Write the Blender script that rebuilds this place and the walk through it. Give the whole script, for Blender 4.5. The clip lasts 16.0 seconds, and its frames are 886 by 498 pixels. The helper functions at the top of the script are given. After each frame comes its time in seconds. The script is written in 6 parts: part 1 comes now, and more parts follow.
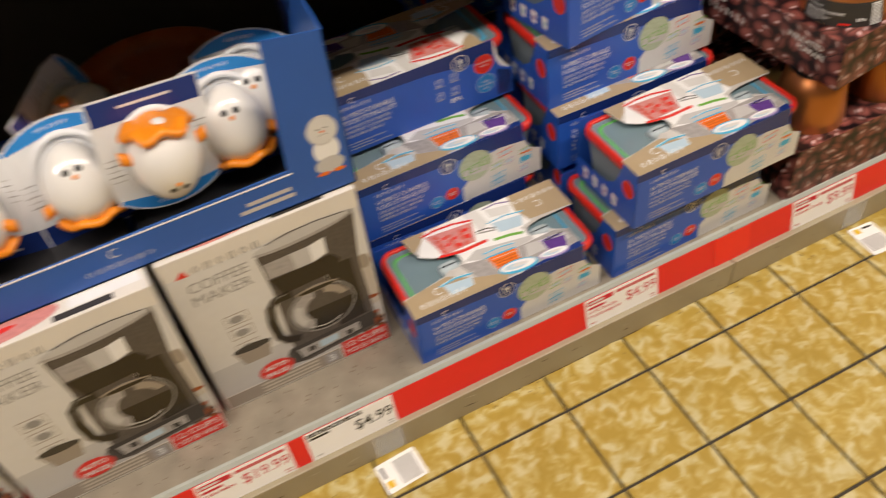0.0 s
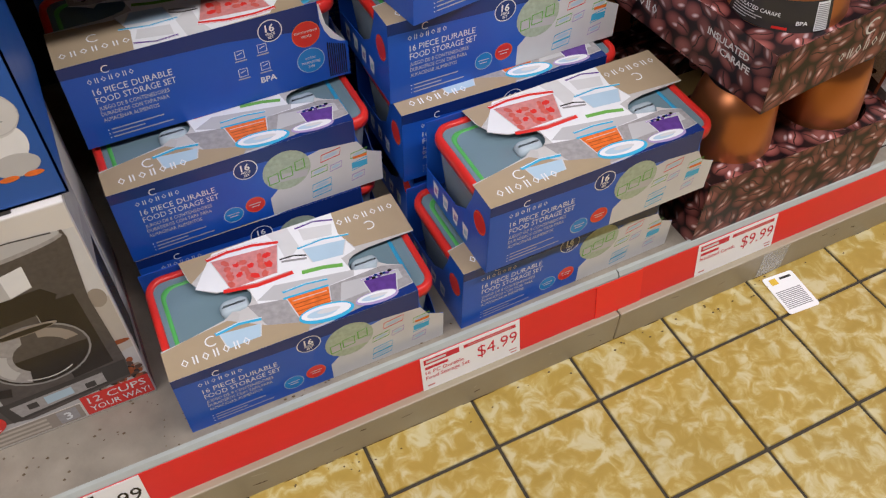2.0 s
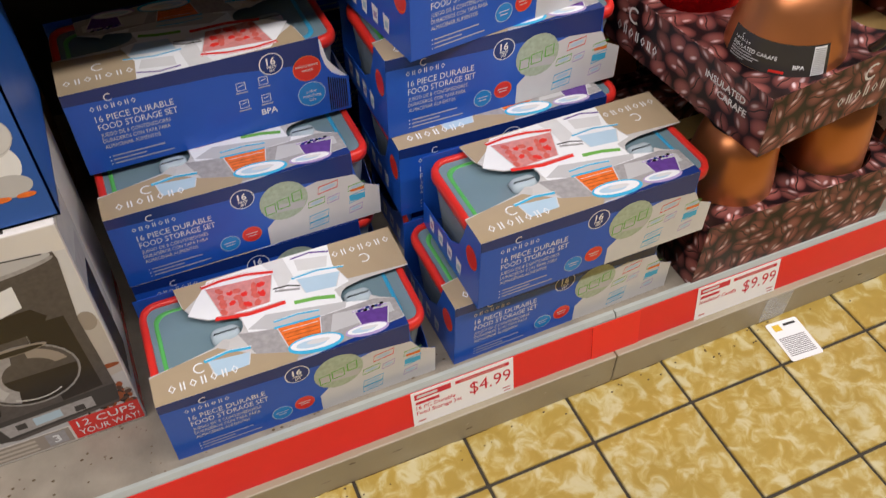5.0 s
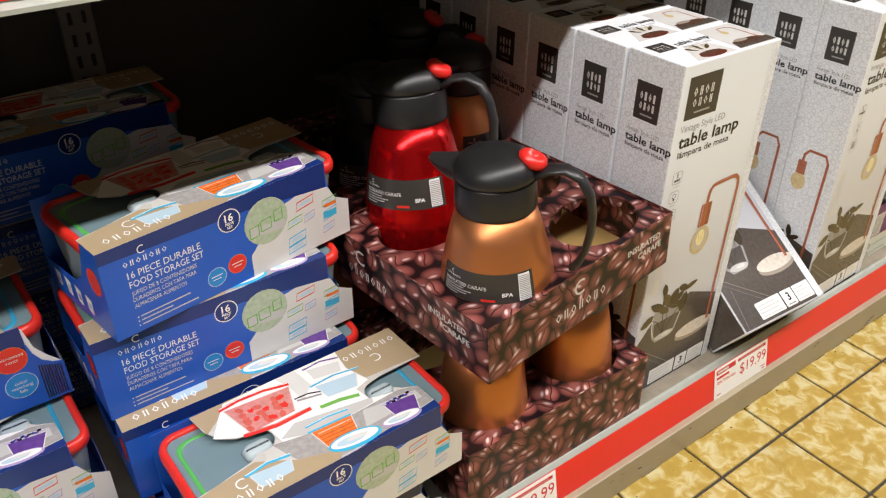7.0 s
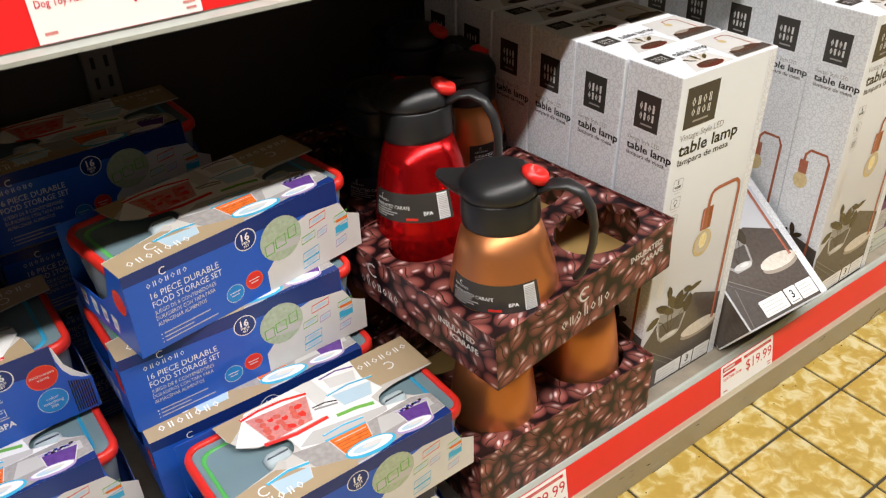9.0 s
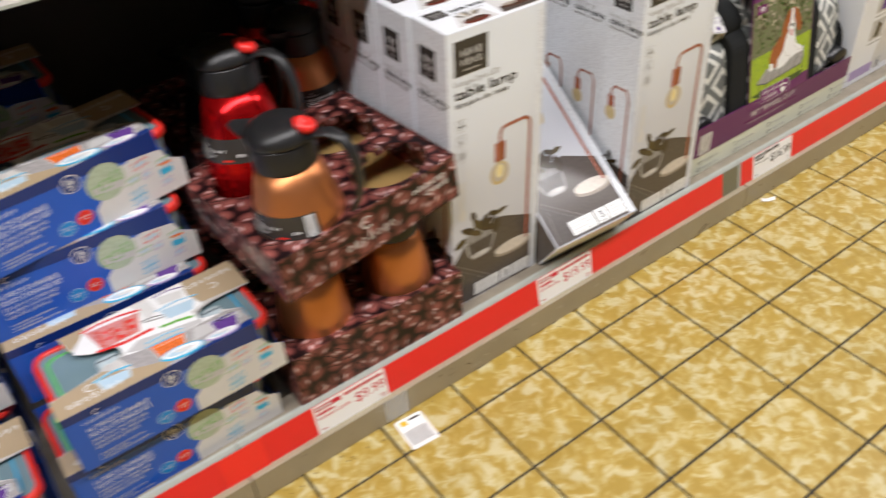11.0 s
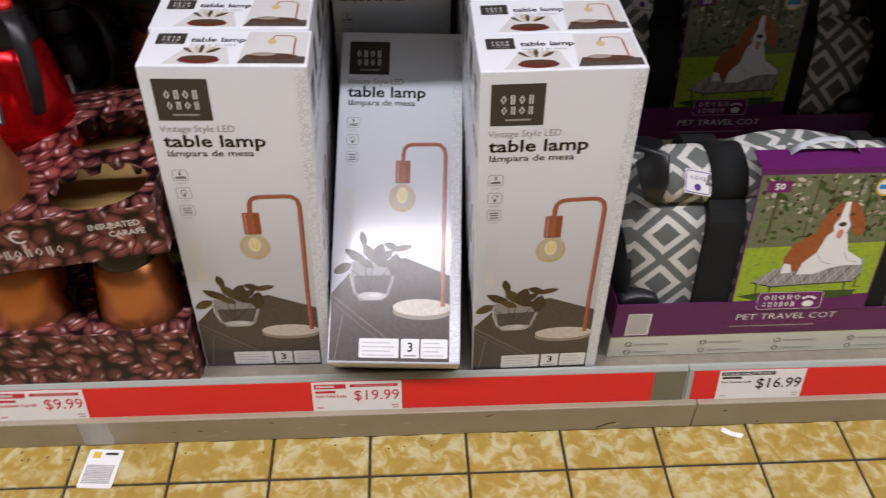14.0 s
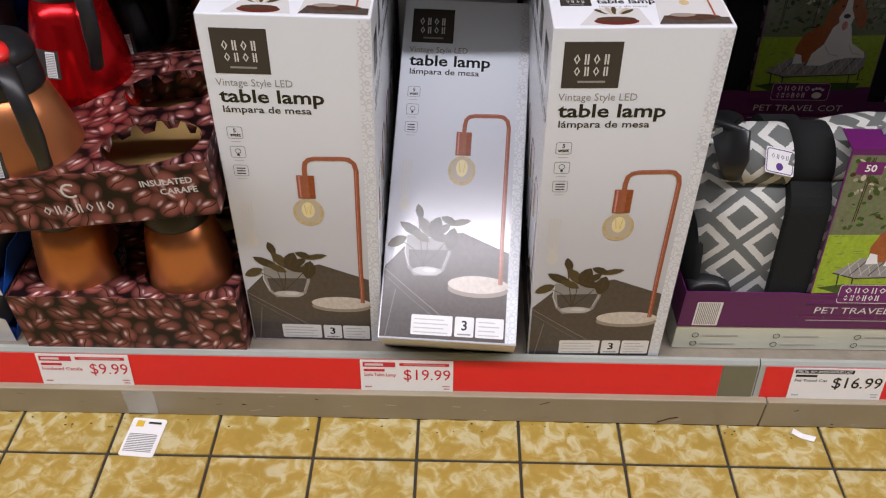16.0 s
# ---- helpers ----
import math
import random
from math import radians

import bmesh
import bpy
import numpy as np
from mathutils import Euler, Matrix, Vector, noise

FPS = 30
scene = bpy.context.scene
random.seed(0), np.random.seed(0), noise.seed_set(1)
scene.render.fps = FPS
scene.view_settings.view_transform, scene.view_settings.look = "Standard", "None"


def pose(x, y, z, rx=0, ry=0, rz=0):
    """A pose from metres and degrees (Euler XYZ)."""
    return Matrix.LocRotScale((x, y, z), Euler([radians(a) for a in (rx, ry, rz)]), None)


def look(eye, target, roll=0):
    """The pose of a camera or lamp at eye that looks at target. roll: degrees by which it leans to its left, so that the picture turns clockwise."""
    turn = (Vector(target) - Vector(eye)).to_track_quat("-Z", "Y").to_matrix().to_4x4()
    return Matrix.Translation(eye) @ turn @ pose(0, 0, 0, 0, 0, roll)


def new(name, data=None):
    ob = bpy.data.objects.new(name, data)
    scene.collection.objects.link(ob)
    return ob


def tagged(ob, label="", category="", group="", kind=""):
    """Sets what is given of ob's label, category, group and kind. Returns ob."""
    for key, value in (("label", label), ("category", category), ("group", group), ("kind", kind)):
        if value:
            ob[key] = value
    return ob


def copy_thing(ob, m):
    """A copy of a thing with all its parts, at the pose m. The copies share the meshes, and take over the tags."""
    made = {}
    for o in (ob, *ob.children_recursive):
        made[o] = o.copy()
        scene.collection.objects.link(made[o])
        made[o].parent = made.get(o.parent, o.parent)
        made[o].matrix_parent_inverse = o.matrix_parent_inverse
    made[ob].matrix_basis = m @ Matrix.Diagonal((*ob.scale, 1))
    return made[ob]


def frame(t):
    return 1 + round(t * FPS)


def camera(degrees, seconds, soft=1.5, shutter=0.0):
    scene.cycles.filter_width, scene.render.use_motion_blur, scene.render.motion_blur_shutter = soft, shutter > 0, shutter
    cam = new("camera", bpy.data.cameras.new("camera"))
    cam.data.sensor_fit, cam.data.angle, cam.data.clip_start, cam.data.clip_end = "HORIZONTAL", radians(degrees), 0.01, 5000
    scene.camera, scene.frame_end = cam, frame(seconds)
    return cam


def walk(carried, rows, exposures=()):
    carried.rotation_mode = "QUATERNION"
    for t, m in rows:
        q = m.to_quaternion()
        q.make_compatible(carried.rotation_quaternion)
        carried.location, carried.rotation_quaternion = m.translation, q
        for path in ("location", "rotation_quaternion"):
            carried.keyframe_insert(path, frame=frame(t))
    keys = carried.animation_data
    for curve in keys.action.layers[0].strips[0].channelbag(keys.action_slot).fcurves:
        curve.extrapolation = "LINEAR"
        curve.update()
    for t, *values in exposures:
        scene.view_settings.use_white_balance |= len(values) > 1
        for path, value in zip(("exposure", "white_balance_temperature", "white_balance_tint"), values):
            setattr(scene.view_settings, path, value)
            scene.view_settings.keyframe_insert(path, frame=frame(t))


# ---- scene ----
cam = camera(56.9, 16.0, soft=1.2, shutter=0.6)
PATH = [
    (0, (-0.995, -0.578, 1.122), (-0.512, 0.707, -0.333), -8.2),
    (0.5, (-0.884, -0.498, 1.08), (-0.265, 0.7, -0.398), -3.6),
    (1, (-0.784, -0.411, 1.028), (-0.156, 0.742, -0.481), -2.9),
    (1.5, (-0.754, -0.393, 0.972), (-0.154, 0.759, -0.549), -0.7),
    (2, (-0.739, -0.396, 0.946), (-0.155, 0.762, -0.576), 0.8),
    (2.5, (-0.727, -0.403, 0.944), (-0.169, 0.766, -0.58), 0.7),
    (3, (-0.725, -0.403, 0.947), (-0.186, 0.772, -0.579), 1.4),
    (5.5, (-0.693, -0.428, 0.942), (-0.113, 0.89, -0.447), -0.3),
    (6, (-0.613, -0.449, 0.953), (0.166, 0.912, -0.289), -0.4),
    (6.5, (-0.571, -0.45, 0.972), (0.344, 0.931, -0.15), -0.2),
    (7, (-0.554, -0.441, 0.974), (0.444, 0.911, -0.11), -0.0),
    (7.5, (-0.555, -0.441, 0.972), (0.441, 0.913, -0.112), -0.7),
    (8, (-0.557, -0.445, 0.973), (0.424, 0.915, -0.118), -1.0),
    (10.5, (-0.551, -0.596, 1.118), (0.367, 0.753, -0.039), -4.1),
    (11, (-0.401, -0.745, 1.13), (0.467, 0.533, -0.139), -3.9),
    (11.5, (-0.158, -0.774, 1.12), (0.699, 0.5, -0.161), -4.6),
    (12, (0.056, -0.684, 1.137), (0.928, 0.55, -0.172), -3.8),
    (12.5, (0.212, -0.711, 1.127), (0.993, 0.576, -0.19), -2.3),
    (13, (0.351, -0.72, 1.114), (0.907, 0.674, -0.207), -0.8),
    (13.5, (0.439, -0.659, 1.104), (0.758, 0.797, -0.228), -1.6),
    (14, (0.522, -0.702, 1.098), (0.61, 0.782, -0.24), 1.0),
    (14.5, (0.515, -0.694, 1.067), (0.539, 0.811, -0.25), -0.3),
    (15, (0.489, -0.684, 1.038), (0.487, 0.821, -0.279), 0.3),
    (15.5, (0.5, -0.691, 1.03), (0.48, 0.807, -0.295), 0.4),
    (16, (0.509, -0.691, 1.03), (0.479, 0.803, -0.299), 0.2),
]
EXPOSURES = [(0.0, -0.46, 7650, 16), (0.5, -0.56, 7250, 16), (1.0, -0.54, 6650, 17), (2.0, -0.54, 6200, 18), (5.5, -0.42, 6500, 16), (6.5, -0.16, 6600, 13), (8.0, -0.12, 6650, 12), (10.5, -0.02, 6450, 12), (11.0, -0.26, 6400, 14), (12.0, -0.70, 6350, 18), (12.5, -0.70, 6150, 18), (13.5, -0.65, 6150, 19), (16.0, -0.59, 6150, 20)]
walk(cam, [(t, look(eye, target, roll)) for t, eye, target, roll in PATH], EXPOSURES)

# ---- world, lamps, exposure ----
world = bpy.data.worlds.new("store_world")
scene.world = world
world.use_nodes = True
world.node_tree.nodes["Background"].inputs[0].default_value = (0.9, 0.95, 1.0, 1)
world.node_tree.nodes["Background"].inputs[1].default_value = 0.0005

CEILING_Z = 3.05
STRIP_Y, STRIP_X0, STRIP_X1, STRIP_LENGTH = -0.84, -4.6, 5.0, 1.2


def ceiling_lamp(y, x0, x1, watts, wide):
    data = bpy.data.lights.new("ceiling_lamp", "AREA")
    data.shape, data.size, data.size_y = "RECTANGLE", x1 - x0, wide
    data.energy, data.color = watts, (1.0, 0.985, 0.965)
    lamp = new("ceiling_lamp", data)
    lamp.matrix_world = pose((x0 + x1) / 2, y, CEILING_Z - 0.13)


ceiling_lamp(STRIP_Y, STRIP_X0, STRIP_X1, 31 * (STRIP_X1 - STRIP_X0), 0.10)

# ---- materials ----
def mat(name, color, rough=0.5, metal=0.0, vary=0.06, scale=40.0, bump=0.0, bump_scale=200.0, coat=0.0, rnd=0.0, spec=0.5):
    """A painted, printed or metal surface with two scales of uneven tone."""
    m = bpy.data.materials.new(name)
    m.use_nodes = True
    nt = m.node_tree
    b = nt.nodes["Principled BSDF"]
    b.inputs["Roughness"].default_value = rough
    b.inputs["Metallic"].default_value = metal
    b.inputs["Coat Weight"].default_value = coat
    b.inputs["Specular IOR Level"].default_value = spec
    tc = nt.nodes.new("ShaderNodeTexCoord")
    n1 = nt.nodes.new("ShaderNodeTexNoise")
    n1.inputs["Scale"].default_value = scale
    n1.inputs["Detail"].default_value = 6
    nt.links.new(tc.outputs["Object"], n1.inputs["Vector"])
    ramp = nt.nodes.new("ShaderNodeMapRange")
    ramp.inputs["To Min"].default_value, ramp.inputs["To Max"].default_value = 1 - vary, 1 + vary
    nt.links.new(n1.outputs["Fac"], ramp.inputs["Value"])
    val = ramp.outputs["Result"]
    if rnd:
        info = nt.nodes.new("ShaderNodeObjectInfo")
        r2 = nt.nodes.new("ShaderNodeMapRange")
        r2.inputs["To Min"].default_value, r2.inputs["To Max"].default_value = 1 - rnd, 1 + rnd
        nt.links.new(info.outputs["Random"], r2.inputs["Value"])
        mul = nt.nodes.new("ShaderNodeMath")
        mul.operation = "MULTIPLY"
        nt.links.new(val, mul.inputs[0])
        nt.links.new(r2.outputs["Result"], mul.inputs[1])
        val = mul.outputs[0]
    hsv = nt.nodes.new("ShaderNodeHueSaturation")
    hsv.inputs["Color"].default_value = (*color, 1)
    nt.links.new(val, hsv.inputs["Value"])
    nt.links.new(hsv.outputs["Color"], b.inputs["Base Color"])
    rr = nt.nodes.new("ShaderNodeMapRange")
    rr.inputs["To Min"].default_value, rr.inputs["To Max"].default_value = max(rough - 0.06, 0.02), min(rough + 0.06, 1)
    nt.links.new(n1.outputs["Fac"], rr.inputs["Value"])
    nt.links.new(rr.outputs["Result"], b.inputs["Roughness"])
    if bump:
        n2 = nt.nodes.new("ShaderNodeTexNoise")
        n2.inputs["Scale"].default_value = bump_scale
        n2.inputs["Detail"].default_value = 4
        nt.links.new(tc.outputs["Object"], n2.inputs["Vector"])
        bp = nt.nodes.new("ShaderNodeBump")
        bp.inputs["Strength"].default_value = bump
        bp.inputs["Distance"].default_value = 0.002
        nt.links.new(n2.outputs["Fac"], bp.inputs["Height"])
        nt.links.new(bp.outputs["Normal"], b.inputs["Normal"])
    return m


def ramp_node(nt, stops, interpolation="LINEAR"):
    r = nt.nodes.new("ShaderNodeValToRGB")
    r.color_ramp.interpolation = interpolation
    while len(r.color_ramp.elements) < len(stops):
        r.color_ramp.elements.new(0.5)
    for e, (p, c) in zip(r.color_ramp.elements, stops):
        e.position, e.color = p, (*c, 1)
    return r


def tile_material():
    """Ochre floor tile with cream flecks."""
    m = bpy.data.materials.new("ochre_tile")
    m.use_nodes = True
    nt = m.node_tree
    b = nt.nodes["Principled BSDF"]
    geo = nt.nodes.new("ShaderNodeNewGeometry")
    info = nt.nodes.new("ShaderNodeObjectInfo")
    shift = nt.nodes.new("ShaderNodeVectorMath")
    shift.operation = "MULTIPLY_ADD"
    comb = nt.nodes.new("ShaderNodeCombineXYZ")
    for k in range(3):
        nt.links.new(info.outputs["Random"], comb.inputs[k])
    shift.inputs[1].default_value = (9, 5, 7)
    nt.links.new(comb.outputs[0], shift.inputs[0])
    nt.links.new(geo.outputs["Position"], shift.inputs[2])
    n1 = nt.nodes.new("ShaderNodeTexNoise")
    n1.inputs["Scale"].default_value, n1.inputs["Detail"].default_value, n1.inputs["Roughness"].default_value = 42, 5, 0.55
    n1.inputs["Distortion"].default_value = 0.6
    n2 = nt.nodes.new("ShaderNodeTexNoise")
    n2.inputs["Scale"].default_value, n2.inputs["Detail"].default_value = 11, 3
    for n in (n1, n2):
        nt.links.new(shift.outputs[0], n.inputs["Vector"])
    r = ramp_node(nt, [(0.0, (0.36, 0.235, 0.035)), (0.44, (0.45, 0.30, 0.055)), (0.52, (0.52, 0.385, 0.115)), (0.62, (0.62, 0.53, 0.27)), (1.0, (0.66, 0.60, 0.38))])
    nt.links.new(n1.outputs["Fac"], r.inputs["Fac"])
    mr = nt.nodes.new("ShaderNodeMapRange")
    mr.inputs["To Min"].default_value, mr.inputs["To Max"].default_value = 0.76, 1.04
    nt.links.new(n2.outputs["Fac"], mr.inputs["Value"])
    hsv = nt.nodes.new("ShaderNodeHueSaturation")
    nt.links.new(r.outputs["Color"], hsv.inputs["Color"])
    nt.links.new(mr.outputs["Result"], hsv.inputs["Value"])
    nt.links.new(hsv.outputs["Color"], b.inputs["Base Color"])
    b.inputs["Roughness"].default_value = 0.42
    bp = nt.nodes.new("ShaderNodeBump")
    bp.inputs["Strength"].default_value, bp.inputs["Distance"].default_value = 0.25, 0.002
    nt.links.new(n1.outputs["Fac"], bp.inputs["Height"])
    nt.links.new(bp.outputs["Normal"], b.inputs["Normal"])
    return m


M_TILE = tile_material()
M_GROUT = mat("dark_grout", (0.05, 0.04, 0.025), 0.9, vary=0.3)
# wall colour set dark, with the shade of opposite shelving included, to limit bounce
M_WALL = mat("store_wall", (0.075, 0.07, 0.065), 0.8)
M_CEIL = mat("ceiling_panel", (0.28, 0.28, 0.27), 0.9)
M_DECK = mat("shelf_beige", (0.25, 0.215, 0.165), 0.42, vary=0.42, scale=26, bump=0.5, bump_scale=120)
M_KICK = mat("kick_plate_beige", (0.33, 0.28, 0.19), 0.4, vary=0.22, scale=9, bump=0.1)
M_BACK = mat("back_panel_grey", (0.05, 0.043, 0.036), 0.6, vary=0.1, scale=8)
M_RED = mat("rail_red", (0.80, 0.018, 0.018), 0.34, vary=0.06, coat=0.1)
M_RED2 = mat("rail_red_bright", (0.90, 0.026, 0.018), 0.34, vary=0.05, coat=0.1)
M_CLEARRAIL = mat("rail_grey_lip", (0.40, 0.42, 0.38), 0.22, vary=0.1)
M_TAG = mat("tag_white", (0.86, 0.85, 0.83), 0.4, vary=0.03)
M_WHITE = mat("card_white", (0.77, 0.79, 0.82), 0.38, vary=0.03, scale=20)
M_REDLID = mat("lid_red", (0.70, 0.03, 0.02), 0.3)
M_BLACK = mat("black_plastic", (0.012, 0.012, 0.013), 0.35, vary=0.1)
M_COPPER = mat("copper_metallic", (0.66, 0.25, 0.095), 0.37, metal=0.82, vary=0.05)
M_CRED = mat("red_metallic", (0.64, 0.008, 0.010), 0.2, metal=0.8, vary=0.04)
M_PURPLE = mat("card_purple", (0.12, 0.012, 0.11), 0.35)

# ---- building helpers ----
def mesh_from(name, bm):
    me = bpy.data.meshes.new(name)
    bm.to_mesh(me)
    bm.free()
    return me


def part(name, bm, material, parent=None, label="", smooth=False, m=None):
    me = bm if isinstance(bm, bpy.types.Mesh) else mesh_from(name, bm)
    for mm in (material if isinstance(material, (list, tuple)) else [material]):
        me.materials.append(mm)
    if smooth:
        for p in me.polygons:
            p.use_smooth = True
    ob = new(name, me)
    if parent is not None:
        ob.parent = parent
    if m is not None:
        ob.matrix_basis = m
    if label:
        ob["label"] = label
    return ob


def box_bm(x0, x1, y0, y1, z0, z1, bevel=0.0, seg=2):
    bm = bmesh.new()
    bmesh.ops.create_cube(bm, size=1)
    for v in bm.verts:
        v.co = Vector(((x0 + x1) / 2 + v.co.x * (x1 - x0), (y0 + y1) / 2 + v.co.y * (y1 - y0), (z0 + z1) / 2 + v.co.z * (z1 - z0)))
    if bevel:
        bmesh.ops.bevel(bm, geom=bm.edges[:], offset=bevel, segments=seg, affect="EDGES", profile=0.5)
    return bm


def prism_bm(profile, x0, x1):
    """A profile in y and z, drawn out along x."""
    bm = bmesh.new()
    a = [bm.verts.new((x0, y, z)) for y, z in profile]
    b = [bm.verts.new((x1, y, z)) for y, z in profile]
    n = len(profile)
    bm.faces.new(a)
    bm.faces.new(b[::-1])
    for i in range(n):
        bm.faces.new((a[i], b[i], b[(i + 1) % n], a[(i + 1) % n]))
    bmesh.ops.recalc_face_normals(bm, faces=bm.faces[:])
    return bm


def thing(name, label, category, m=None, group="", kind=""):
    e = new(name)
    e.empty_display_size = 0.05
    if m is not None:
        e.matrix_basis = m
    return tagged(e, label, category, group, kind)


def structure(name, bm, material, label, category):
    return tagged(part(name, bm, material, None), label, category, "", "structure")


# ---- large structure ----
TILE = 0.1524
KICK_Y, DECK_Z, SHELF_BACK = 0.072, 0.112, 0.825
floor = structure("floor", box_bm(-6, 7, -6, 1.0, -0.1, -0.003), M_GROUT, "ochre flecked tile floor with dark grout", "floor")
ceiling = structure("ceiling", box_bm(-6, 7, -6, 1.0, CEILING_Z, CEILING_Z + 0.1), M_CEIL, "plain grey store ceiling", "ceiling")
structure("wall_north", box_bm(-6, 7, 1.0, 1.15, -0.1, CEILING_Z), M_WALL, "plain store wall behind the shelving", "wall")
# unseen wall, added this close to keep bounced light out of the shelf
structure("wall_south", box_bm(-6, 7, -2.55, -2.4, -0.1, CEILING_Z), M_WALL, "plain store wall across the aisle", "wall")
structure("wall_west", box_bm(-6.15, -6, -6.15, 1.15, -0.1, CEILING_Z), M_WALL, "plain store wall at the aisle end", "wall")
structure("wall_east", box_bm(7, 7.15, -6.15, 1.15, -0.1, CEILING_Z), M_WALL, "plain store wall at the aisle end", "wall")

ink_olive = mat("olive_bracket", (0.17, 0.16, 0.10), 0.45)

# ---- shelving ----
X0, X1 = -3.0, 4.0
unit = thing("shelf_unit", "beige metal store shelving with red price rails", "shelving", pose(0, 0, 0))
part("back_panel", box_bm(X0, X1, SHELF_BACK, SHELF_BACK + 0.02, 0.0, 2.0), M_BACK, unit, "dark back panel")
part("base_deck", box_bm(X0, X1, 0.101, SHELF_BACK, DECK_Z - 0.025, DECK_Z, 0.002), M_DECK, unit, "dusty beige base deck")
JOINT = 0.975
for a, b in ((X0, -0.235), (-0.235, JOINT), (JOINT, 2.2), (2.2, X1)):
    part("kick_plate", box_bm(a + 0.0008, b - 0.0008, KICK_Y, 0.09, 0.0, 0.058, 0.002), M_KICK, unit, "scuffed beige kick plate")
RAIL = [(0.098, 0.121), (0.103, 0.121), (0.103, 0.085), (0.088, 0.048), (0.074, 0.048), (0.074, 0.052), (0.083, 0.055), (0.094, 0.116)]
for a, b in ((X0, -0.235), (-0.235, JOINT - 0.02), (JOINT - 0.02, 2.2), (2.2, X1)):
    part("price_rail", prism_bm(RAIL, a + 0.0008, b - 0.0008), M_CLEARRAIL, unit, "grey plastic price rail")
UP_Y, UP_Z = 0.262, 0.790
part("upper_shelf", box_bm(X0, X1, UP_Y + 0.012, SHELF_BACK - 0.0005, UP_Z + 0.03, UP_Z + 0.058, 0.002), M_DECK, unit, "beige metal upper shelf")
part("price_rail", prism_bm([(y + UP_Y - 0.098, z + UP_Z - 0.048) for y, z in RAIL], X0, X1), M_CLEARRAIL, unit, "grey plastic price rail")


def strip_on_rail(name, x0, x1, material, label="", dy=0.0, dz=0.0, lift=0.001, h0=0.03, h1=0.97):
    """A flat insert lying in the slanted face of a price rail."""
    a, b = Vector((0, 0.083 + dy, 0.055 + dz)), Vector((0, 0.094 + dy, 0.116 + dz))
    n = Vector((0, -(b.z - a.z), b.y - a.y)).normalized()
    lo, hi = a.lerp(b, h0) + n * lift, a.lerp(b, h1) + n * lift
    prof = [(lo.y, lo.z), (hi.y, hi.z), (hi.y - n.y * 0.0008, hi.z - n.z * 0.0008), (lo.y - n.y * 0.0008, lo.z - n.z * 0.0008)]
    return part(name, prism_bm(prof, x0, x1), material, unit, label)


for a, b in ((X0, -0.27), (-0.198, 0.901), (0.964, 2.2), (2.2, X1)):
    strip_on_rail("red_strip", a, b, M_RED, "red price rail strip")
strip_on_rail("red_strip", -0.27, -0.198, M_RED2, "bright red rail patch", lift=0.002)
strip_on_rail("rail_bracket", 0.902, 0.952, ink_olive, "olive grey rail joint piece")
strip_on_rail("red_strip", X0, X1, M_RED, "red price rail strip", UP_Y - 0.098, UP_Z - 0.048)

# ---- printed card: flat inks laid on a face ----
INKS = {}


def ink(name, color, rough=0.22):
    if name not in INKS:
        photo = name in ("watermelon", "orange", "violet", "palegreen", "hedge", "hedgelight", "grass", "russet", "leaf", "moss", "marble", "table", "copper", "steel", "pink", "machine", "fur", "bushes", "bulb", "brown")
        INKS[name] = mat("ink_" + name, color, rough, vary=0.34 if photo else 0.05, scale=170 if photo else 60)
    return INKS[name]


for _n, _c in {"white": (0.82, 0.82, 0.81), "offwhite": (0.66, 0.65, 0.63), "black": (0.015, 0.015, 0.016), "charcoal": (0.045, 0.04, 0.036), "grey": (0.30, 0.29, 0.28),
               "lightgrey": (0.52, 0.51, 0.50), "red": (0.72, 0.035, 0.025), "tagred": (0.62, 0.03, 0.05), "orange": (0.80, 0.17, 0.03), "watermelon": (0.62, 0.12, 0.09), "green": (0.16, 0.42, 0.08),
               "palegreen": (0.42, 0.50, 0.36), "leaf": (0.050, 0.034, 0.018), "maroon": (0.13, 0.030, 0.020), "moss": (0.085, 0.062, 0.026), "cyan": (0.05, 0.42, 0.66), "paleblue": (0.45, 0.60, 0.70), "sky": (0.02, 0.24, 0.62), "navy": (0.010, 0.032, 0.17), "violet": (0.12, 0.05, 0.25),
               "lilac": (0.42, 0.32, 0.55), "tan": (0.42, 0.32, 0.20), "sand": (0.55, 0.48, 0.38), "taupe": (0.33, 0.28, 0.23), "brown": (0.09, 0.045, 0.03), "table": (0.085, 0.068, 0.058), "tableline": (0.20, 0.18, 0.17), "copper": (0.36, 0.11, 0.055),
               "bulb": (0.60, 0.47, 0.24), "glow": (0.86, 0.76, 0.42), "marble": (0.66, 0.60, 0.53), "pink": (0.62, 0.24, 0.22), "yellow": (0.75, 0.48, 0.05), "grass": (0.30, 0.42, 0.03), "hedge": (0.045, 0.085, 0.02), "hedgelight": (0.13, 0.19, 0.07),
               "russet": (0.30, 0.07, 0.02), "machine": (0.085, 0.072, 0.066), "bushes": (0.15, 0.165, 0.09), "fur": (0.33, 0.095, 0.03), "coffee": (0.020, 0.014, 0.012), "sepia": (0.50, 0.45, 0.39), "steel": (0.36, 0.34, 0.33), "purple": (0.10, 0.01, 0.09), "wine": (0.16, 0.02, 0.13)}.items():
    ink(_n, _c)

GLYPHS = {}


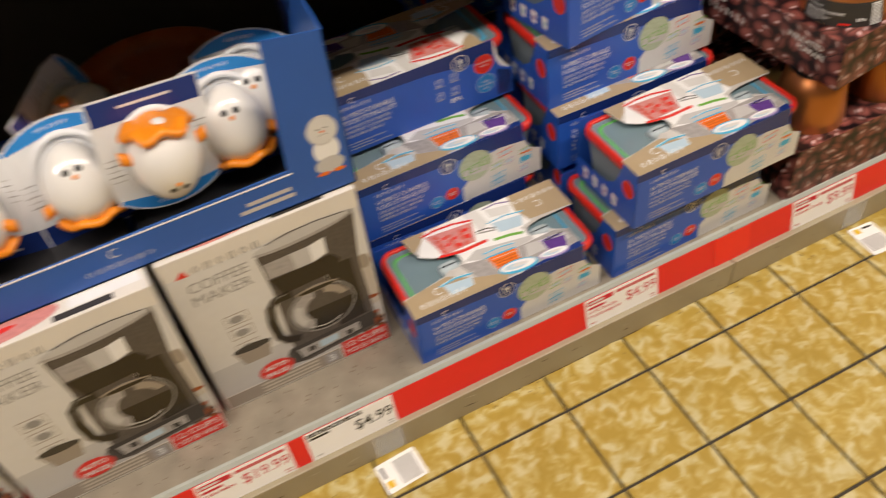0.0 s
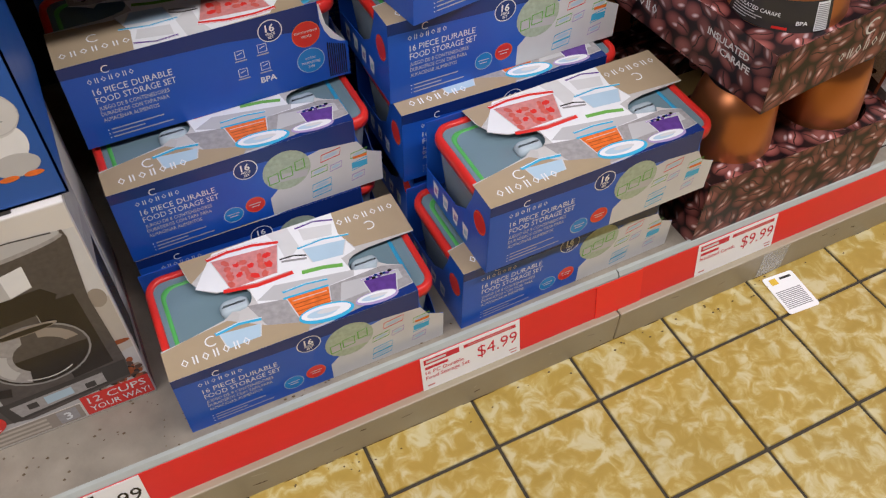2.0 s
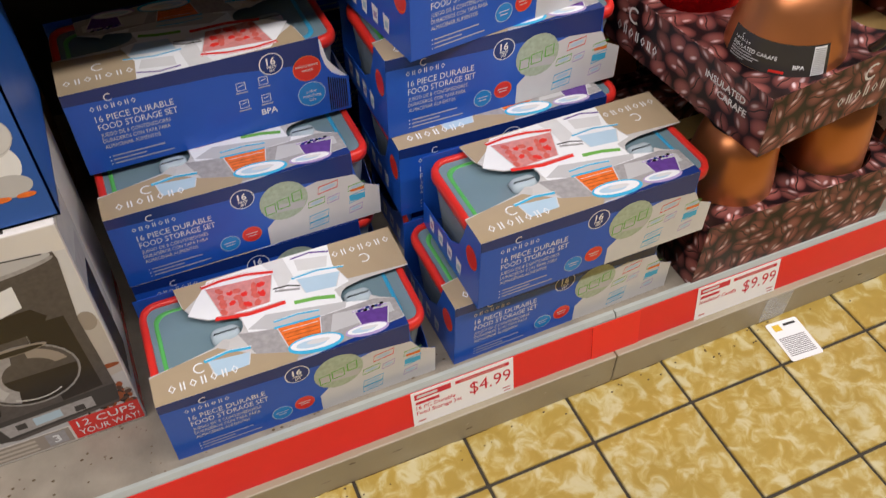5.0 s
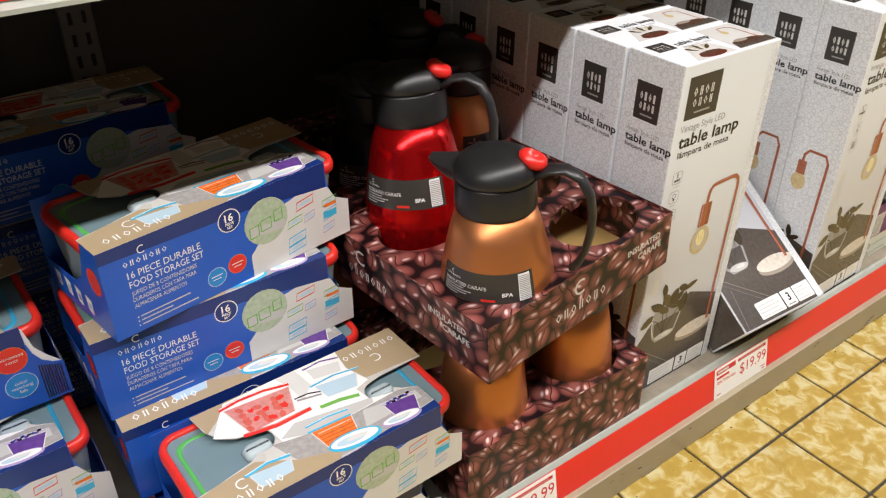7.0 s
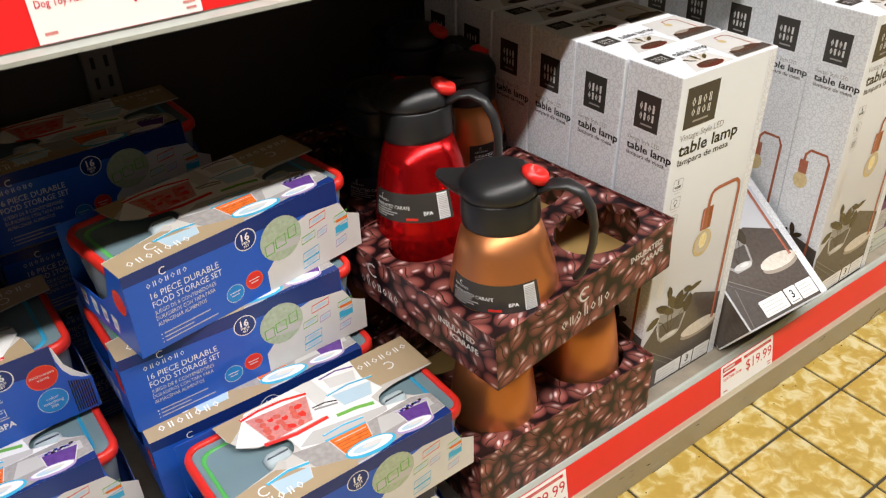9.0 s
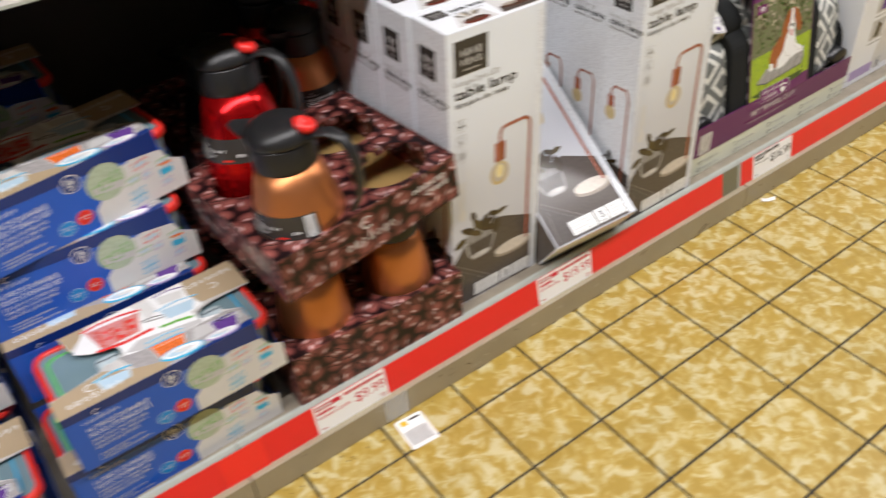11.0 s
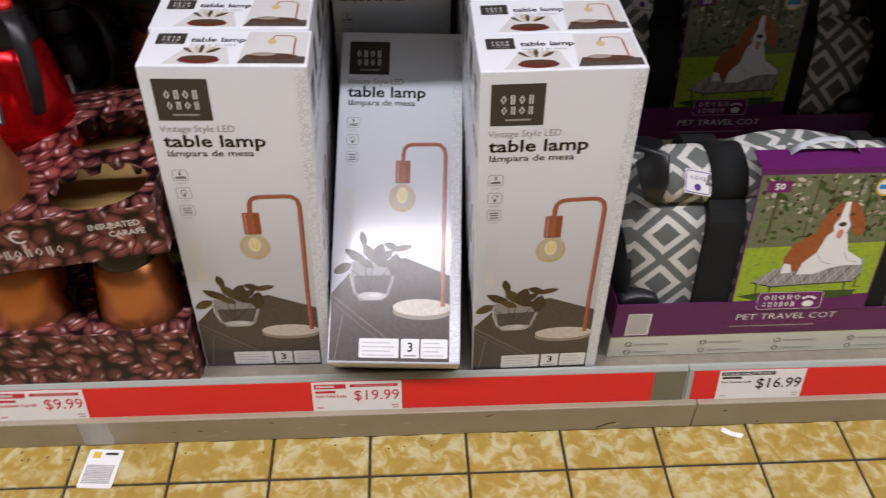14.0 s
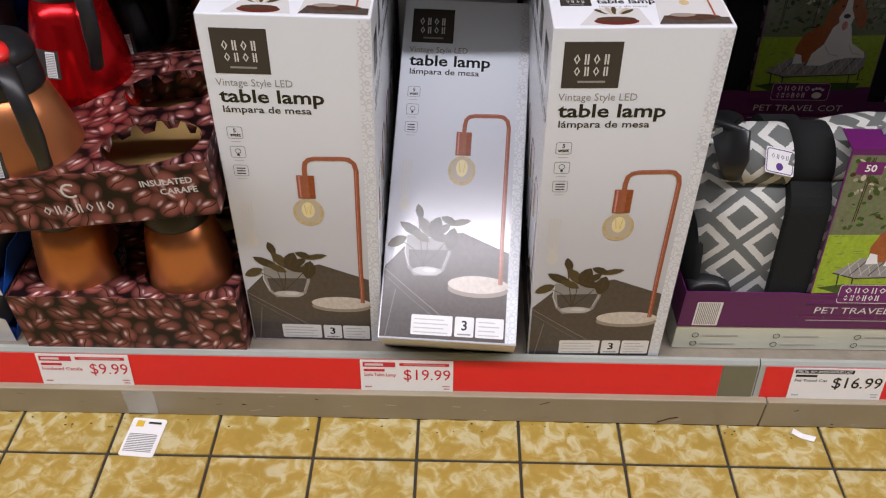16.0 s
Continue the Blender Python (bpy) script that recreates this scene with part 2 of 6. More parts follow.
def glyphs(s, bold):
    """The flat outline mesh of a line of writing, one unit high: points and faces."""
    key = (s, bold)
    if key not in GLYPHS:
        cu = bpy.data.curves.new("writing", "FONT")
        cu.body, cu.size, cu.resolution_u, cu.offset = s, 1.0, 2, 0.022 * bold
        ob = bpy.data.objects.new("writing", cu)
        me = bpy.data.meshes.new_from_object(ob)
        vs = np.array([v.co[:2] for v in me.vertices])
        GLYPHS[key] = (vs, [tuple(p.vertices) for p in me.polygons])
        bpy.data.objects.remove(ob)
        bpy.data.meshes.remove(me)
    return GLYPHS[key]


class Print:
    """Inks on one face: u to the right, v up, in metres. place turns (u, v, lift) into the thing's own axes."""

    def __init__(self, place, lift=0.00015):
        self.place, self.lift, self.sets, self.laid = place, lift, {}, 0

    def faces(self, name, color, pts, faces, layer):
        vs, fs, ms, mats = self.sets.setdefault(name, ([], [], [], []))
        if color not in mats:
            mats.append(color)
        base = len(vs)
        self.laid += 1
        z = self.lift + 0.00008 * layer + 5e-7 * self.laid
        vs.extend(self.place @ Vector((u, v, z)) for u, v in pts)
        fs.extend(tuple(base + i for i in f) for f in faces)
        ms.extend([mats.index(color)] * len(faces))

    def poly(self, name, color, pts, layer=0):
        area = sum(a[0] * b[1] - b[0] * a[1] for a, b in zip(pts, pts[1:] + pts[:1]))
        self.faces(name, color, pts if area > 0 else pts[::-1], [tuple(range(len(pts)))], layer)

    def rect(self, name, color, u0, v0, u1, v1, layer=0, r=0.0):
        if not r:
            return self.poly(name, color, [(u0, v0), (u1, v0), (u1, v1), (u0, v1)], layer)
        pts = []
        for cu, cv, a0 in ((u1 - r, v0 + r, -90), (u1 - r, v1 - r, 0), (u0 + r, v1 - r, 90), (u0 + r, v0 + r, 180)):
            pts += [(cu + r * math.cos(radians(a0 + a)), cv + r * math.sin(radians(a0 + a))) for a in (0, 30, 60, 90)]
        self.poly(name, color, pts, layer)

    def disc(self, name, color, u, v, ru, rv=None, layer=0, turn=0.0, n=24):
        rv = rv or ru
        c, s = math.cos(radians(turn)), math.sin(radians(turn))
        pts = []
        for k in range(n):
            a, b = ru * math.cos(2 * math.pi * k / n), rv * math.sin(2 * math.pi * k / n)
            pts.append((u + a * c - b * s, v + a * s + b * c))
        self.poly(name, color, pts, layer)

    def line(self, name, color, pts, w, layer=0, closed=False):
        pts = [Vector(p) for p in pts]
        n = len(pts)
        l, r = [], []
        for i, p in enumerate(pts):
            a = pts[i - 1] if i or closed else p
            b = pts[(i + 1) % n] if i < n - 1 or closed else p
            d = (b - a).normalized()
            o = Vector((-d.y, d.x)) * w / 2
            l.append(p + o)
            r.append(p - o)
        m = n if closed else n - 1
        self.faces(name, color, [tuple(p) for p in r + l], [(i, (i + 1) % n, n + (i + 1) % n, n + i) for i in range(m)], layer)

    def ring(self, name, color, u, v, r, w, layer=0, a0=0, a1=360):
        k = 22
        pts = [(u + r * math.cos(radians(a0 + (a1 - a0) * i / k)), v + r * math.sin(radians(a0 + (a1 - a0) * i / k))) for i in range(k + (a1 - a0 < 360))]
        self.line(name, color, pts, w, layer, a1 - a0 >= 360)

    def text(self, name, color, s, u, v, size, layer=1, width=None, bold=0, align="l", turn=0.0, shear=0.0):
        vs, fs = glyphs(s, bold)
        if not len(vs):
            return
        w = vs[:, 0].max() - vs[:, 0].min()
        k = width / (w * size) if width else 1.0
        full = w * size * k
        off = {"l": 0.0, "c": -full / 2, "r": -full}[align]
        c, sn = math.cos(radians(turn)), math.sin(radians(turn))
        pts = []
        for x, y in vs:
            a, b = (x - vs[:, 0].min()) * size * k + off + shear * y * size, y * size
            pts.append((u + a * c - b * sn, v + a * sn + b * c))
        self.faces(name, color, pts, fs, layer)

    def bars(self, name, color, u0, u1, v, h, n, layer=1, turn=0.0, gap=0.3):
        """A brand's word as a row of plain diamonds and strokes."""
        w = (u1 - u0) / (n - gap)
        c, s = math.cos(radians(turn)), math.sin(radians(turn))
        t = abs(h) * 0.15
        for i in range(n):
            a, b = i * w + 0.5 * t, i * w + w * (1 - gap) - 0.5 * t
            lo, hi, mid = min(0, h) + t / 2, max(0, h) - t / 2, (a + b) / 2
            if i % 2 == 0:
                strokes = [([(a, h / 2), (mid, lo), (b, h / 2), (mid, hi)], True)]
            else:
                strokes = [([(x, lo - t / 2), (x, hi + t / 2)], False) for x in (a + 0.2 * (b - a), b - 0.2 * (b - a))]
            for pts, closed in strokes:
                self.line(name, color, [(u0 + x * c - y * s, v + x * s + y * c) for x, y in pts], t, layer, closed)

    def finish(self, parent):
        for name, (vs, fs, ms, mats) in self.sets.items():
            me = bpy.data.meshes.new(name)
            me.from_pydata([tuple(v) for v in vs], [], fs)
            for m in mats:
                me.materials.append(ink(m, None) if isinstance(m, str) else m)
            me.polygons.foreach_set("material_index", ms)
            piece = new(name.split(":")[0], me)
            piece.parent = parent
            if piece.name.split(".")[0] in ("barcode", "printed_lettering", "brand_mark", "brand_patch", "printed_icon", "printed_small", "scuff_marks", "printed_plant"):
                piece["kind"] = "stuff"


def face_place(o, u, v):
    """Axes of a face: origin, direction of u, direction of v."""
    u, v = Vector(u).normalized(), Vector(v).normalized()
    n = u.cross(v)
    return Matrix((( u.x, v.x, n.x, o[0]), (u.y, v.y, n.y, o[1]), (u.z, v.z, n.z, o[2]), (0, 0, 0, 1)))


def plate_bm(pts, place, thick):
    """A card outline in u and v with thickness, behind the face."""
    bm = bmesh.new()
    a = [bm.verts.new(place @ Vector((u, v, 0))) for u, v in pts]
    b = [bm.verts.new(place @ Vector((u, v, -thick))) for u, v in pts]
    n = len(pts)
    bm.faces.new(a)
    bm.faces.new(b[::-1])
    for i in range(n):
        bm.faces.new((a[i], b[i], b[(i + 1) % n], a[(i + 1) % n]))
    bmesh.ops.recalc_face_normals(bm, faces=bm.faces[:])
    return bm


def arc(cu, cv, r, a0, a1, n=8):
    return [(cu + r * math.cos(radians(a0 + (a1 - a0) * i / n)), cv + r * math.sin(radians(a0 + (a1 - a0) * i / n))) for i in range(n + 1)]


def rounded(x0, x1, y0, y1, r, n=5):
    return arc(x1 - r, y0 + r, r, -90, 0, n) + arc(x1 - r, y1 - r, r, 0, 90, n) + arc(x0 + r, y1 - r, r, 90, 180, n) + arc(x0 + r, y0 + r, r, 180, 270, n)


def loft_bm(rings, caps=True):
    """Skin over closed rings of 3D points, all with the same count."""
    bm = bmesh.new()
    vs = [[bm.verts.new(p) for p in ring] for ring in rings]
    n = len(rings[0])
    for a, b in zip(vs, vs[1:]):
        for i in range(n):
            bm.faces.new((a[i], a[(i + 1) % n], b[(i + 1) % n], b[i]))
    if caps:
        bm.faces.new(vs[0][::-1])
        bm.faces.new(vs[-1])
    bmesh.ops.recalc_face_normals(bm, faces=bm.faces[:])
    return bm


def lathe_bm(profile, n=40, cx=0.0, cy=0.0, caps=True):
    return loft_bm([[(cx + r * math.cos(2 * math.pi * k / n), cy + r * math.sin(2 * math.pi * k / n), z) for k in range(n)] for r, z in profile], caps)


def tube_bm(pts, radii, n=12):
    """A round or flat bar along a line of points; radii: one number or pairs (across, along) for each point."""
    pts = [Vector(p) for p in pts]
    rings = []
    up = Vector((0, 1, 0.01))
    for i, p in enumerate(pts):
        d = (pts[min(i + 1, len(pts) - 1)] - pts[max(i - 1, 0)]).normalized()
        side = d.cross(up)
        if side.length < 1e-4:
            side = d.cross(Vector((1, 0, 0)))
        side.normalize()
        top = side.cross(d)
        r = radii[i] if isinstance(radii, list) else radii
        ra, rb = r if isinstance(r, tuple) else (r, r)
        rings.append([p + side * ra * math.cos(2 * math.pi * k / n) + top * rb * math.sin(2 * math.pi * k / n) for k in range(n)])
    return loft_bm(rings)

# ---- food storage sets: nested plastic boxes in a printed card sleeve ----
FW, FD, FH = 0.311, 0.152, 0.107
M_BLUESLEEVE = mat("sleeve_blue", (0.012, 0.096, 0.50), 0.30, vary=0.10, scale=12, bump=0.05)
M_SLEEVEIN = mat("sleeve_edge_navy", (0.008, 0.035, 0.16), 0.45)
M_TOPCARD = mat("sleeve_top_print", (0.55, 0.53, 0.50), 0.28, vary=0.10, scale=18)
M_LIDWIN = mat("lid_clear_grey", (0.16, 0.24, 0.27), 0.16, vary=0.2, scale=10, coat=0.4)
M_BODYCLEAR = mat("cloudy_plastic", (0.22, 0.27, 0.30), 0.22, vary=0.2, scale=12)
M_KNOB = mat("cloudy_knob", (0.42, 0.50, 0.53), 0.25, vary=0.18, scale=60)
M_GREENRIM = mat("green_rim", (0.09, 0.42, 0.10), 0.3)
M_CYANRIM = mat("blue_rim", (0.03, 0.30, 0.50), 0.3)

FRONT = [(0, 0), (FW, 0), (FW, 0.046)] + [(FW - 0.010, 0.049), (FW - 0.020, 0.056), (FW - 0.027, 0.068), (FW - 0.031, 0.084), (FW - 0.032, FH), (0, FH)]
TOP = [(0, 0), (FW - 0.032, 0), (FW - 0.033, 0.042), (0.262, 0.050)] + arc(0.238, 0.063, 0.017, -20, -250, 9)[::1] + [(0.252, 0.083), (FW, 0.084), (FW, FD), (0.046, FD)] + [(0.050, 0.122), (0.060, 0.102), (0.074, 0.092)] + arc(0.092, 0.074, 0.017, 110, -120, 9) + [(0.072, 0.052), (0.030, 0.044), (0.0, 0.040)]
END = [(0, 0), (0, FH), (0.034, FH), (0.040, 0.086), (0.052, 0.058), (0.075, 0.042), (FD, 0.036), (FD, 0)]


def food_front(p, back):
    p.poly("printed_panel", "navy", [(0, FH), (0, FH - 0.014), (0.17, FH - 0.020), (FW - 0.032, FH - 0.034), (FW - 0.032, FH)], 0)
    if not back:
        p.poly("printed_panel", "offwhite", [(0.168, 0), (FW, 0), (FW, 0.046), (FW - 0.020, 0.056), (FW - 0.030, 0.074), (0.235, 0.079), (0.205, 0.072), (0.180, 0.040), (0.168, 0.028)], 1)
        p.disc("printed_picture", "palegreen", 0.193, 0.064, 0.029, 0.029, 2)
        p.poly("printed_picture", "lightgrey", [(0.168, 0.050), (0.215, 0.046), (0.219, 0.056), (0.170, 0.062)], 3)
        for u, v, w in ((0.176, 0.056, 0.012), (0.192, 0.060, 0.014), (0.209, 0.066, 0.011)):
            p.line("printed_picture", "green", [(u - w / 2, v - 0.007), (u - w / 2, v + 0.006), (u + w / 2, v + 0.008), (u + w / 2, v - 0.006), (u - w / 2, v - 0.007)], 0.0016, 4)
        for u, v, w, h, c in ((0.247, 0.066, 0.026, 0.007, "red"), (0.231, 0.047, 0.022, 0.006, "green"), (0.252, 0.046, 0.016, 0.006, "lilac"), (0.282, 0.055, 0.022, 0.005, "green"), (0.282, 0.038, 0.021, 0.008, "cyan"), (0.279, 0.020, 0.018, 0.006, "lilac"), (0.232, 0.024, 0.026, 0.007, "cyan"), (0.231, 0.013, 0.026, 0.006, "cyan")):
            s = 0.25 * h
            p.line("printed_picture", c, [(u - w / 2, v - h), (u + w / 2 - s, v - h * 0.5), (u + w / 2, v + h), (u - w / 2 + s, v + h * 0.5)], 0.0014, 3, True)
            p.disc("printed_picture", "paleblue", u, v, w * 0.36, h * 0.4, 2, 10, 12)
        p.rect("printed_picture", "cyan", 0.272, 0.033, 0.292, 0.042, 3)
        p.rect("printed_picture", "orange", 0.274, 0.048, 0.292, 0.052, 4)
        badge, dots = (0.147, 0.084), ((0.122, 0.022, "sky"), (0.149, 0.027, "red"))
    else:
        badge, dots = (0.222, 0.087), ((0.262, 0.070, "red"), (0.264, 0.034, "sky"))
        for k, (u, v) in enumerate(((0.184, 0.066), (0.210, 0.067), (0.184, 0.042), (0.210, 0.043))):
            p.line("printed_lettering", "white", [(u - 0.005, v - 0.004), (u + 0.005, v - 0.004), (u + 0.005, v + 0.006), (u - 0.005, v + 0.006)], 0.001, 1, True)
            p.line("printed_lettering", "white", [(u - 0.003, v + 0.001), (u + 0.003, v + 0.003)], 0.001, 1)
            p.rect("printed_lettering", "lightgrey", u - 0.007, v - 0.008, u + 0.007, v - 0.0065, 1)
        p.text("printed_lettering", "white", "BPA", 0.202, 0.022, 0.011, 1, bold=1)
    p.disc("printed_badge", "navy", *badge, 0.0135, layer=3)
    p.ring("printed_badge", "white", *badge, 0.0135, 0.0011, 4)
    p.text("printed_badge", "white", "16", badge[0], badge[1] - 0.001, 0.013, 4, bold=1, align="c")
    p.text("printed_badge", "white", "PIECE", badge[0], badge[1] - 0.0055, 0.0045, 4, bold=1, align="c")
    p.text("printed_badge", "white", "SET", badge[0], badge[1] - 0.0100, 0.0045, 4, bold=1, align="c")
    for k, (u, v, c) in enumerate(dots):
        r = 0.0165 if back else 0.0115
        p.disc("printed_dot:%s" % c, c, u, v, r, layer=2)
        p.ring("printed_dot:%s" % c, "paleblue" if c == "sky" else "orange", u, v, r, 0.0008, 3)
        if back:
            for j, s in enumerate(("microwave", "vents") if c == "red" else ("color", "matching", "lids")):
                p.text("printed_dot:%s" % c, "offwhite", s, u, v + 0.002 - 0.006 * j, 0.0062, 3, align="c")
        else:
            p.rect("printed_dot:%s" % c, "offwhite", u - 0.007, v + 0.001, u + 0.007, v + 0.002, 3)
            p.rect("printed_dot:%s" % c, "offwhite", u - 0.005, v - 0.003, u + 0.005, v - 0.002, 3)
    p.ring("brand_mark", "white", 0.046, 0.094, 0.0042, 0.0011, 1, 50, 310)
    p.bars("brand_mark", "white", 0.024, 0.072, 0.080, 0.0065, 7)
    u = 0.026
    p.text("printed_lettering", "white", "16 PIECE DURABLE", u, 0.0655, 0.0115, 1, width=0.083)
    p.text("printed_lettering", "white", "FOOD STORAGE SET", u, 0.0545, 0.0115, 1, width=0.085)
    for k, (s, w) in enumerate((("JUEGO DE 8 CONTENEDORES", 0.075), ("DURADEROS CON TAPA PARA", 0.073), ("ALMACENAR ALIMENTOS", 0.060))):
        p.text("printed_lettering", "offwhite", s, u, 0.0455 - 0.0078 * k, 0.0072, 1, width=w)
    for k, w in enumerate((0.058, 0.036, 0.066)):
        p.rect("printed_lettering", "lightgrey", u + 0.004, 0.0175 - 0.0052 * k, u + 0.004 + w, 0.0190 - 0.0052 * k, 1)
        p.disc("printed_lettering", "white", u + 0.001, 0.0182 - 0.0052 * k, 0.0008, layer=1, n=8)


def food_tub(p, name, fill, rim, top, body, w=0.003):
    """A printed tub: its body and the coloured rim of its lid."""
    p.poly(name, fill, body, 2)
    p.line(name, "offwhite", [body[0], body[-1]], 0.0012, 3)
    p.line(name, "offwhite", [body[1], body[2]], 0.0012, 3)
    p.line(name, rim, top, w, 4)
    p.line(name, "white", [(u + 0.001, v + w * 0.3) for u, v in top], w * 0.22, 5)


def food_lid(p, name, rim, u, v, ru, rv, turn):
    p.disc(name, rim, u, v, ru, rv, 3, turn)
    p.disc(name, "white", u, v + 0.0012, ru * 0.90, rv * 0.72, 4, turn)
    p.disc(name, "paleblue", u - ru * 0.15, v + 0.0012, ru * 0.55, rv * 0.42, 5, turn)
    p.disc(name, "offwhite", u + ru * 0.10, v + 0.0018, ru * 0.42, rv * 0.26, 6, turn)


def food_top(p):
    p.poly("printed_ground", "tan", [(0, 0), (0.15, 0), (0.158, 0.010), (0.112, 0.026), (0.075, 0.050), (0.03, 0.044), (0, 0.038)], 0)
    p.poly("printed_ground:2", "tan", [(0.150, FD), (0.046, FD), (0.052, 0.116), (0.070, 0.130), (0.085, 0.150)], 0)
    p.poly("printed_ground:3", "tan", [(0.232, FD), (0.228, 0.118), (0.238, 0.090), (FW, 0.085), (FW, FD)], 0)
    p.poly("printed_cloth", "white", [(0.085, 0.150), (0.150, FD), (0.232, FD), (0.228, 0.118), (0.238, 0.086), (0.218, 0.080), (0.222, 0.058), (0.250, 0.050), (0.170, 0.044), (0.112, 0.056), (0.108, 0.085), (0.076, 0.092), (0.054, 0.106), (0.070, 0.130)], 0)
    p.poly("printed_cloth", "lightgrey", [(0.112, 0.062), (0.135, 0.075), (0.225, 0.058), (0.222, 0.050), (0.150, 0.046)], 1)
    p.poly("printed_cloth", "offwhite", [(0.160, 0.100), (0.180, 0.118), (0.176, FD), (0.150, FD), (0.158, 0.130)], 1)
    p.poly("printed_band", "navy", [(0.17, 0), (FW - 0.032, 0), (FW - 0.032, 0.012), (0.20, 0.004)], 1)
    p.poly("printed_table", "steel", [(0.15, 0.002), (0.20, 0.004), (FW - 0.033, 0.013), (FW - 0.033, 0.042), (0.255, 0.050), (0.16, 0.047), (0.100, 0.060), (0.112, 0.026), (0.158, 0.010)], 1)
    p.poly("printed_table", "lightgrey", [(0.195, 0.022), (FW - 0.040, 0.024), (FW - 0.040, 0.038), (0.205, 0.046)], 2)
    # fruit in a red-lidded tub
    food_tub(p, "printed_fruit_tub", "pink", "red", [(0.076, 0.142), (0.100, 0.145), (0.130, 0.143), (0.160, 0.135)], [(0.080, 0.138), (0.158, 0.131), (0.145, 0.091), (0.090, 0.090)], 0.0055)
    rng = random.Random(3)
    for k in range(26):
        i, j = k % 6, k // 6
        p.disc("printed_fruit_tub", ("watermelon", "pink", "watermelon", "red")[k % 4], 0.094 + 0.0094 * i + rng.uniform(-0.002, 0.002), 0.096 + 0.0082 * j + 0.0005 * i + rng.uniform(-0.002, 0.002), rng.uniform(0.0045, 0.0068), rng.uniform(0.0032, 0.0046), 3, rng.uniform(0, 180), 6)
    p.line("printed_fruit_lid", "red", [(0.082, 0.090), (0.118, 0.083), (0.161, 0.084)], 0.0055, 3)
    p.line("printed_fruit_lid", "pink", [(0.086, 0.092), (0.120, 0.086), (0.157, 0.0865)], 0.0016, 4)
    # carrots, berries, empty tubs and loose lids
    food_tub(p, "printed_carrot_tub", "orange", "cyan", [(0.141, 0.061), (0.168, 0.062), (0.193, 0.058)], [(0.142, 0.052), (0.191, 0.048), (0.184, 0.019), (0.147, 0.020)])
    p.line("printed_carrot_tub", "cyan", [(0.139, 0.052), (0.191, 0.049)], 0.0028, 4)
    for k in range(5):
        p.line("printed_carrot_tub", ("russet", "offwhite")[k == 4], [(0.147, 0.024 + 0.0052 * k), (0.187, 0.022 + 0.0052 * k)], 0.0008, 3)
    food_lid(p, "printed_blue_lid", "cyan", 0.176, 0.0145, 0.031, 0.0125, -6)
    food_tub(p, "printed_berry_tub", "violet", "lilac", [(0.226, 0.040), (0.248, 0.041), (0.267, 0.037)], [(0.228, 0.038), (0.267, 0.033), (0.258, 0.010), (0.230, 0.016)], 0.0022)
    for k in range(9):
        p.disc("printed_berry_tub", ("navy", "violet", "black")[k % 3], 0.234 + 0.0034 * k, 0.0385 + 0.0015 * math.sin(k * 2.6), 0.0026, 0.0020, 5, 0, 7)
    food_lid(p, "printed_lilac_lid", "lilac", 0.234, 0.0105, 0.025, 0.0085, -5)
    food_tub(p, "printed_small_tub", "paleblue", "cyan", [(0.058, 0.037), (0.084, 0.041), (0.109, 0.037)], [(0.062, 0.036), (0.107, 0.031), (0.102, 0.015), (0.066, 0.014)], 0.0045)
    food_tub(p, "printed_blue_tub", "paleblue", "cyan", [(0.177, 0.115), (0.208, 0.117), (0.239, 0.111)], [(0.182, 0.112), (0.233, 0.105), (0.222, 0.084), (0.186, 0.088)])
    food_tub(p, "printed_lilac_tub", "offwhite", "violet", [(0.184, 0.146), (0.208, 0.148), (0.230, 0.141)], [(0.188, 0.143), (0.226, 0.135), (0.220, 0.118), (0.188, 0.124)])
    p.line("printed_green_lid", "green", [(0.170, 0.079), (0.195, 0.076), (0.216, 0.070)], 0.0055, 2)
    p.line("printed_clip", "charcoal", [(0.153, 0.108), (0.170, 0.107), (0.184, 0.101)], 0.0022, 2)
    p.line("printed_clip", "grey", [(0.154, 0.104), (0.182, 0.097)], 0.0030, 2)
    p.ring("brand_mark", "white", 0.052, 0.031, 0.0062, 0.0016, 6, 50, 310)
    p.bars("brand_mark", "white", 0.016, 0.090, 0.010, 0.0105, 7, 6)
    p.ring("brand_mark:2", "white", 0.266, 0.114, 0.0062, 0.0015, 6, 230, 490)
    p.bars("brand_mark:2", "white", 0.232, 0.304, 0.128, 0.0095, 7, 6)


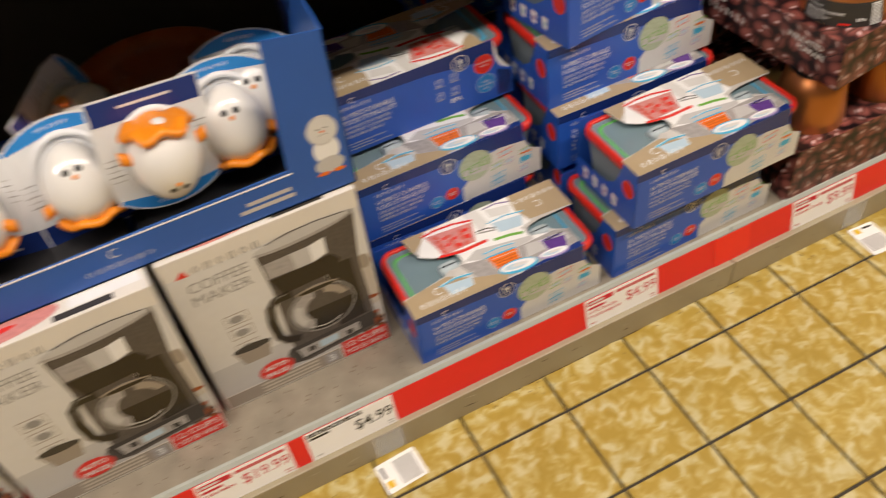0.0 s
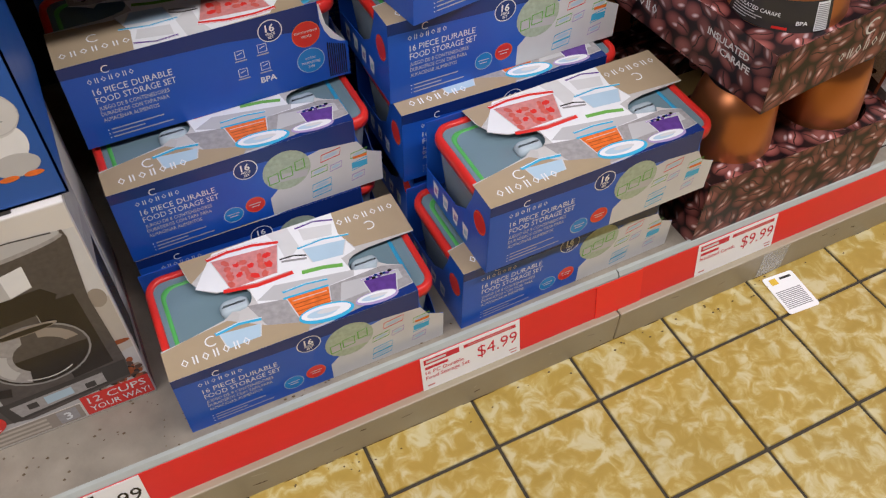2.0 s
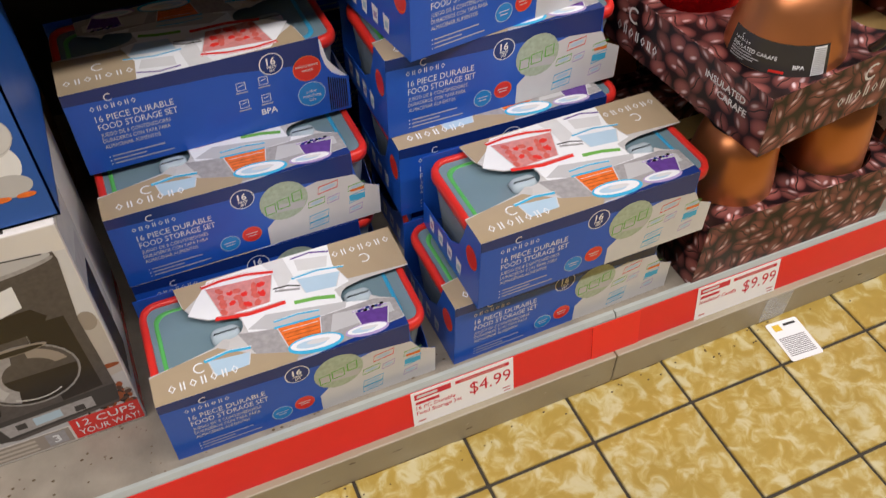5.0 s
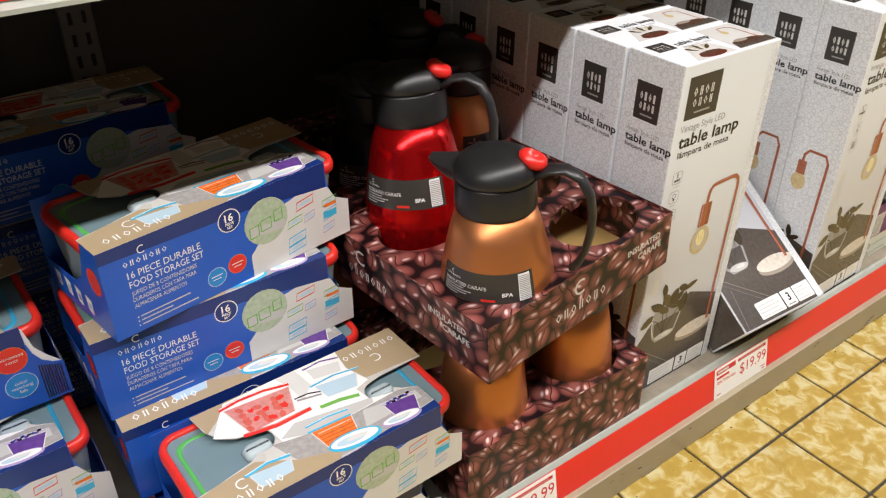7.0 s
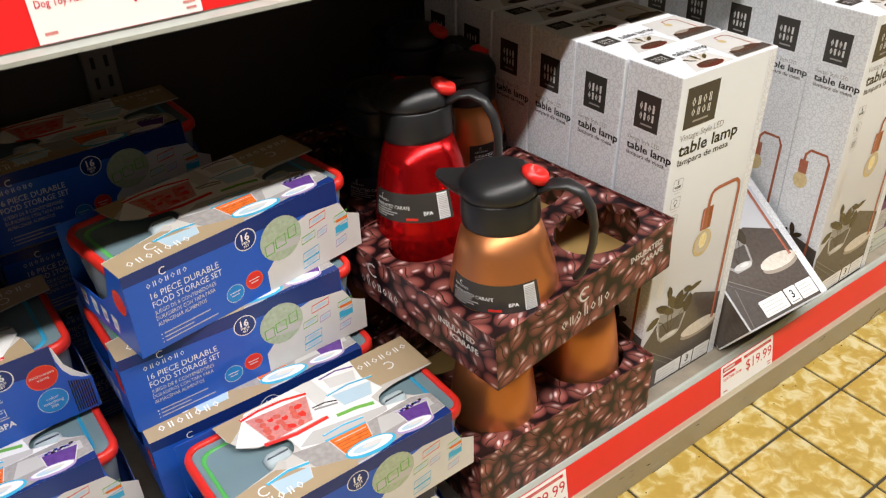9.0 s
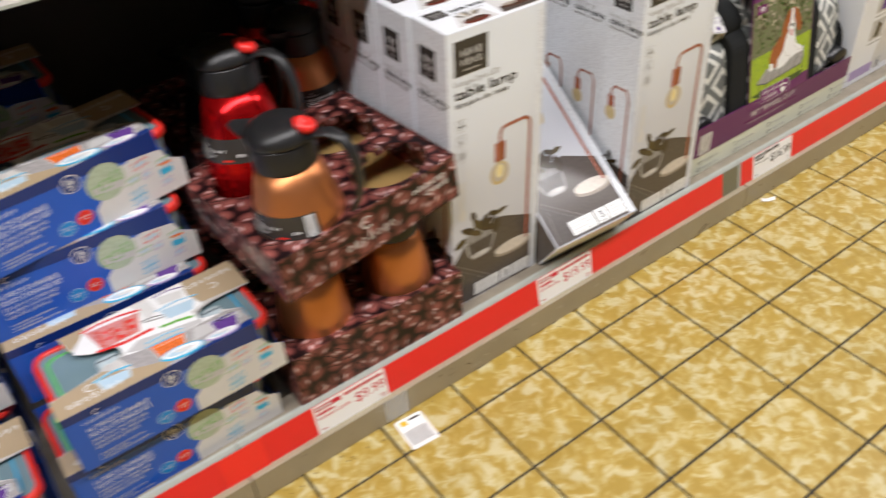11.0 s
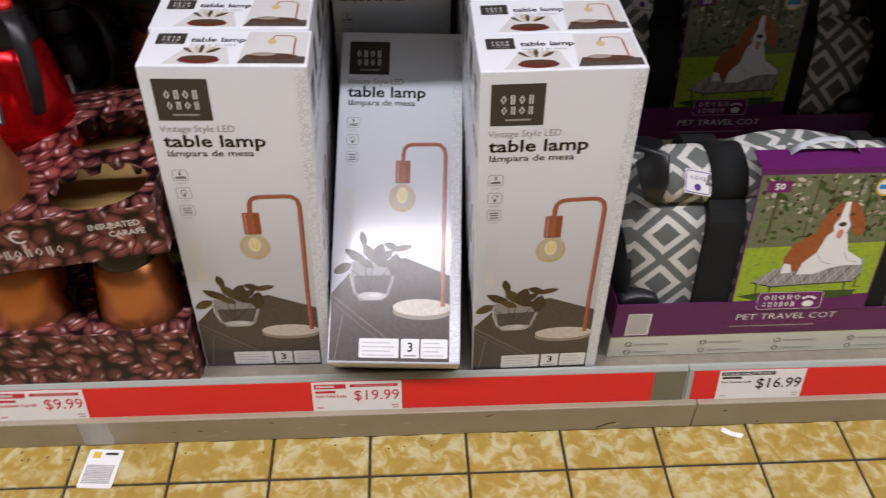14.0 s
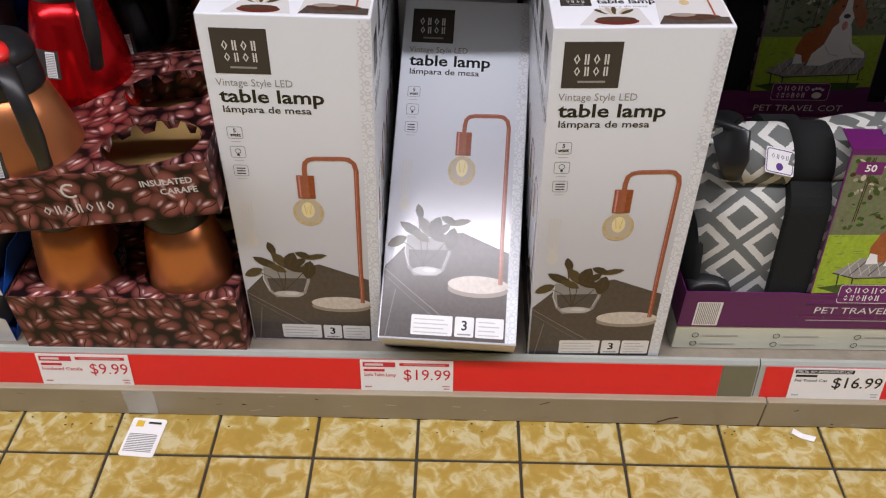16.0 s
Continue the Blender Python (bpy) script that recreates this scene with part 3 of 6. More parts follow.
def food_box(back=False):
    lab = "blue card sleeve round red-lidded food storage boxes"
    ob = thing("food_storage_box", lab + (", back side out" if back else ", picture side out"), "storage box", group="food storage boxes stacked on the shelf")
    t = 0.0008
    front = face_place((0, 0, 0), (1, 0, 0), (0, 0, 1))
    top = face_place((FW, FD, FH), (-1, 0, 0), (0, -1, 0)) if back else face_place((0, 0, FH), (1, 0, 0), (0, 1, 0))
    sleeve = part("sleeve", plate_bm(FRONT, front, t), M_BLUESLEEVE, ob, "blue printed card front")
    part("sleeve_back", plate_bm([(FW - u, v) for u, v in FRONT], face_place((FW, FD, 0), (-1, 0, 0), (0, 0, 1)), t), M_BLUESLEEVE, ob)
    part("sleeve_top", plate_bm(TOP, top, t), M_TOPCARD, ob, "printed card top with cut-outs")
    part("sleeve_bottom", box_bm(0.001, FW - 0.001, 0.001, FD - 0.001, 0, t), M_SLEEVEIN, ob)
    part("sleeve_end", plate_bm(END, face_place((t, 0, 0), (0, 1, 0), (0, 0, 1)), t), M_BLUESLEEVE, ob)
    part("sleeve_end", plate_bm([(u, min(v, 0.044)) for u, v in END if v <= 0.06], face_place((FW, 0, 0), (0, 1, 0), (0, 0, 1)), t), M_BLUESLEEVE, ob)
    body = []
    for z, g in ((0.003, 0.016), (0.010, 0.011), (0.086, 0.004), (0.090, 0.003)):
        body.append([(x, y, z) for x, y in rounded(0.002 + g, FW - 0.006 - g, 0.002 + g, FD - 0.003 - g, 0.020)])
    part("container", loft_bm(body), M_BODYCLEAR, ob, "cloudy clear plastic container", smooth=False)
    rim = []
    for g, z in ((0.0035, 0.088), (0.0012, 0.089), (0.0008, 0.096), (0.0030, 0.1015), (0.0085, 0.1015), (0.0100, 0.0985), (0.0100, 0.0950)):
        rim.append([(x, y, z) for x, y in rounded(g, FW - 0.004 - g, 0.001 + g, FD - 0.0015 - g, 0.024 - g)])
    lid = part("lid", loft_bm(rim, False), M_REDLID, ob, "red plastic lid rim", smooth=True)
    part("lid_window", loft_bm([[(x, y, z) for x, y in rounded(0.0095, FW - 0.0135, 0.0105, FD - 0.0110, 0.015)] for z in (0.0950, 0.0978)]), M_LIDWIN, lid, "clear grey lid centre")
    for g, m in ((0.016, M_GREENRIM), (0.040, M_CYANRIM)):
        ring = []
        for w, z in ((0, 0.0978), (0.0006, 0.0986), (0.0042, 0.0986), (0.0048, 0.0978)):
            x0, x1 = (g + w, 0.150 - w) if m is M_GREENRIM else (0.165 + w, FW - 0.028 - w)
            ring.append([(x, y, z) for x, y in rounded(x0, x1, 0.016 + w, FD - 0.020 - w, 0.016)])
        part("inner_lid", loft_bm(ring, False), m, lid, "rim of a smaller nested lid", smooth=True)
    for x, y in ((0.088, 0.070), (0.241, 0.064)):
        part("inner_container", loft_bm([[(px, py, z) for px, py in rounded(x - 0.017 + g, x + 0.017 - g, y - 0.011 + g, y + 0.011 - g, 0.007)] for z, g in ((0.0975, 0.0), (0.1010, 0.0008), (0.1055, 0.0030), (0.1062, 0.0055))]), M_KNOB, lid, "cloudy corner of a nested box", smooth=True)
    p = Print(front)
    food_front(p, back)
    p.finish(sleeve)
    p = Print(top)
    food_top(p)
    p.finish(ob)
    # red dot and little pictures on the left end, seen from outside
    p = Print(face_place((0, FD, 0), (0, -1, 0), (0, 0, 1)))
    p.disc("printed_dot", "red", FD - 0.020, 0.066, 0.0135, 0.0165, 1)
    p.ring("printed_dot", "orange", FD - 0.020, 0.066, 0.0135, 0.0008, 2)
    for k, c in enumerate(("paleblue", "lilac", "paleblue", "lilac")):
        u = FD - 0.050 - 0.025 * k
        p.poly("printed_picture", "white", [(u - 0.006, 0.012), (u + 0.004, 0.010), (u + 0.006, 0.030), (u - 0.008, 0.032)], 1)
        p.rect("printed_picture", c, u - 0.004, 0.016, u + 0.003, 0.024, 2)
    p.finish(ob)
    if back:
        p = Print(face_place((FW, 0, 0), (0, 1, 0), (0, 0, 1)))
        p.rect("barcode", "white", 0.004, 0.004, 0.060, 0.043, 0)
        for k in range(13):
            p.rect("barcode", "black", 0.008 + 0.0037 * k, 0.006, 0.0095 + 0.0037 * k + 0.0006 * (k % 3), 0.042, 1)
        p.finish(ob)
        part("end_flap", plate_bm([(0, 0), (0.030, 0), (0.030, 0.046), (0.018, 0.060), (0.008, 0.075), (0.002, FH - 0.004), (0, FH - 0.004)], face_place((FW - 0.032, 0.001, 0), (1, 0.02, 0), (0, 0, 1)), t), M_TAG, ob, "white flap with a barcode")
        p = Print(face_place((FW - 0.032, -0.0005, 0), (1, 0.0, 0), (0, 0, 1)))
        for k in range(9):
            p.rect("barcode", "black", 0.006 + 0.0026 * k, 0.004, 0.0073 + 0.0026 * k, 0.052 - 0.001 * k, 3)
        p.finish(ob)
    return ob


FOOD_Z = [DECK_Z + 0.0005 + k * (FH + 0.0008) for k in range(5)]
fb = food_box()
fb.matrix_basis = pose(-0.791, 0.117, FOOD_Z[0], 0, 0, -0.5)
FOOD_AT = [(-0.456, 0.112, 0, 1.0), (-0.433, 0.102, 1, 0.8), (-0.440, 0.282, 0, 0.5), (-0.456, 0.276, 1, -1.0), (-0.459, 0.300, 2, 0.5), (-0.434, 0.286, 3, 9.0),
           (-0.787, 0.292, 0, 0), (-0.788, 0.292, 1, 0.4), (-0.787, 0.455, 0, 0), (-0.787, 0.455, 1, 0), (-0.500, 0.598, 0, 0.4), (-0.505, 0.600, 1, 0.4), (-0.516, 0.602, 2, 1.2), (-0.520, 0.604, 3, 2.0)]
for x, y, k, rz in FOOD_AT:
    copy_thing(fb, pose(x, y, FOOD_Z[k], 0, 0, rz))
fbk = food_box(True)
fbk.matrix_basis = pose(-0.790, 0.372, FOOD_Z[2], 0, 0, 0.6)

# ---- boxed table lamps ----
LW, LD, LH, LT = 0.192, 0.0875, 0.522, 0.512


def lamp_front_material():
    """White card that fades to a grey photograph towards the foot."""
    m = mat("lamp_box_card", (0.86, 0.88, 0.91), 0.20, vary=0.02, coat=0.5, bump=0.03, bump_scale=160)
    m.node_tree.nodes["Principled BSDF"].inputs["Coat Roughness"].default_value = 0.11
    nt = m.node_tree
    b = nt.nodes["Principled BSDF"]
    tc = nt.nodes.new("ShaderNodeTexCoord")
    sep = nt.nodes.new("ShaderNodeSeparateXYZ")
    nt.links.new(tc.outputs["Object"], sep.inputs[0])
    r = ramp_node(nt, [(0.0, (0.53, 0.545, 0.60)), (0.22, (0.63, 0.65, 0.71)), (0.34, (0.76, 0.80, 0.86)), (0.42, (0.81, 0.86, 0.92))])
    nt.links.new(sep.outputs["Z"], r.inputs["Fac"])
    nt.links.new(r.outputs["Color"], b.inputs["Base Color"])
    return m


def lamp_side_material():
    """White card with a fine grey floral pattern."""
    m = mat("lamp_box_side", (0.74, 0.74, 0.73), 0.3, vary=0.02)
    nt = m.node_tree
    b = nt.nodes["Principled BSDF"]
    tc = nt.nodes.new("ShaderNodeTexCoord")
    v = nt.nodes.new("ShaderNodeTexVoronoi")
    v.inputs["Scale"].default_value, v.inputs["Randomness"].default_value = 120, 0.5
    w = nt.nodes.new("ShaderNodeMath")
    w.operation = "MULTIPLY"
    w.inputs[1].default_value = 900
    s = nt.nodes.new("ShaderNodeMath")
    s.operation = "SINE"
    nt.links.new(tc.outputs["Object"], v.inputs["Vector"])
    nt.links.new(v.outputs["Distance"], w.inputs[0])
    w.inputs[1].default_value = 14
    nt.links.new(w.outputs[0], s.inputs[0])
    r = ramp_node(nt, [(0.35, (0.78, 0.81, 0.85)), (0.75, (0.64, 0.66, 0.70))])
    nt.links.new(s.outputs[0], r.inputs["Fac"])
    nt.links.new(r.outputs["Color"], b.inputs["Base Color"])
    return m


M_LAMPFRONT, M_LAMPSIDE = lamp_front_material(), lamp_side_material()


def lamp_logo(p, u0, v0, w, h):
    p.rect("brand_patch", "charcoal", u0, v0, u0 + w, v0 + h, 1)
    p.bars("brand_patch", "offwhite", u0 + w * 0.18, u0 + w * 0.80, v0 + h * 0.52, h * 0.22, 4, 2, 0, 0.35)
    p.bars("brand_patch", "offwhite", u0 + w * 0.20, u0 + w * 0.80, v0 + h * 0.27, h * 0.20, 4, 2, 0, 0.35)
    p.rect("brand_patch", "grey", u0 + w * 0.28, v0 + h * 0.12, u0 + w * 0.76, v0 + h * 0.165, 2)


def lamp_words(p, u, v, k):
    p.text("printed_lettering", "grey", "Vintage Style LED", u, v, 0.0135 * k, 1, width=0.088 * k)
    p.text("printed_lettering", "black", "table lamp", u + 0.001 * k, v - 0.0215 * k, 0.0245 * k, 1, width=0.122 * k, bold=1)
    p.text("printed_lettering", "charcoal", "lámpara de mesa", u + 0.003 * k, v - 0.0355 * k, 0.0130 * k, 1, width=0.104 * k, bold=0.6)


def leaf_shape(p, name, color, u, v, a, b, turn, layer):
    """A pointed leaf with a pale rib."""
    c, s = math.cos(radians(turn)), math.sin(radians(turn))
    pts = [(1, 0), (0.72, 0.55), (0.25, 0.95), (-0.35, 0.85), (-0.8, 0.4), (-1, 0), (-0.75, -0.5), (-0.2, -0.9), (0.4, -0.8), (0.8, -0.35)]
    p.poly(name, color, [(u + a * x * c - b * y * s, v + a * x * s + b * y * c) for x, y in pts], layer)
    p.line(name, "moss", [(u - a * 0.8 * c, v - a * 0.8 * s), (u + a * 0.8 * c, v + a * 0.8 * s)], 0.0006, layer + 1)


def lamp_picture(p):
    """The photograph: copper lamp on a dark table beside leaves in a glass."""
    p.poly("printed_table", "table", [(0.0022, 0.003), (0.176, 0.003), (0.176, 0.130), (0.109, 0.157), (0.034, 0.140), (0.0022, 0.102)], 0)
    p.poly("printed_table", "machine", [(0.0022, 0.003), (0.100, 0.003), (0.088, 0.030), (0.0022, 0.092)], 0)
    p.line("printed_table", "tableline", [(0.0022, 0.099), (0.045, 0.066), (0.096, 0.028)], 0.0013, 1)
    p.line("printed_table", "tableline", [(0.0022, 0.090), (0.042, 0.058), (0.088, 0.024)], 0.0006, 1)
    p.line("printed_table", "tableline", [(0.010, 0.004), (0.020, 0.070)], 0.0012, 1)
    for k in range(4):
        p.line("printed_chair", "offwhite", [(0.0165 + 0.0042 * k, 0.262), (0.0150 + 0.0042 * k, 0.215), (0.020 + 0.0020 * k, 0.206)], 0.0022, 0)
    p.disc("printed_chair", "offwhite", 0.023, 0.196, 0.008, 0.012, 0)
    # base, stem, socket, bulb
    p.disc("printed_lamp", "taupe", 0.1350, 0.0755, 0.0425, 0.0115, 2)
    p.disc("printed_lamp", "marble", 0.1350, 0.0825, 0.0425, 0.0125, 3)
    arm = [(0.1660, 0.084), (0.1655, 0.160), (0.1668, 0.318), (0.1645, 0.3285), (0.1580, 0.3345), (0.1500, 0.3355), (0.1160, 0.3345), (0.1085, 0.3325), (0.1040, 0.3275), (0.1025, 0.3190), (0.1020, 0.3050)]
    p.line("printed_lamp", "copper", arm, 0.0062, 4)
    p.line("printed_lamp", "pink", [(a - 0.0010, b) for a, b in arm[:3]], 0.0008, 5)
    p.line("printed_lamp", "russet", [(a + 0.0022, b) for a, b in arm[:3]], 0.0013, 5)
    p.line("printed_lamp", "pink", [(0.113, 0.3362), (0.152, 0.3372)], 0.0008, 5)
    p.rect("printed_lamp", "copper", 0.0910, 0.272, 0.1135, 0.3085, 5, 0.0012)
    p.rect("printed_lamp", "russet", 0.1060, 0.273, 0.1128, 0.3078, 6)
    p.rect("printed_lamp", "pink", 0.0935, 0.274, 0.0955, 0.307, 6)
    p.disc("printed_bulb", "bulb", 0.1020, 0.2490, 0.0200, 0.0225, 4)
    p.disc("printed_bulb", "sand", 0.1020, 0.2500, 0.0160, 0.0180, 5)
    p.disc("printed_bulb", "glow", 0.1020, 0.2530, 0.0085, 0.0130, 6)
    p.line("printed_bulb", "yellow", [(0.0975, 0.262), (0.0995, 0.246), (0.1020, 0.258), (0.1045, 0.246), (0.1065, 0.262)], 0.0009, 7)
    # glass and leaves
    p.poly("printed_glass", "grey", [(0.031, 0.151), (0.092, 0.153), (0.094, 0.125), (0.086, 0.100), (0.076, 0.092), (0.044, 0.091), (0.034, 0.102), (0.028, 0.125)], 2)
    p.poly("printed_glass", "machine", [(0.034, 0.128), (0.090, 0.130), (0.083, 0.104), (0.072, 0.097), (0.046, 0.097), (0.037, 0.106)], 3)
    p.disc("printed_glass", "lightgrey", 0.062, 0.0985, 0.021, 0.0060, 4)
    p.disc("printed_glass", "offwhite", 0.066, 0.0995, 0.010, 0.0030, 5)
    p.line("printed_glass", "offwhite", [(0.031, 0.150), (0.062, 0.147), (0.092, 0.152)], 0.0010, 4)
    p.line("printed_glass", "offwhite", [(0.030, 0.146), (0.029, 0.124), (0.036, 0.104)], 0.0014, 4)
    p.line("printed_glass", "lightgrey", [(0.090, 0.146), (0.091, 0.124), (0.084, 0.106)], 0.0010, 4)
    for a, b in ((0.044, 0.180), (0.060, 0.150), (0.095, 0.155), (0.020, 0.142)):
        p.line("printed_plant", "leaf", [(0.056, 0.104), ((0.056 + a) / 2 + 0.002, 0.130), (a, b)], 0.0011, 5)
    for a, b, ru, rv, t in ((0.017, 0.139, 0.0150, 0.0080, 28), (0.046, 0.184, 0.0125, 0.0060, 105), (0.036, 0.158, 0.0200, 0.0075, 150), (0.056, 0.163, 0.0170, 0.0085, 125), (0.070, 0.163, 0.0160, 0.0100, 70),
                            (0.094, 0.146, 0.0175, 0.0105, 80), (0.104, 0.171, 0.0170, 0.0052, 12), (0.088, 0.174, 0.0115, 0.0060, 160), (0.076, 0.148, 0.0170, 0.0070, -15), (0.050, 0.148, 0.0150, 0.0065, -30), (0.082, 0.160, 0.0120, 0.0060, 40)):
        leaf_shape(p, "printed_plant", "leaf" if (a * 1000) % 3 < 1.6 else "moss", a, b, ru, rv, t, 6)


def lamp_box():
    ob = thing("table_lamp_box", "tall white card lamp box with copper lamp picture", "box", group="table lamp boxes on the shelf")
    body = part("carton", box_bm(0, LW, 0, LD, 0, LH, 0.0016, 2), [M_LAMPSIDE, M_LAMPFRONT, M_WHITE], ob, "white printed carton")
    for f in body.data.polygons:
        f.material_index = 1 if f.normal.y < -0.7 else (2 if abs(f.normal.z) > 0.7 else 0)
    p = Print(face_place((0, 0, 0), (1, 0, 0), (0, 0, 1)))
    lamp_picture(p)
    p.rect("printed_border", M_LAMPSIDE, 0.1765, 0.003, LW - 0.001, LH - 0.003, 0)
    lamp_logo(p, 0.0135, LT - 0.0625, 0.063, 0.056)
    lamp_words(p, 0.0115, LT - 0.0785, 1.0)
    for k, v in enumerate((LT - 0.151, LT - 0.179, LT - 0.207)):
        p.line("printed_icon:%d" % k, "grey", rounded(0.0145, 0.0325, v, v + 0.0165, 0.0025, 3), 0.0007, 1, True)
        if k == 0:
            p.text("printed_icon:%d" % k, "black", "5", 0.0235, v + 0.0088, 0.0075, 1, bold=1, align="c")
            p.text("printed_icon:%d" % k, "black", "watt", 0.0235, v + 0.0030, 0.0072, 1, bold=1, align="c")
        elif k == 1:
            p.ring("printed_icon:%d" % k, "charcoal", 0.0235, v + 0.0095, 0.0034, 0.0007, 1)
            p.rect("printed_icon:%d" % k, "charcoal", 0.0220, v + 0.0025, 0.0250, v + 0.0055, 1)
        else:
            for j in range(3):
                p.rect("printed_icon:%d" % k, "charcoal", 0.0180, v + 0.0030 + 0.004 * j, 0.0290, v + 0.0045 + 0.004 * j, 1)
        p.rect("printed_icon:%d" % k, "lightgrey", 0.0175, v - 0.0050, 0.0295, v - 0.0040, 1)
    for u0, u1 in ((0.235, 0.535), (0.552, 0.690), (0.702, 0.905)):
        p.rect("printed_label:%d" % (u0 * 100), "white", u0 * LW, 0.0080, u1 * LW, 0.0360, 5, 0.002)
        if u1 - u0 < 0.2:
            p.text("printed_label:%d" % (u0 * 100), "black", "3", (u0 + u1) / 2 * LW, 0.0175, 0.0190, 6, bold=1, align="c")
            p.rect("printed_label:%d" % (u0 * 100), "grey", u0 * LW + 0.004, 0.0105, u1 * LW - 0.004, 0.0125, 6)
        else:
            for j in range(4):
                p.rect("printed_label:%d" % (u0 * 100), "lightgrey", u0 * LW + 0.004, 0.0110 + 0.006 * j, u1 * LW - 0.006 - 0.006 * (j % 2), 0.0125 + 0.006 * j, 6)
    p.finish(ob)
    for o, u in (((0, LD, 0), (0, -1, 0)), ((LW, 0, 0), (0, 1, 0))):
        p = Print(face_place(o, u, (0, 0, 1)))
        lamp_logo(p, 0.020, LT - 0.075, 0.040, 0.050)
        lamp_words(p, 0.012, LT - 0.094, 0.62)
        p.poly("printed_picture", "table", [(0.002, 0.003), (LD - 0.002, 0.003), (LD - 0.002, 0.118), (0.035, 0.130), (0.002, 0.105)], 0)
        arm = [(0.066, 0.085), (0.070, 0.278), (0.064, 0.290), (0.036, 0.290), (0.029, 0.281), (0.028, 0.268)]
        p.line("printed_picture", "copper", arm, 0.0045, 3)
        p.rect("printed_picture", "copper", 0.021, 0.246, 0.036, 0.270, 4)
        p.disc("printed_picture", "bulb", 0.028, 0.233, 0.0125, 0.0150, 3)
        p.disc("printed_picture", "marble", 0.057, 0.082, 0.026, 0.010, 2)
        for a, b, ru, rv, t in ((0.020, 0.128, 0.011, 0.005, 60), (0.034, 0.140, 0.012, 0.005, 100), (0.045, 0.132, 0.010, 0.0045, 30), (0.013, 0.112, 0.010, 0.004, 120), (0.030, 0.120, 0.010, 0.005, 70)):
            p.disc("printed_picture", "leaf", a, b, ru, rv, 4, t, 10)
        p.disc("printed_picture", "grey", 0.024, 0.098, 0.016, 0.016, 2)
        p.finish(ob)
    p = Print(face_place((0, 0, LH), (1, 0, 0), (0, 1, 0)))
    lamp_logo(p, 0.012, 0.050, 0.034, 0.026)
    p.text("printed_lettering", "black", "table lamp", 0.052, 0.056, 0.0150, 1, width=0.064, bold=1)
    p.text("printed_lettering", "grey", "lámpara de mesa", 0.054, 0.046, 0.0080, 1, width=0.052)
    p.poly("printed_picture", "offwhite", [(0.028, 0.004), (0.104, 0.004), (0.096, 0.044), (0.050, 0.044)], 0)
    p.disc("printed_picture", "maroon", 0.068, 0.013, 0.024, 0.0085, 2)
    p.disc("printed_picture", "brown", 0.068, 0.018, 0.021, 0.0055, 3)
    for k in range(7):
        a = -50 + 17 * k
        p.disc("printed_picture", ("moss", "offwhite", "sand")[k % 3], 0.068 + 0.018 * math.sin(radians(a)), 0.030 + 0.008 * math.cos(radians(a)), 0.0095, 0.003, 4, 90 - a, 9)
    p.poly("printed_picture", "offwhite", [(0.112, 0.004), (LW - 0.003, 0.004), (LW - 0.003, 0.082), (0.118, 0.082)], 0)
    p.poly("printed_picture", "table", [(0.112, 0.006), (LW - 0.004, 0.006), (LW - 0.004, 0.022), (0.120, 0.026)], 1)
    p.disc("printed_picture", "brown", 0.150, 0.022, 0.030, 0.0075, 2)
    p.disc("printed_picture", "taupe", 0.140, 0.027, 0.014, 0.0045, 3)
    p.line("printed_picture", "copper", [(0.174, 0.024), (0.174, 0.066), (0.168, 0.072), (0.150, 0.072), (0.147, 0.064)], 0.0022, 3)
    p.disc("printed_picture", "bulb", 0.147, 0.057, 0.0055, 0.0065, 3)
    p.finish(ob)
    return ob


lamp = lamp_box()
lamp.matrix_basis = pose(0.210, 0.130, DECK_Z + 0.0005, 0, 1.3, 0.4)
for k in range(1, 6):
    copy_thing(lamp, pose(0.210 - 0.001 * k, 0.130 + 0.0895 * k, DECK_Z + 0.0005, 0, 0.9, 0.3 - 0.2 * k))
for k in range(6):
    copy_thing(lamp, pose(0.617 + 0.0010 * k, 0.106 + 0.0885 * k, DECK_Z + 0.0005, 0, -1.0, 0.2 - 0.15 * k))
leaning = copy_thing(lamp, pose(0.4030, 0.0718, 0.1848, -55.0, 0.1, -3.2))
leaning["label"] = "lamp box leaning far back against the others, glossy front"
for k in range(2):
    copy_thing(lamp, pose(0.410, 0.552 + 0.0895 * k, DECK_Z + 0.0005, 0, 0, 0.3))

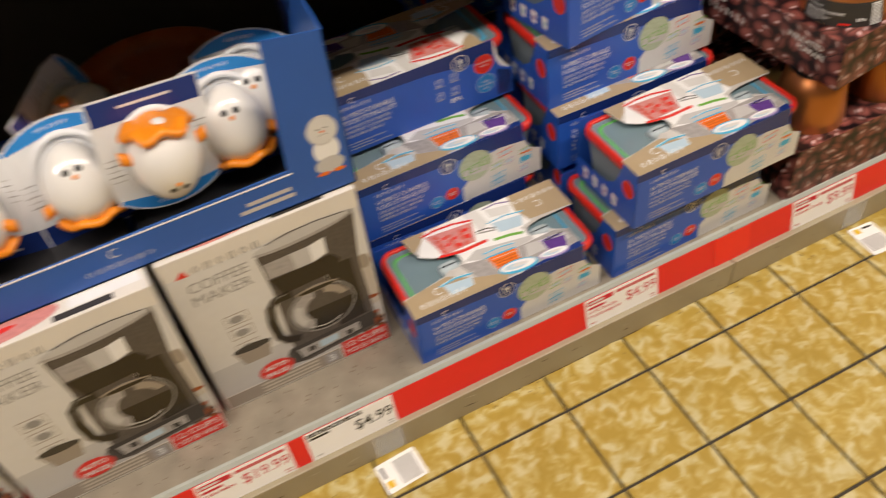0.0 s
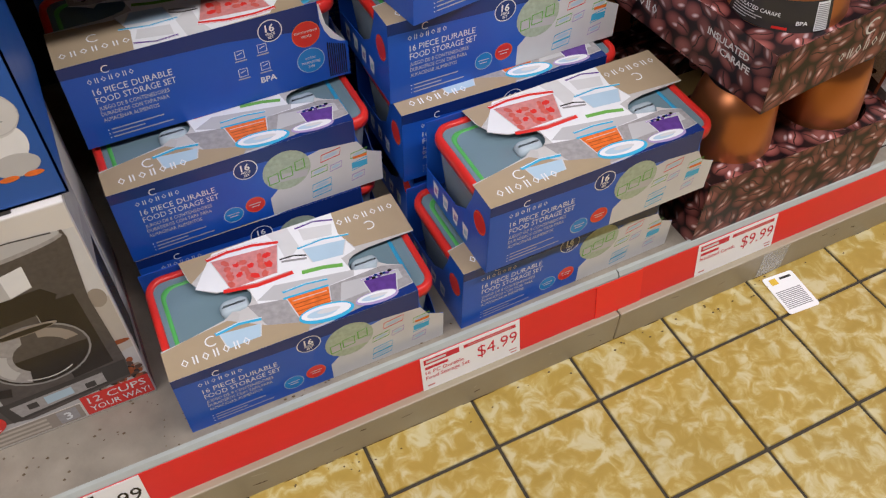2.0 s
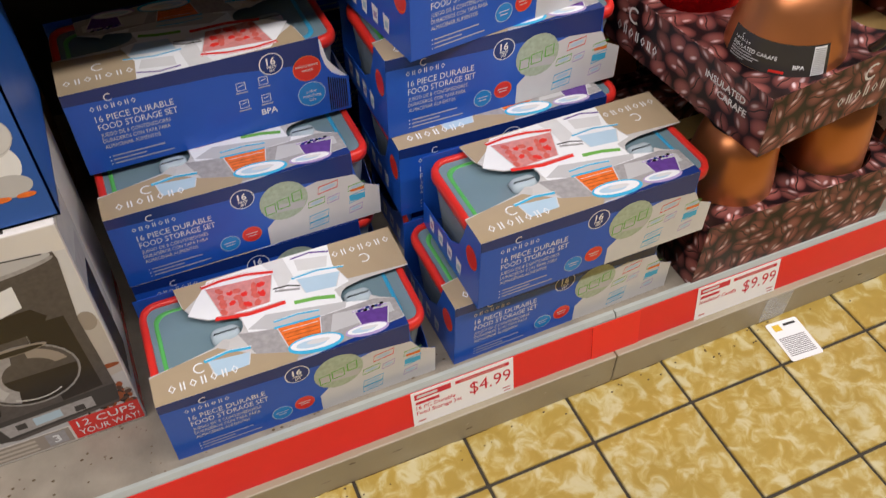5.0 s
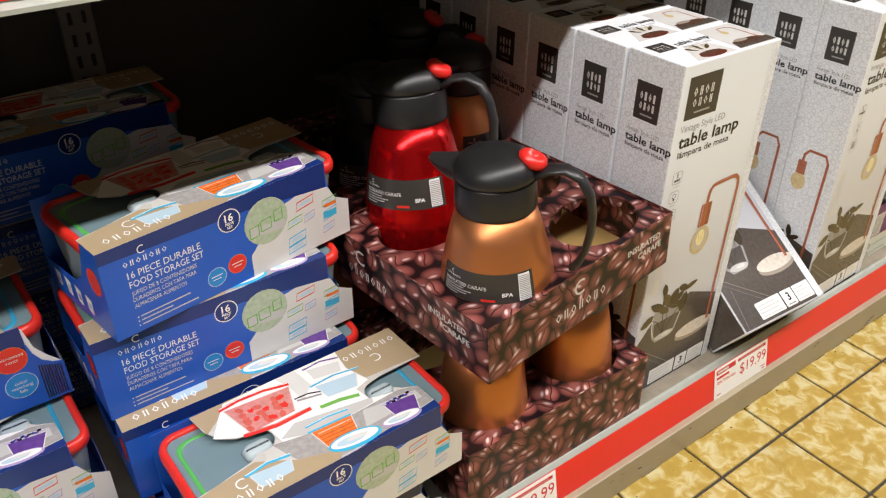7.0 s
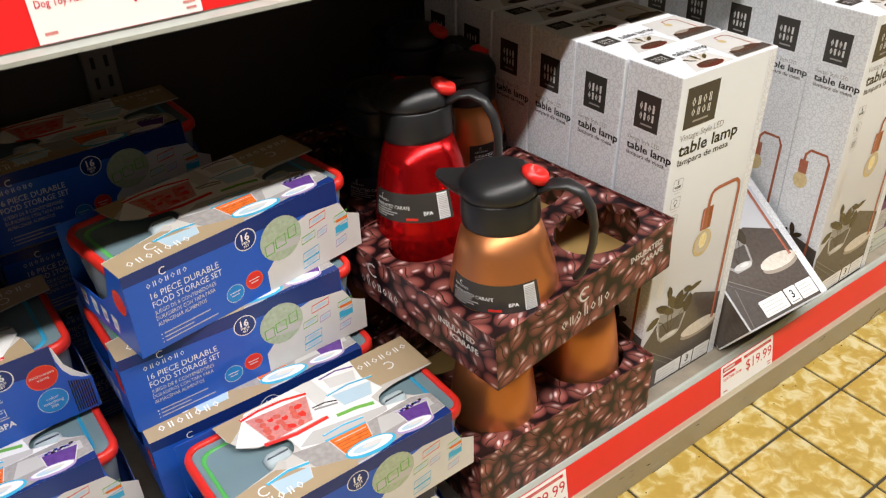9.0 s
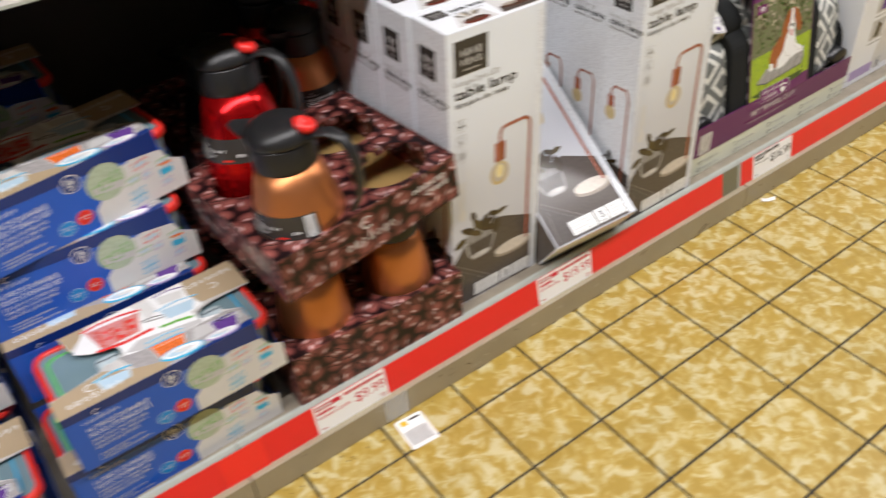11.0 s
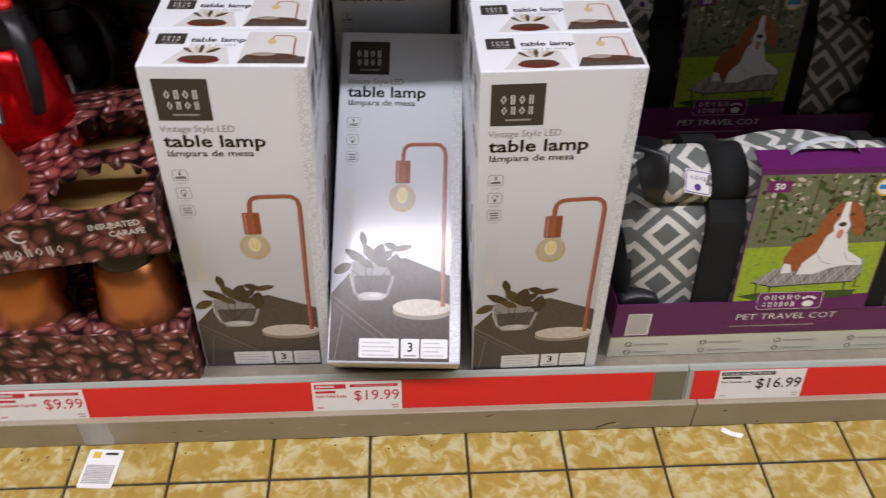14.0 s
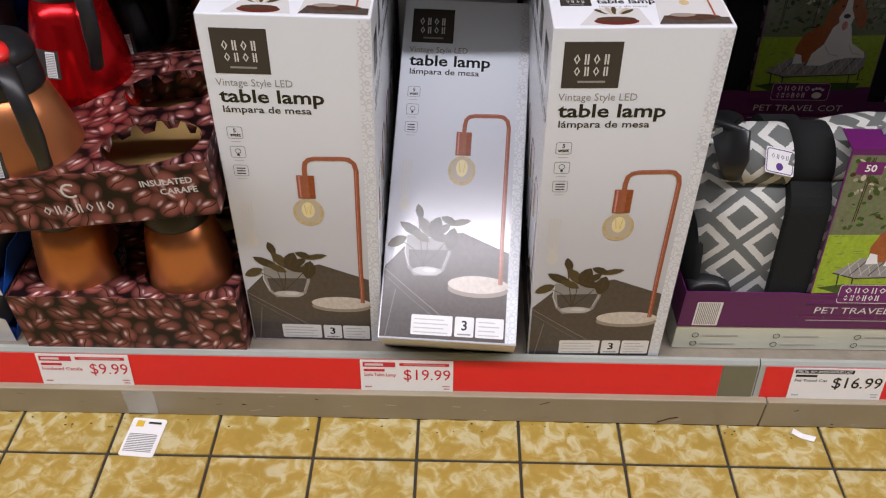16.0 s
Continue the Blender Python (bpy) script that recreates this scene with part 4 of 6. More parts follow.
# ---- insulated carafes and their bean-printed trays ----
def bean_material():
    m = mat("coffee_bean_print", (0.1, 0.04, 0.03), 0.42, spec=0.35)
    nt = m.node_tree
    b = nt.nodes["Principled BSDF"]
    tc = nt.nodes.new("ShaderNodeTexCoord")

    def vm(op, a, c=None):
        n = nt.nodes.new("ShaderNodeVectorMath")
        n.operation = op
        for i, v in enumerate((a, c)):
            if v is None:
                continue
            if isinstance(v, tuple):
                n.inputs[i].default_value = v
            else:
                nt.links.new(v, n.inputs[i])
        return n.outputs["Value"] if op in ("DOT_PRODUCT", "LENGTH") else n.outputs["Vector"]

    def fm(op, a, c=0.0):
        n = nt.nodes.new("ShaderNodeMath")
        n.operation = op
        for i, v in enumerate((a, c)):
            if isinstance(v, (int, float)):
                n.inputs[i].default_value = v
            else:
                nt.links.new(v, n.inputs[i])
        return n.outputs[0]

    sp, sn = nt.nodes.new("ShaderNodeSeparateXYZ"), nt.nodes.new("ShaderNodeSeparateXYZ")
    nt.links.new(tc.outputs["Object"], sp.inputs[0])
    nt.links.new(tc.outputs["Normal"], sn.inputs[0])
    sideways, upward = fm("ROUND", fm("ABSOLUTE", sn.outputs["X"])), fm("ROUND", fm("ABSOLUTE", sn.outputs["Z"]))
    across = fm("ADD", fm("MULTIPLY", sp.outputs["X"], fm("SUBTRACT", 1.0, sideways)), fm("MULTIPLY", fm("ADD", sp.outputs["Y"], 0.9), sideways))
    along = fm("ADD", fm("MULTIPLY", sp.outputs["Z"], fm("SUBTRACT", 1.0, upward)), fm("MULTIPLY", fm("ADD", sp.outputs["Y"], 0.5), upward))
    flat = nt.nodes.new("ShaderNodeCombineXYZ")
    nt.links.new(across, flat.inputs[0])
    nt.links.new(along, flat.inputs[1])
    scaled = vm("MULTIPLY", flat.outputs[0], (41, 41, 0))
    vor = nt.nodes.new("ShaderNodeTexVoronoi")
    vor.voronoi_dimensions = "2D"
    vor.inputs["Scale"].default_value, vor.inputs["Randomness"].default_value = 1.0, 0.78
    nt.links.new(scaled, vor.inputs["Vector"])
    local = vm("SUBTRACT", scaled, vor.outputs["Position"])
    rnd = vm("MULTIPLY", vm("SUBTRACT", vor.outputs["Color"], (0.5, 0.5, 0.5)), (1, 1, 0))
    d = vm("NORMALIZE", rnd)
    e = vm("CROSS_PRODUCT", (0, 0, 1), d)
    u, v = vm("DOT_PRODUCT", local, d), vm("DOT_PRODUCT", local, e)
    rad = fm("SQRT", fm("ADD", fm("POWER", fm("DIVIDE", u, 0.72), 2.0), fm("POWER", fm("DIVIDE", v, 0.53), 2.0)))
    shade = ramp_node(nt, [(0.0, (0.25, 0.085, 0.068)), (0.45, (0.20, 0.060, 0.050)), (0.78, (0.095, 0.024, 0.021)), (0.97, (0.007, 0.002, 0.003))])
    nt.links.new(rad, shade.inputs["Fac"])
    # groove down the bean, a paler shoulder, and a different roast for each
    wob = fm("ADD", v, fm("MULTIPLY", fm("SINE", fm("MULTIPLY", u, 7.0)), 0.035))
    groove = fm("LESS_THAN", fm("ABSOLUTE", wob), 0.035)
    inside = fm("LESS_THAN", rad, 0.8)
    sepc = nt.nodes.new("ShaderNodeSeparateColor")
    nt.links.new(vor.outputs["Color"], sepc.inputs[0])
    shows = fm("GREATER_THAN", sepc.outputs[0], 0.35)
    dark = fm("MULTIPLY", fm("MULTIPLY", groove, inside), shows)
    mix = nt.nodes.new("ShaderNodeMix")
    mix.data_type = "RGBA"
    nt.links.new(dark, mix.inputs["Factor"])
    nt.links.new(shade.outputs["Color"], mix.inputs["A"])
    mix.inputs["B"].default_value = (0.018, 0.006, 0.005, 1)
    spot = fm("SQRT", fm("ADD", fm("POWER", fm("DIVIDE", fm("SUBTRACT", u, 0.08), 0.30), 2.0), fm("POWER", fm("DIVIDE", fm("SUBTRACT", v, 0.22), 0.12), 2.0)))
    pale = nt.nodes.new("ShaderNodeMapRange")
    pale.inputs["From Min"].default_value, pale.inputs["From Max"].default_value = 1.0, 0.2
    pale.inputs["To Min"].default_value, pale.inputs["To Max"].default_value = 0.0, 0.80
    nt.links.new(spot, pale.inputs["Value"])
    mix2 = nt.nodes.new("ShaderNodeMix")
    mix2.data_type = "RGBA"
    nt.links.new(pale.outputs[0], mix2.inputs["Factor"])
    nt.links.new(mix.outputs["Result"], mix2.inputs["A"])
    mix2.inputs["B"].default_value = (0.70, 0.54, 0.53, 1)
    hsv = nt.nodes.new("ShaderNodeHueSaturation")
    vr = nt.nodes.new("ShaderNodeMapRange")
    vr.inputs["To Min"].default_value, vr.inputs["To Max"].default_value = 0.6, 1.5
    nt.links.new(sepc.outputs[1], vr.inputs["Value"])
    nt.links.new(vr.outputs[0], hsv.inputs["Value"])
    nt.links.new(mix2.outputs["Result"], hsv.inputs["Color"])
    nt.links.new(hsv.outputs["Color"], b.inputs["Base Color"])
    return m


M_BEANS = bean_material()
M_KRAFT = mat("kraft_card", (0.42, 0.27, 0.09), 0.7, vary=0.12, scale=30)
M_CARAFEBLACK = mat("carafe_black", (0.014, 0.014, 0.015), 0.38, vary=0.15)
M_BUTTON = mat("red_button", (0.75, 0.025, 0.02), 0.3)
TW, TD = 0.322, 0.290


def hole_panel_bm(w, d, holes, ru, rv, z, thick):
    """A card panel with oval cut-outs."""
    bm = bmesh.new()
    edges = []

    def loop(pts):
        vs = [bm.verts.new((x, y, z)) for x, y in pts]
        edges.extend(bm.edges.new((vs[i], vs[(i + 1) % len(vs)])) for i in range(len(vs)))

    loop([(0.0012, 0.0012), (w - 0.0012, 0.0012), (w - 0.0012, d - 0.0012), (0.0012, d - 0.0012)])
    for x, y in holes:
        loop([(x + ru * math.cos(2 * math.pi * k / 28), y + rv * math.sin(2 * math.pi * k / 28)) for k in range(28)])
    bmesh.ops.triangle_fill(bm, use_beauty=True, use_dissolve=False, edges=edges)
    for f in bm.faces[:]:
        c = f.calc_center_median()
        if any(((c.x - x) / ru) ** 2 + ((c.y - y) / rv) ** 2 < 0.94 for x, y in holes):
            bm.faces.remove(f)
    res = bmesh.ops.extrude_face_region(bm, geom=bm.faces[:])
    for v in res["geom"]:
        if isinstance(v, bmesh.types.BMVert):
            v.co.z -= thick
    bmesh.ops.recalc_face_normals(bm, faces=bm.faces[:])
    return bm


HOLES = [(0.083, 0.070), (0.243, 0.062), (0.086, 0.208), (0.243, 0.192)]
HOLE_U, HOLE_V = 0.064, 0.049


def carafe_tray(h, m, words):
    ob = thing("carafe_tray", "card carafe tray printed with brown coffee beans", "display tray", m, "carafe trays stacked on the shelf")
    t = 0.0015
    if not words:
        part("riser_pad", box_bm(0.003, TW - 0.003, 0.003, TD - 0.003, 0.0032, 0.0205), M_KRAFT, ob)
    part("tray_floor", box_bm(t, TW - t, t, TD - t, 0, 0.003), M_KRAFT, ob, "bare kraft card inside")
    for nm, b in (("tray_front", (0, TW, 0, t)), ("tray_back", (0, TW, TD - t, TD)), ("tray_side", (0, t, t, TD - t)), ("tray_side", (TW - t, TW, t, TD - t))):
        part(nm, box_bm(*b, 0, h, 0.0004, 1), M_BEANS, ob)
    part("tray_top", hole_panel_bm(TW, TD, HOLES, HOLE_U, HOLE_V, h - 0.004, 0.001), M_BEANS, ob, "bean-printed top with round cut-outs")
    for x, y in HOLES:
        bm = bmesh.new()
        for k in range(12):
            a = 2 * math.pi * (k + 0.5) / 12
            q = []
            for da, rr, zz in ((-0.21, 0.997, h - 0.005), (0.21, 0.997, h - 0.005), (0.10, 0.960, h - 0.017 - 0.003 * (k % 2)), (-0.12, 0.960, h - 0.018 + 0.002 * (k % 3))):
                q.append(bm.verts.new((x + HOLE_U * rr * math.cos(a + da), y + HOLE_V * rr * math.sin(a + da), zz)))
            bm.faces.new(q)
        part("torn_edge", bm, M_BEANS, ob, "torn card tabs folded into the cut-out")
    if words:
        p = Print(face_place((0, 0, 0), (1, 0, 0), (0, 0, 1)))
        p.ring("brand_mark", "offwhite", 0.150, 0.056, 0.0095, 0.0030, 1, 50, 310)
        p.bars("brand_mark", "offwhite", 0.108, 0.196, 0.022, 0.0135, 7)
        p.text("printed_lettering", "offwhite", "INSULATED", 0.300, 0.052, 0.0125, 1, width=0.064, bold=1, align="r")
        p.text("printed_lettering", "offwhite", "CARAFE", 0.303, 0.038, 0.0125, 1, width=0.046, bold=1, align="r")
        p.finish(ob)
        p = Print(face_place((0, TD, 0), (0, -1, 0), (0, 0, 1)))
        p.bars("brand_mark", "offwhite", 0.030, 0.108, 0.024, 0.0135, 7)
        p.ring("brand_mark", "offwhite", 0.060, 0.056, 0.0095, 0.0030, 1, 50, 310)
        p.text("printed_lettering", "offwhite", "INSULATED", 0.255, 0.050, 0.0125, 1, width=0.064, bold=1, align="r")
        p.text("printed_lettering", "offwhite", "CARAFE", 0.260, 0.036, 0.0125, 1, width=0.046, bold=1, align="r")
        p.finish(ob)
    return ob


BODY = [(0.060, 0.0), (0.0665, 0.004), (0.0694, 0.014), (0.0698, 0.036), (0.0680, 0.070), (0.0628, 0.108), (0.0545, 0.150), (0.0450, 0.186)]


class Wrap:
    """Lays u and v round a carafe's body, from the middle of its front."""

    def __matmul__(self, q):
        u, v, lift = q
        for (r0, z0), (r1, z1) in zip(BODY, BODY[1:]):
            if v <= z1:
                break
        r = r0 + (r1 - r0) * (v - z0) / (z1 - z0) + lift + 0.0006
        a = -math.pi / 2 + u / 0.067
        return Vector((r * math.cos(a), r * math.sin(a), v))


def carafe(name_color, material, m, lidded=True, tall=0.87, foot=1.0, neck=0.97):
    ob = thing("insulated_carafe", name_color + " metal insulated carafe with black lid and handle", "carafe", m, "carafes in the trays")
    part("body", lathe_bm(BODY, 48), material, ob, name_color + " metallic body", smooth=True)
    part("collar", lathe_bm([(0.0455, 0.181), (0.0474, 0.183), (0.0478, 0.188), (0.0468, 0.222), (0.0455, 0.225)] if lidded else [(0.0455, 0.181), (0.0474, 0.183), (0.0476, 0.190), (0.0470, 0.212), (0.0455, 0.214)], 48), M_CARAFEBLACK, ob, "matt black collar", smooth=True)
    if lidded:
        lid = part("lid", lathe_bm([(0.0462, 0.2255), (0.0485, 0.228), (0.0485, 0.233), (0.0462, 0.241), (0.0410, 0.249), (0.0320, 0.2545), (0.0190, 0.2575), (0.0010, 0.2585)], 48), M_CARAFEBLACK, ob, "domed black lid", smooth=True)
        bm = loft_bm([[(0.043 + 0.016 * math.cos(a) * k, 0.0150 * math.sin(a) * k, z - 0.0025 - 0.005 * math.cos(a)) for a in [2 * math.pi * j / 20 for j in range(20)]] for k, z in ((0.9, 0.246), (1.0, 0.252), (0.96, 0.2575), (0.6, 0.2605), (0.05, 0.2615))])
        part("button", bm, M_BUTTON, lid, "red thumb button", smooth=True)
        sp = []
        for x, w, z0, z1 in ((-0.040, 0.026, 0.210, 0.238), (-0.056, 0.020, 0.218, 0.2395), (-0.068, 0.013, 0.227, 0.2420), (-0.076, 0.007, 0.235, 0.2440)):
            sp.append([(x, -w, z1), (x, w, z1), (x, w * 0.75, (z0 + z1) / 2), (x, w * 0.3, z0), (x, -w * 0.3, z0), (x, -w * 0.75, (z0 + z1) / 2)])
        part("spout", loft_bm(sp), M_CARAFEBLACK, ob, "black pouring spout", smooth=False)
        pts = [(0.042, 0, 0.226), (0.062, 0, 0.238), (0.080, 0, 0.240), (0.096, 0, 0.230), (0.107, 0, 0.208), (0.111, 0, 0.182), (0.109, 0, 0.155), (0.103, 0, 0.128), (0.096, 0, 0.110), (0.090, 0, 0.101), (0.086, 0, 0.098)]
        part("handle", tube_bm(pts, [(0.0055, 0.012)] * 3 + [(0.005, 0.011)] * 4 + [(0.0045, 0.009)] * 3 + [(0.004, 0.007)], 12), M_CARAFEBLACK, ob, "curved black handle", smooth=True)
    wrap = Wrap()
    n, rows = 22, (0.078, 0.090, 0.104, 0.118)
    bm = bmesh.new()
    vs = [[bm.verts.new(wrap @ Vector((-0.062 + 0.124 * i / n, z, -0.0003))) for i in range(n + 1)] for z in rows]
    for a, b in zip(vs, vs[1:]):
        for i in range(n):
            bm.faces.new((a[i], a[i + 1], b[i + 1], b[i]))
    label = part("label_band", bm, ink("charcoal", None), ob, "dark paper label with white print", smooth=True)
    p = Print(wrap, 0.0003)
    p.ring("printed_lettering", "white", -0.043, 0.1115, 0.0018, 0.0007, 1, 50, 310)
    p.bars("brand_mark", "white", -0.054, -0.030, 0.1045, 0.0034, 7)
    p.text("printed_lettering", "white", "INSULATED CARAFE", -0.054, 0.0965, 0.0068, 1, width=0.058)
    for k, w in enumerate((0.030, 0.040, 0.034, 0.022)):
        for j in range(4):
            p.rect("printed_lettering", "lightgrey", -0.054 + w * j / 4, 0.0932 - 0.0034 * k, -0.0545 + w * (j + 1) / 4, 0.0944 - 0.0034 * k, 1)
    p.text("printed_lettering", "white", "BPA", 0.022, 0.0885, 0.0072, 1, bold=1)
    p.rect("printed_lettering", "red", -0.002, 0.0812, 0.014, 0.0845, 1)
    for j in range(4):
        p.rect("barcode", "white", 0.0420 + 0.0038 * j, 0.0802, 0.0458 + 0.0038 * j, 0.1165, 1)
    for k in range(14):
        p.rect("barcode", "grey", 0.0428, 0.0816 + 0.0024 * k, 0.0500, 0.0827 + 0.0024 * k, 2)
        p.rect("barcode", "grey", 0.0500, 0.0816 + 0.0024 * k, 0.0565, 0.0827 + 0.0024 * k, 2)
    p.finish(label)
    for child in ob.children_recursive:
        for v in child.data.vertices:
            k = foot + (neck - foot) * min(max((v.co.z - 0.09) / 0.09, 0), 1)
            v.co = Vector((v.co.x * k, v.co.y * k, v.co.z * tall))
    return ob


LOW = pose(-0.116, 0.100, DECK_Z + 0.0005, 0, 0, 0.2)
UPP = pose(-0.107, 0.078, 0.3530, 0, -4.2, 4.6)
carafe_tray(0.112, LOW, False)
upper_tray = carafe_tray(0.080, UPP, True)
first = carafe("copper", M_COPPER, LOW @ pose(0.083, 0.076, 0.021, 0, 0, 130), False, 1.0, 0.91, 0.97)
copy_thing(first, LOW @ pose(0.241, 0.076, 0.021, 0, 0, 165))
copper = carafe("copper", M_COPPER, UPP @ pose(0.085, 0.073, 0.0045, -3, -0.7, -58))
red = carafe("red", M_CRED, UPP @ pose(0.106, 0.243, 0.027, -8, -3, -58), True, 0.93)
# the next trays, in the shade behind
LOW2 = pose(-0.100, 0.405, DECK_Z + 0.0005, 0, 0, 0.5)
UPP2 = pose(-0.085, 0.400, 0.3530, 0, 0, 0.5)
carafe_tray(0.112, LOW2, False)
carafe_tray(0.080, UPP2, True)
for k in range(4):
    copy_thing(first, LOW2 @ pose(HOLES[k][0], HOLES[k][1] + 0.014, 0.021, 0, 0, 60 + 20 * k))
black = carafe("black", mat("black_metallic", (0.02, 0.02, 0.022), 0.25, metal=0.6), UPP2 @ pose(0.083, 0.078, 0.004, 0, 0, -30))
black["label"] = "black metal insulated carafe standing in the shade"
copy_thing(copper, UPP2 @ pose(0.243, 0.078, 0.004, 0, 0, 20))
copy_thing(red, UPP2 @ pose(0.243, 0.208, 0.004, 0, 0, -60))

# ---- folded pet travel cots in their card bases ----
def diamond_material():
    m = mat("diamond_fabric", (0.2, 0.2, 0.2), 0.8, bump=0.35, bump_scale=900)
    nt = m.node_tree
    b = nt.nodes["Principled BSDF"]
    tc = nt.nodes.new("ShaderNodeTexCoord")
    sep = nt.nodes.new("ShaderNodeSeparateXYZ")
    nt.links.new(tc.outputs["Object"], sep.inputs[0])

    def fm(op, a, c=0.0):
        n = nt.nodes.new("ShaderNodeMath")
        n.operation = op
        for i, v in enumerate((a, c)):
            if isinstance(v, (int, float)):
                n.inputs[i].default_value = v
            else:
                nt.links.new(v, n.inputs[i])
        return n.outputs[0]

    noise_n = nt.nodes.new("ShaderNodeTexNoise")
    noise_n.inputs["Scale"].default_value = 500
    nt.links.new(tc.outputs["Object"], noise_n.inputs["Vector"])
    fuzz = fm("MULTIPLY", fm("SUBTRACT", noise_n.outputs["Fac"], 0.5), 0.06)
    up = fm("ADD", sep.outputs["Z"], fm("MULTIPLY", sep.outputs["Y"], 0.9))
    x = sep.outputs["X"]
    p = fm("FRACT", fm("ADD", fm("MULTIPLY", fm("ADD", fm("MULTIPLY", x, 1.15), up), 10.4), 20.1))
    q = fm("FRACT", fm("ADD", fm("MULTIPLY", fm("SUBTRACT", fm("MULTIPLY", x, 1.15), up), 10.4), 20.4))
    d = fm("MAXIMUM", fm("ABSOLUTE", fm("SUBTRACT", p, 0.5)), fm("ABSOLUTE", fm("SUBTRACT", q, 0.5)))
    d = fm("ADD", d, fuzz)
    r = ramp_node(nt, [(0.0, (0.15, 0.16, 0.15)), (0.24, (0.70, 0.70, 0.65)), (0.40, (0.16, 0.17, 0.16))], "CONSTANT")
    nt.links.new(d, r.inputs["Fac"])
    nt.links.new(r.outputs["Color"], b.inputs["Base Color"])
    return m


M_DIAMOND = diamond_material()
M_STRAP = mat("black_webbing", (0.013, 0.014, 0.014), 0.85, spec=0.2, vary=0.3, scale=300, bump=0.4, bump_scale=700)
M_COTBASE = mat("pale_green_card", (0.70, 0.72, 0.59), 0.45, vary=0.06, scale=15)
M_CLEARHANDLE = mat("clear_handle", (0.55, 0.58, 0.62), 0.12, vary=0.05)
CW, CD = 0.556, 0.215


def bag_ring(x, y0, y1, z0, z1, r):
    return [(x, y, z) for y, z in rounded(y0, y1, z0, z1, r, 5)]


def travel_cot(m):
    ob = thing("pet_travel_cot", "folded grey diamond-pattern pet cot in purple card sleeve", "pet cot", m, "pet travel cots")
    part("card_base", box_bm(0, CW, 0, CD, 0, 0.048, 0.0015), M_COTBASE, ob, "pale green printed card base")
    part("card_tray", plate_bm([(0, 0.048), (CW, 0.048), (CW, 0.098), (0.376, 0.098), (0.150, 0.118), (0, 0.118)], face_place((0, -0.001, 0), (1, 0, 0), (0, 0, 1)), 0.0015), M_PURPLE, ob, "purple card tray front")
    part("card_tray_side", plate_bm([(0, 0.048), (CD, 0.048), (CD, 0.10), (0, 0.118)], face_place((0.0012, 0, 0), (0, 1, 0), (0, 0, 1)), 0.0012), M_PURPLE, ob)
    rings = []
    for k in range(15):
        f = k / 14
        x = 0.014 + f * (CW - 0.035)
        s = 0.012 * math.sin(f * 9.0) + (0.030 if k in (0, 14) else (0.010 if k in (1, 13) else 0))
        rings.append(bag_ring(x, 0.010 + s * 0.6, CD - 0.012 - s * 0.5, 0.050, 0.298 - s, 0.050))
    part("bag", loft_bm(rings), M_DIAMOND, ob, "grey and white diamond-pattern bag", smooth=True)
    rings = []
    for k in range(13):
        f = k / 12
        x = 0.035 + f * (CW - 0.09)
        r = 0.044 + 0.003 * math.sin(f * 11)
        rings.append([(x, 0.070 + r * math.cos(2 * math.pi * j / 20), 0.308 + 0.86 * r * math.sin(2 * math.pi * j / 20)) for j in range(20)])
    part("rolled_top", loft_bm(rings), M_DIAMOND, ob, "rolled fabric edge", smooth=True)
    for x0, x1 in ((0.116, 0.169), (0.381, 0.412)):
        strap = [[(x, y, z) for y, z in rounded(0.003, CD - 0.006, 0.050, 0.302, 0.046, 6)] for x in (x0, x1)]
        part("strap", loft_bm(strap), M_STRAP, ob, "wide black webbing strap", smooth=False)
        part("strap", loft_bm([[(x, 0.070 + 0.0485 * math.cos(2 * math.pi * j / 20), 0.308 + 0.044 * math.sin(2 * math.pi * j / 20)) for j in range(20)] for x in (x0, x1)]), M_STRAP, ob, smooth=True)
    for x, s in ((0.010, 1), (CW - 0.014, -1)):
        part("end_cap", loft_bm([bag_ring(x + s * dx, 0.020 + g, CD - 0.02 - g, 0.052, 0.200 - g, 0.05) for dx, g in ((-0.006, 0.012), (0.0, 0.002), (0.006, -0.004), (0.010, -0.002))]), M_STRAP, ob, "black padded end", smooth=True)
        part("corner_foot", loft_bm([[(x + s * 0.026 + r * math.cos(2 * math.pi * j / 18), y, 0.110 + 0.62 * r * math.sin(2 * math.pi * j / 18)) for j in range(18)] for y, r in ((0.004, 0.022), (0.006, 0.030), (0.05, 0.032))]), M_BLACK, ob, "black plastic corner foot", smooth=True)
    # folding grips on both ends
    part("grip", tube_bm([(0.024, 0.080, 0.352), (0.022, 0.050, 0.376), (0.026, 0.024, 0.368), (0.030, 0.008, 0.338), (0.030, 0.004, 0.312)], [(0.024, 0.010), (0.026, 0.011), (0.024, 0.011), (0.020, 0.009), (0.012, 0.006)], 12), M_BLACK, ob, "folded black plastic grip", smooth=True)
    for x, s in ((CW - 0.062, 1),):
        part("grip", tube_bm([(x - 0.004, 0.040, 0.292), (x, 0.028, 0.345), (x + s * 0.004, 0.024, 0.392)], [(0.026, 0.016), (0.022, 0.013), (0.020, 0.014)], 12), M_BLACK, ob, "black plastic grip", smooth=True)
        part("grip_bar", tube_bm([(x - 0.048, 0.022, 0.400), (x - 0.044, 0.022, 0.402), (x + 0.046, 0.022, 0.394), (x + 0.050, 0.022, 0.392)], [(0.010, 0.010), (0.018, 0.015), (0.018, 0.015), (0.010, 0.010)], 14), M_BLACK, ob, "black grip bar", smooth=True)
